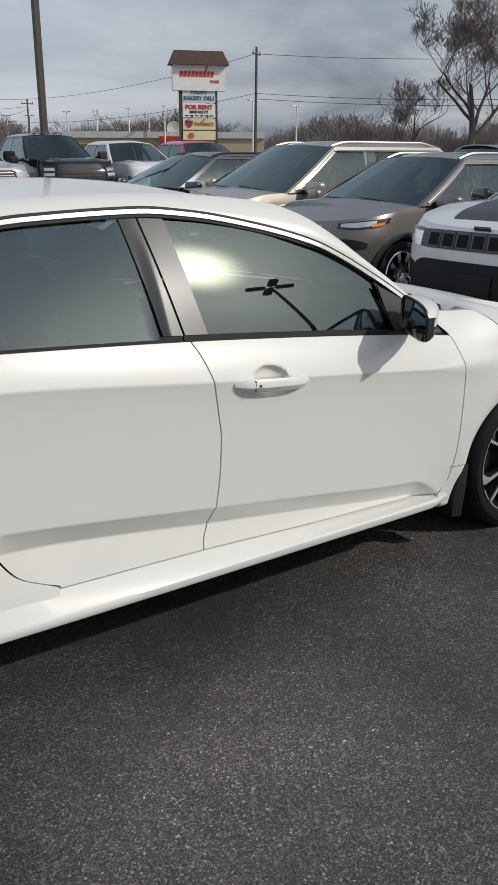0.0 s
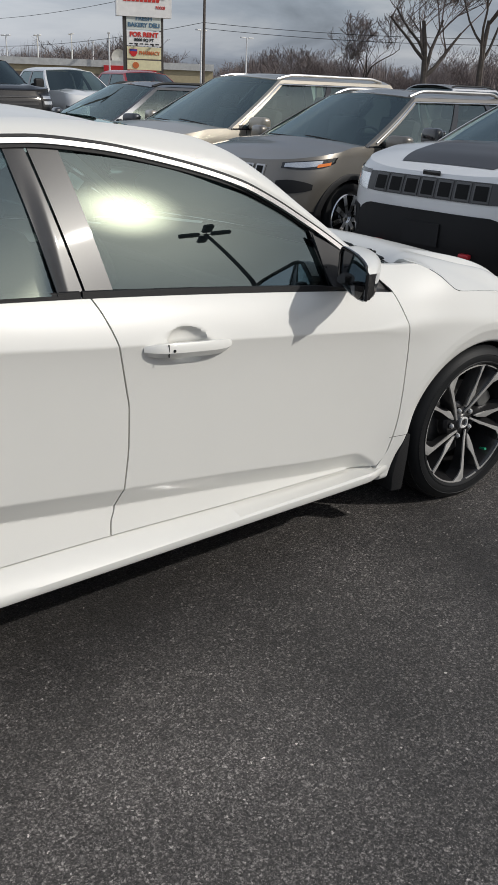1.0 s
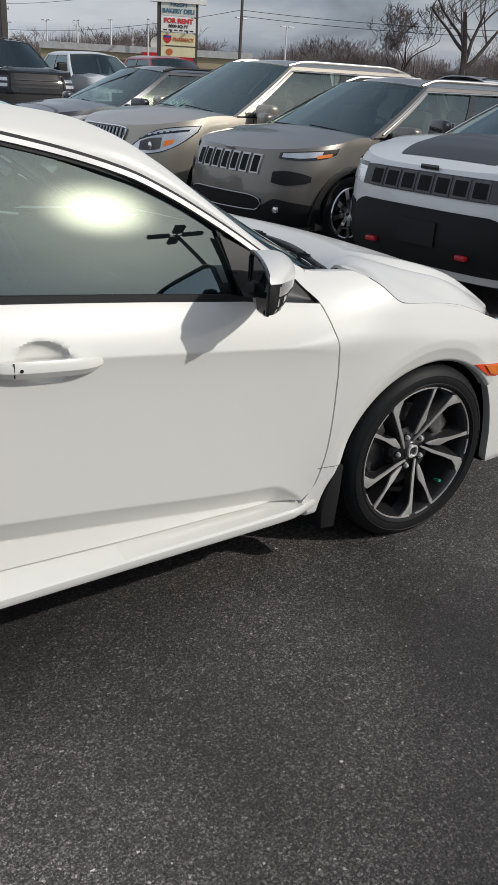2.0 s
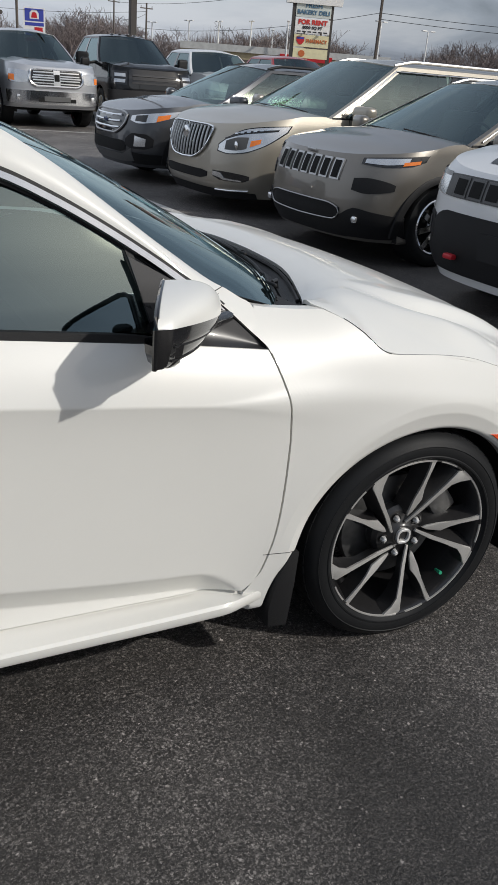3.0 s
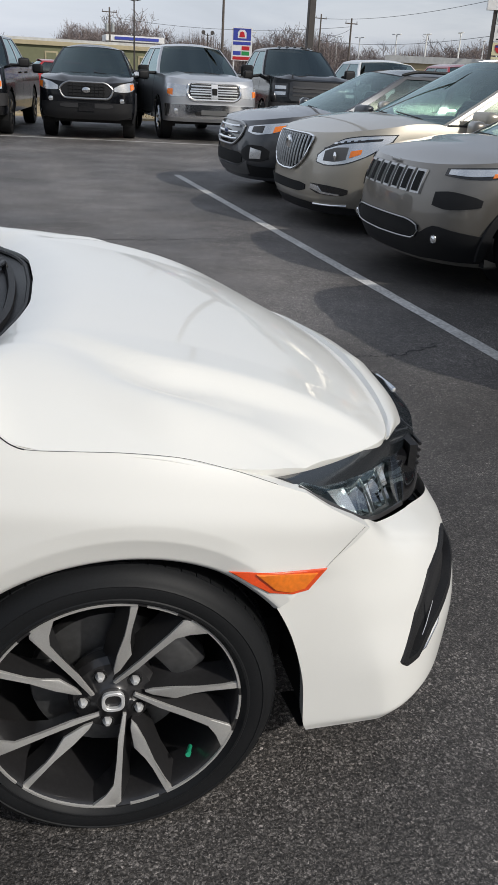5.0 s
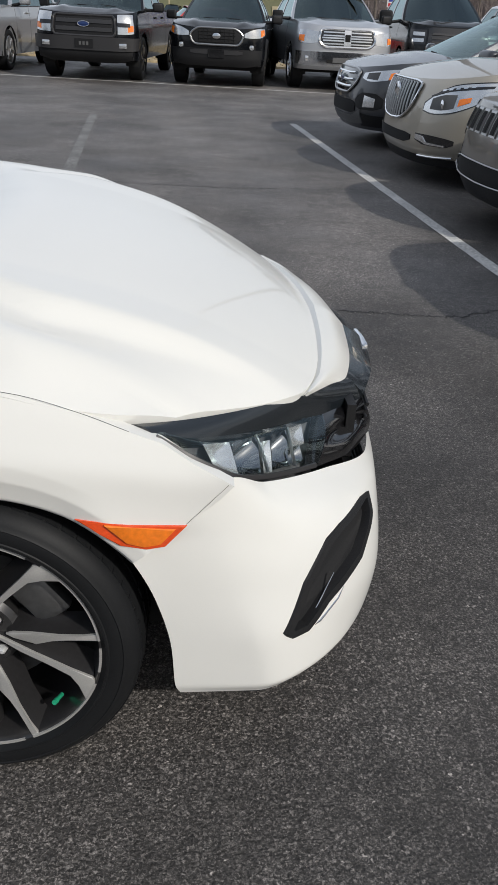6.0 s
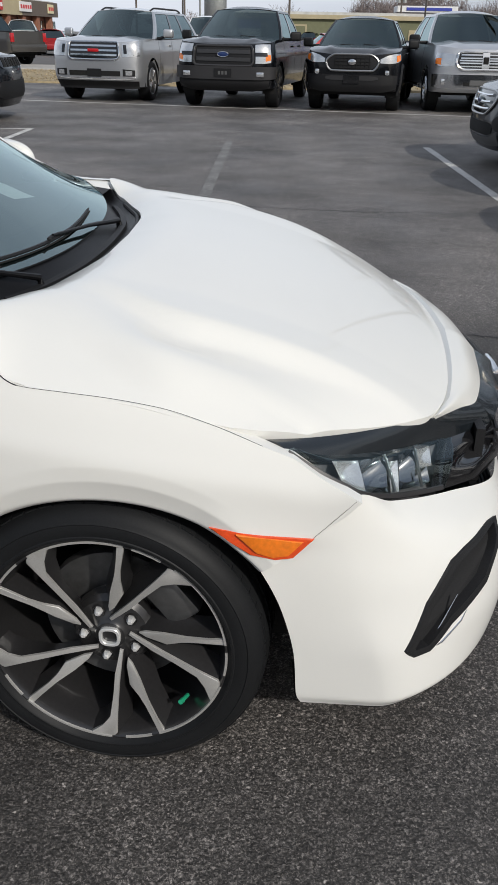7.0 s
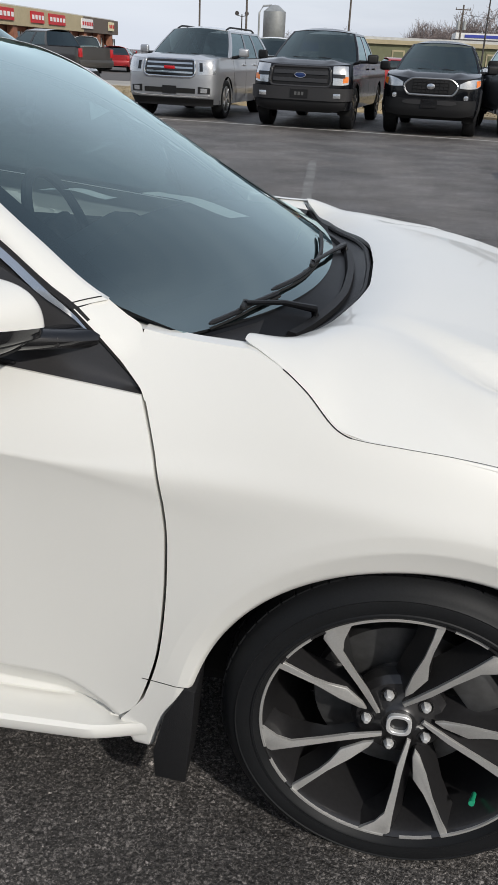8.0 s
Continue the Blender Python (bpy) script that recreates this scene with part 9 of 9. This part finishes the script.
def flood_post(x, y, h):
    lp = thing("lamp_post", "dark post with two round flood lamps", "lamp post")
    bm = bmesh.new()
    add_tube(bm, [(x, y, 0), (x, y, h)], [0.11, 0.07], 8)
    part("post", bm, POST_DARK, lp)
    bm = bmesh.new()
    add_tube(bm, [(x - 0.7, y, h - 0.1), (x, y, h - 0.25), (x + 0.7, y, h - 0.1)], 0.05, 6)
    part("arm", bm, POST_DARK, lp)
    for s in (-1, 1):
        bm = bmesh.new()
        add_lathe(bm, [(0.0, -0.18), (0.26, -0.18), (0.26, -0.08), (0.12, 0.18), (0.0, 0.22)], "Y", (x + 0.62 * s, y, h + 0.10), 14)
        part("flood_lamp", bm, POST_DARK, lp, "round flood lamp")


flood_post(*polar(82.97, 100, -0.43, -2.2), 7.9)
flood_post(*polar(78.5, 125, -0.43, -2.2), 5.9)
flood_post(*polar(98.0, 118, 0, -2), 5.8)


def utility_pole(x, y, h, arm=1.6, lean=0.0, cans=False, yaw=0.0, thick=0.13):
    u = thing("utility_pole", "weathered wooden utility pole with crossarm" if arm else "weathered wooden utility pole", "utility pole", "utility poles")
    bm = bmesh.new()
    add_tube(bm, [(x, y, 0), (x + lean, y, h)], [thick, thick * 0.7], 8)
    part("post", bm, WOOD_POLE, u)
    if arm:
        c, s = math.cos(radians(yaw)), math.sin(radians(yaw))
        bm = bmesh.new()
        add_tube(bm, [(x + lean - arm / 2 * c, y - arm / 2 * s, h - 0.5), (x + lean + arm / 2 * c, y + arm / 2 * s, h - 0.5)], 0.06, 6)
        part("crossarm", bm, WOOD_POLE, u)
        for k in (-0.45, 0.0, 0.45):
            bm = bmesh.new()
            add_tube(bm, [(x + lean + arm * k * c, y + arm * k * s, h - 0.5), (x + lean + arm * k * c, y + arm * k * s, h - 0.25)], 0.035, 6)
            part("insulator", bm, WOOD_POLE, u)
    if cans:
        for k in (-0.35, 0.35):
            bm = bmesh.new()
            add_lathe(bm, [(0.0, 0.9), (0.22, 0.88), (0.24, 0.0), (0.0, 0.0)], "Z", (x + k, y, h - 2.6), 12)
            part("transformer", bm, SILO_METAL, u, "grey transformer can")


pole_a = polar(54.25, 70)
utility_pole(*pole_a, 9.3, 1.4, 0.08, yaw=30)
pole_b = polar(70.6, 120, -2.8, -2.9)
utility_pole(*pole_b, 8.6, 1.8, yaw=20)
pole_c = polar(69.67, 100, -0.43, -2.2)
utility_pole(*pole_c, 7.2, 1.5, yaw=10)
utility_pole(*polar(84.6, 112, -0.16, -2.0), 7.6, 1.8, cans=True, yaw=5)
utility_pole(*polar(77.5, 80, -0.43, -2.2), 9.5, 1.0, yaw=20)
utility_pole(*polar(97.9, 70, 0.17, -2.1), 9.0, 0.0, thick=0.09)
utility_pole(*polar(100.8, 62, 0.17, -2.1), 9.0, 0.0, thick=0.07)
utility_pole(*polar(91.6, 95, 0.3, -2.1), 7.0, 0.0)
pole_r = polar(26.0, 70)
utility_pole(*pole_r, 9.0, 1.4, yaw=30)


def wires(a, b, hs, sag):
    w = thing("power_line", "thin dark overhead power line", "power line", "overhead lines")
    for ha, hb in hs:
        bm = bmesh.new()
        pts = []
        for k in range(17):
            f = k / 16
            pts.append((a[0] + (b[0] - a[0]) * f, a[1] + (b[1] - a[1]) * f, ha + (hb - ha) * f - sag * 4 * f * (1 - f)))
        add_tube(bm, pts, 0.018, 4)
        part("wire", bm, WIRE, w)


wires(pole_a, pole_r, ((8.8, 8.6), (6.0, 5.9), (5.6, 5.5)), 0.6)
wires(pole_a, pole_b, ((8.8, 8.1), (6.0, 5.6)), 1.0)
wires(pole_b, pole_c, ((6.5, 6.2),), 0.5)
wires(pole_c, polar(84.6, 112, -0.16, -2.0), ((6.4, 6.6),), 0.8)


# ---- bare trees ----
BARK = material("winter_bark", (0.085, 0.072, 0.064), 0.95, grain=0.25, grain_scale=5, blotch=0.15, blotch_scale=0.5)
TWIG = material("winter_twigs", (0.20, 0.165, 0.155), 0.95, grain=0.3, grain_scale=1.5, blotch=0.22, blotch_scale=0.12)


def tree_mesh(seed, height, spread, levels, sides=5, thin=0.0):
    """Bare tree as lists of limb and twig pieces: tapered bars that fork."""
    rnd = random.Random(seed)
    out = {"trunk": [], "crown": []}

    def limb(p, d, length, r, level):
        n = 4 if level < 2 else 3
        pts, rs = [p.copy()], [r]
        for k in range(n):
            d = (d + Vector((rnd.uniform(-1, 1), rnd.uniform(-1, 1), rnd.uniform(-0.4, 0.7))) * (0.16 + 0.05 * level)).normalized()
            p = p + d * length / n
            pts.append(p.copy())
            rs.append(max(thin, r * (1 - 0.55 * (k + 1) / n)))
        out["trunk" if level < 2 else "crown"].append((pts, rs, sides if level < 2 else 3))
        if level >= levels:
            return
        kids = (5 if level == 0 else rnd.randint(3, 4)) if level < 3 else rnd.randint(2, 4)
        for c in range(kids):
            f = rnd.uniform(0.45, 1.0) if level else rnd.uniform(0.40, 1.0)
            i = min(int(f * n), n - 1)
            q = pts[i].lerp(pts[i + 1], f * n - i)
            side = Vector((rnd.uniform(-1, 1), rnd.uniform(-1, 1), rnd.uniform(-0.05, 0.75))).normalized()
            nd = (d * 0.55 + side * spread).normalized()
            limb(q, nd, length * rnd.uniform(0.55, 0.78), max(thin, rs[i] * rnd.uniform(0.5, 0.68)), level + 1)

    limb(Vector((0, 0, -0.05)), Vector((0, 0, 1)), height * 0.40, height * 0.018, 0)
    return out


def bars_to_arrays(bars, scale=1.0, turn=0.0, at=(0, 0, 0)):
    V, F = [], []
    c, s = math.cos(turn), math.sin(turn)
    for pts, rs, n in bars:
        base = len(V)
        for i, p in enumerate(pts):
            d = (pts[min(i + 1, len(pts) - 1)] - pts[max(i - 1, 0)]).normalized()
            u = d.cross(Vector((0.31, 0.87, 0.38))).normalized()
            v = d.cross(u)
            for k in range(n):
                a = 2 * math.pi * k / n
                q = (p + (u * math.cos(a) + v * math.sin(a)) * rs[i]) * scale
                V.append((q.x * c - q.y * s + at[0], q.x * s + q.y * c + at[1], q.z + at[2]))
        for i in range(len(pts) - 1):
            for k in range(n):
                F.append((base + i * n + k, base + i * n + (k + 1) % n, base + (i + 1) * n + (k + 1) % n, base + (i + 1) * n + k))
    return V, F


def bare_tree(x, y, seed, height, spread, levels, label):
    t = thing("bare_tree", label, "tree", "bare trees")
    t.matrix_basis = pose(x, y, 0)
    bars = tree_mesh(seed, height, spread, levels, 7, 0.012)
    for nm, mt in (("trunk", BARK), ("crown", TWIG)):
        V, F = bars_to_arrays(bars[nm])
        me = bpy.data.meshes.new(nm)
        me.from_pydata(V, [], F)
        me.materials.append(mt)
        ob = new(nm, me)
        ob.parent = t


bare_tree(*polar(40.5, 62), 5, 15.5, 0.80, 7, "large bare winter tree with spreading limbs")
bare_tree(*polar(37.0, 60), 21, 15.0, 0.8, 7, "large bare winter tree with spreading limbs")
bare_tree(*polar(44.5, 74), 9, 9.5, 0.8, 6, "small bare winter tree")


def woods():
    """Bare woodland along the skyline."""
    kinds = [tree_mesh(100 + k, 10.0, 0.62 + 0.05 * k, 4, 4, 0.022) for k in range(6)]
    rnd = random.Random(77)
    V, F = [], []
    rows = []
    for k in range(520):
        az = rnd.uniform(30, 86.5)
        d = rnd.uniform(150, 215)
        tall = 0.78 + 0.20 * math.sin(az * 0.55) + rnd.uniform(-0.15, 0.22)
        rows.append((az, d, tall))
    for k in range(26):
        rows.append((rnd.uniform(86, 100), rnd.uniform(190, 240), rnd.uniform(0.55, 0.85)))
    for az, d, tall in rows:
        x, y = polar(az, d)
        kd = rnd.choice(kinds)
        v, f = bars_to_arrays(kd["trunk"] + kd["crown"], tall, rnd.uniform(0, 6.28), (x, y, 0))
        n = len(V)
        V += v
        F += [tuple(i + n for i in q) for q in f]
    # undergrowth: dense upright stems
    for k in range(44000):
        az = rnd.uniform(28, 87)
        d = rnd.uniform(168, 222)
        x, y = polar(az, d)
        h = rnd.uniform(2.5, 9.0) * (0.75 + 0.25 * math.sin(az * 0.9))
        wv = rnd.uniform(0.05, 0.16)
        a = rnd.uniform(0, 3.14)
        dx, dy = wv * math.cos(a), wv * math.sin(a)
        lx, ly = rnd.uniform(-0.9, 0.9), rnd.uniform(-0.9, 0.9)
        n = len(V)
        V += [(x - dx, y - dy, 0), (x + dx, y + dy, 0), (x + lx, y + ly, h)]
        F.append((n, n + 1, n + 2))
    me = bpy.data.meshes.new("far_woods")
    me.from_pydata(V, [], F)
    me.materials.append(TWIG)
    tagged(new("far_woods", me), "bare brown winter woods along the skyline", "woods", kind="stuff")


woods()
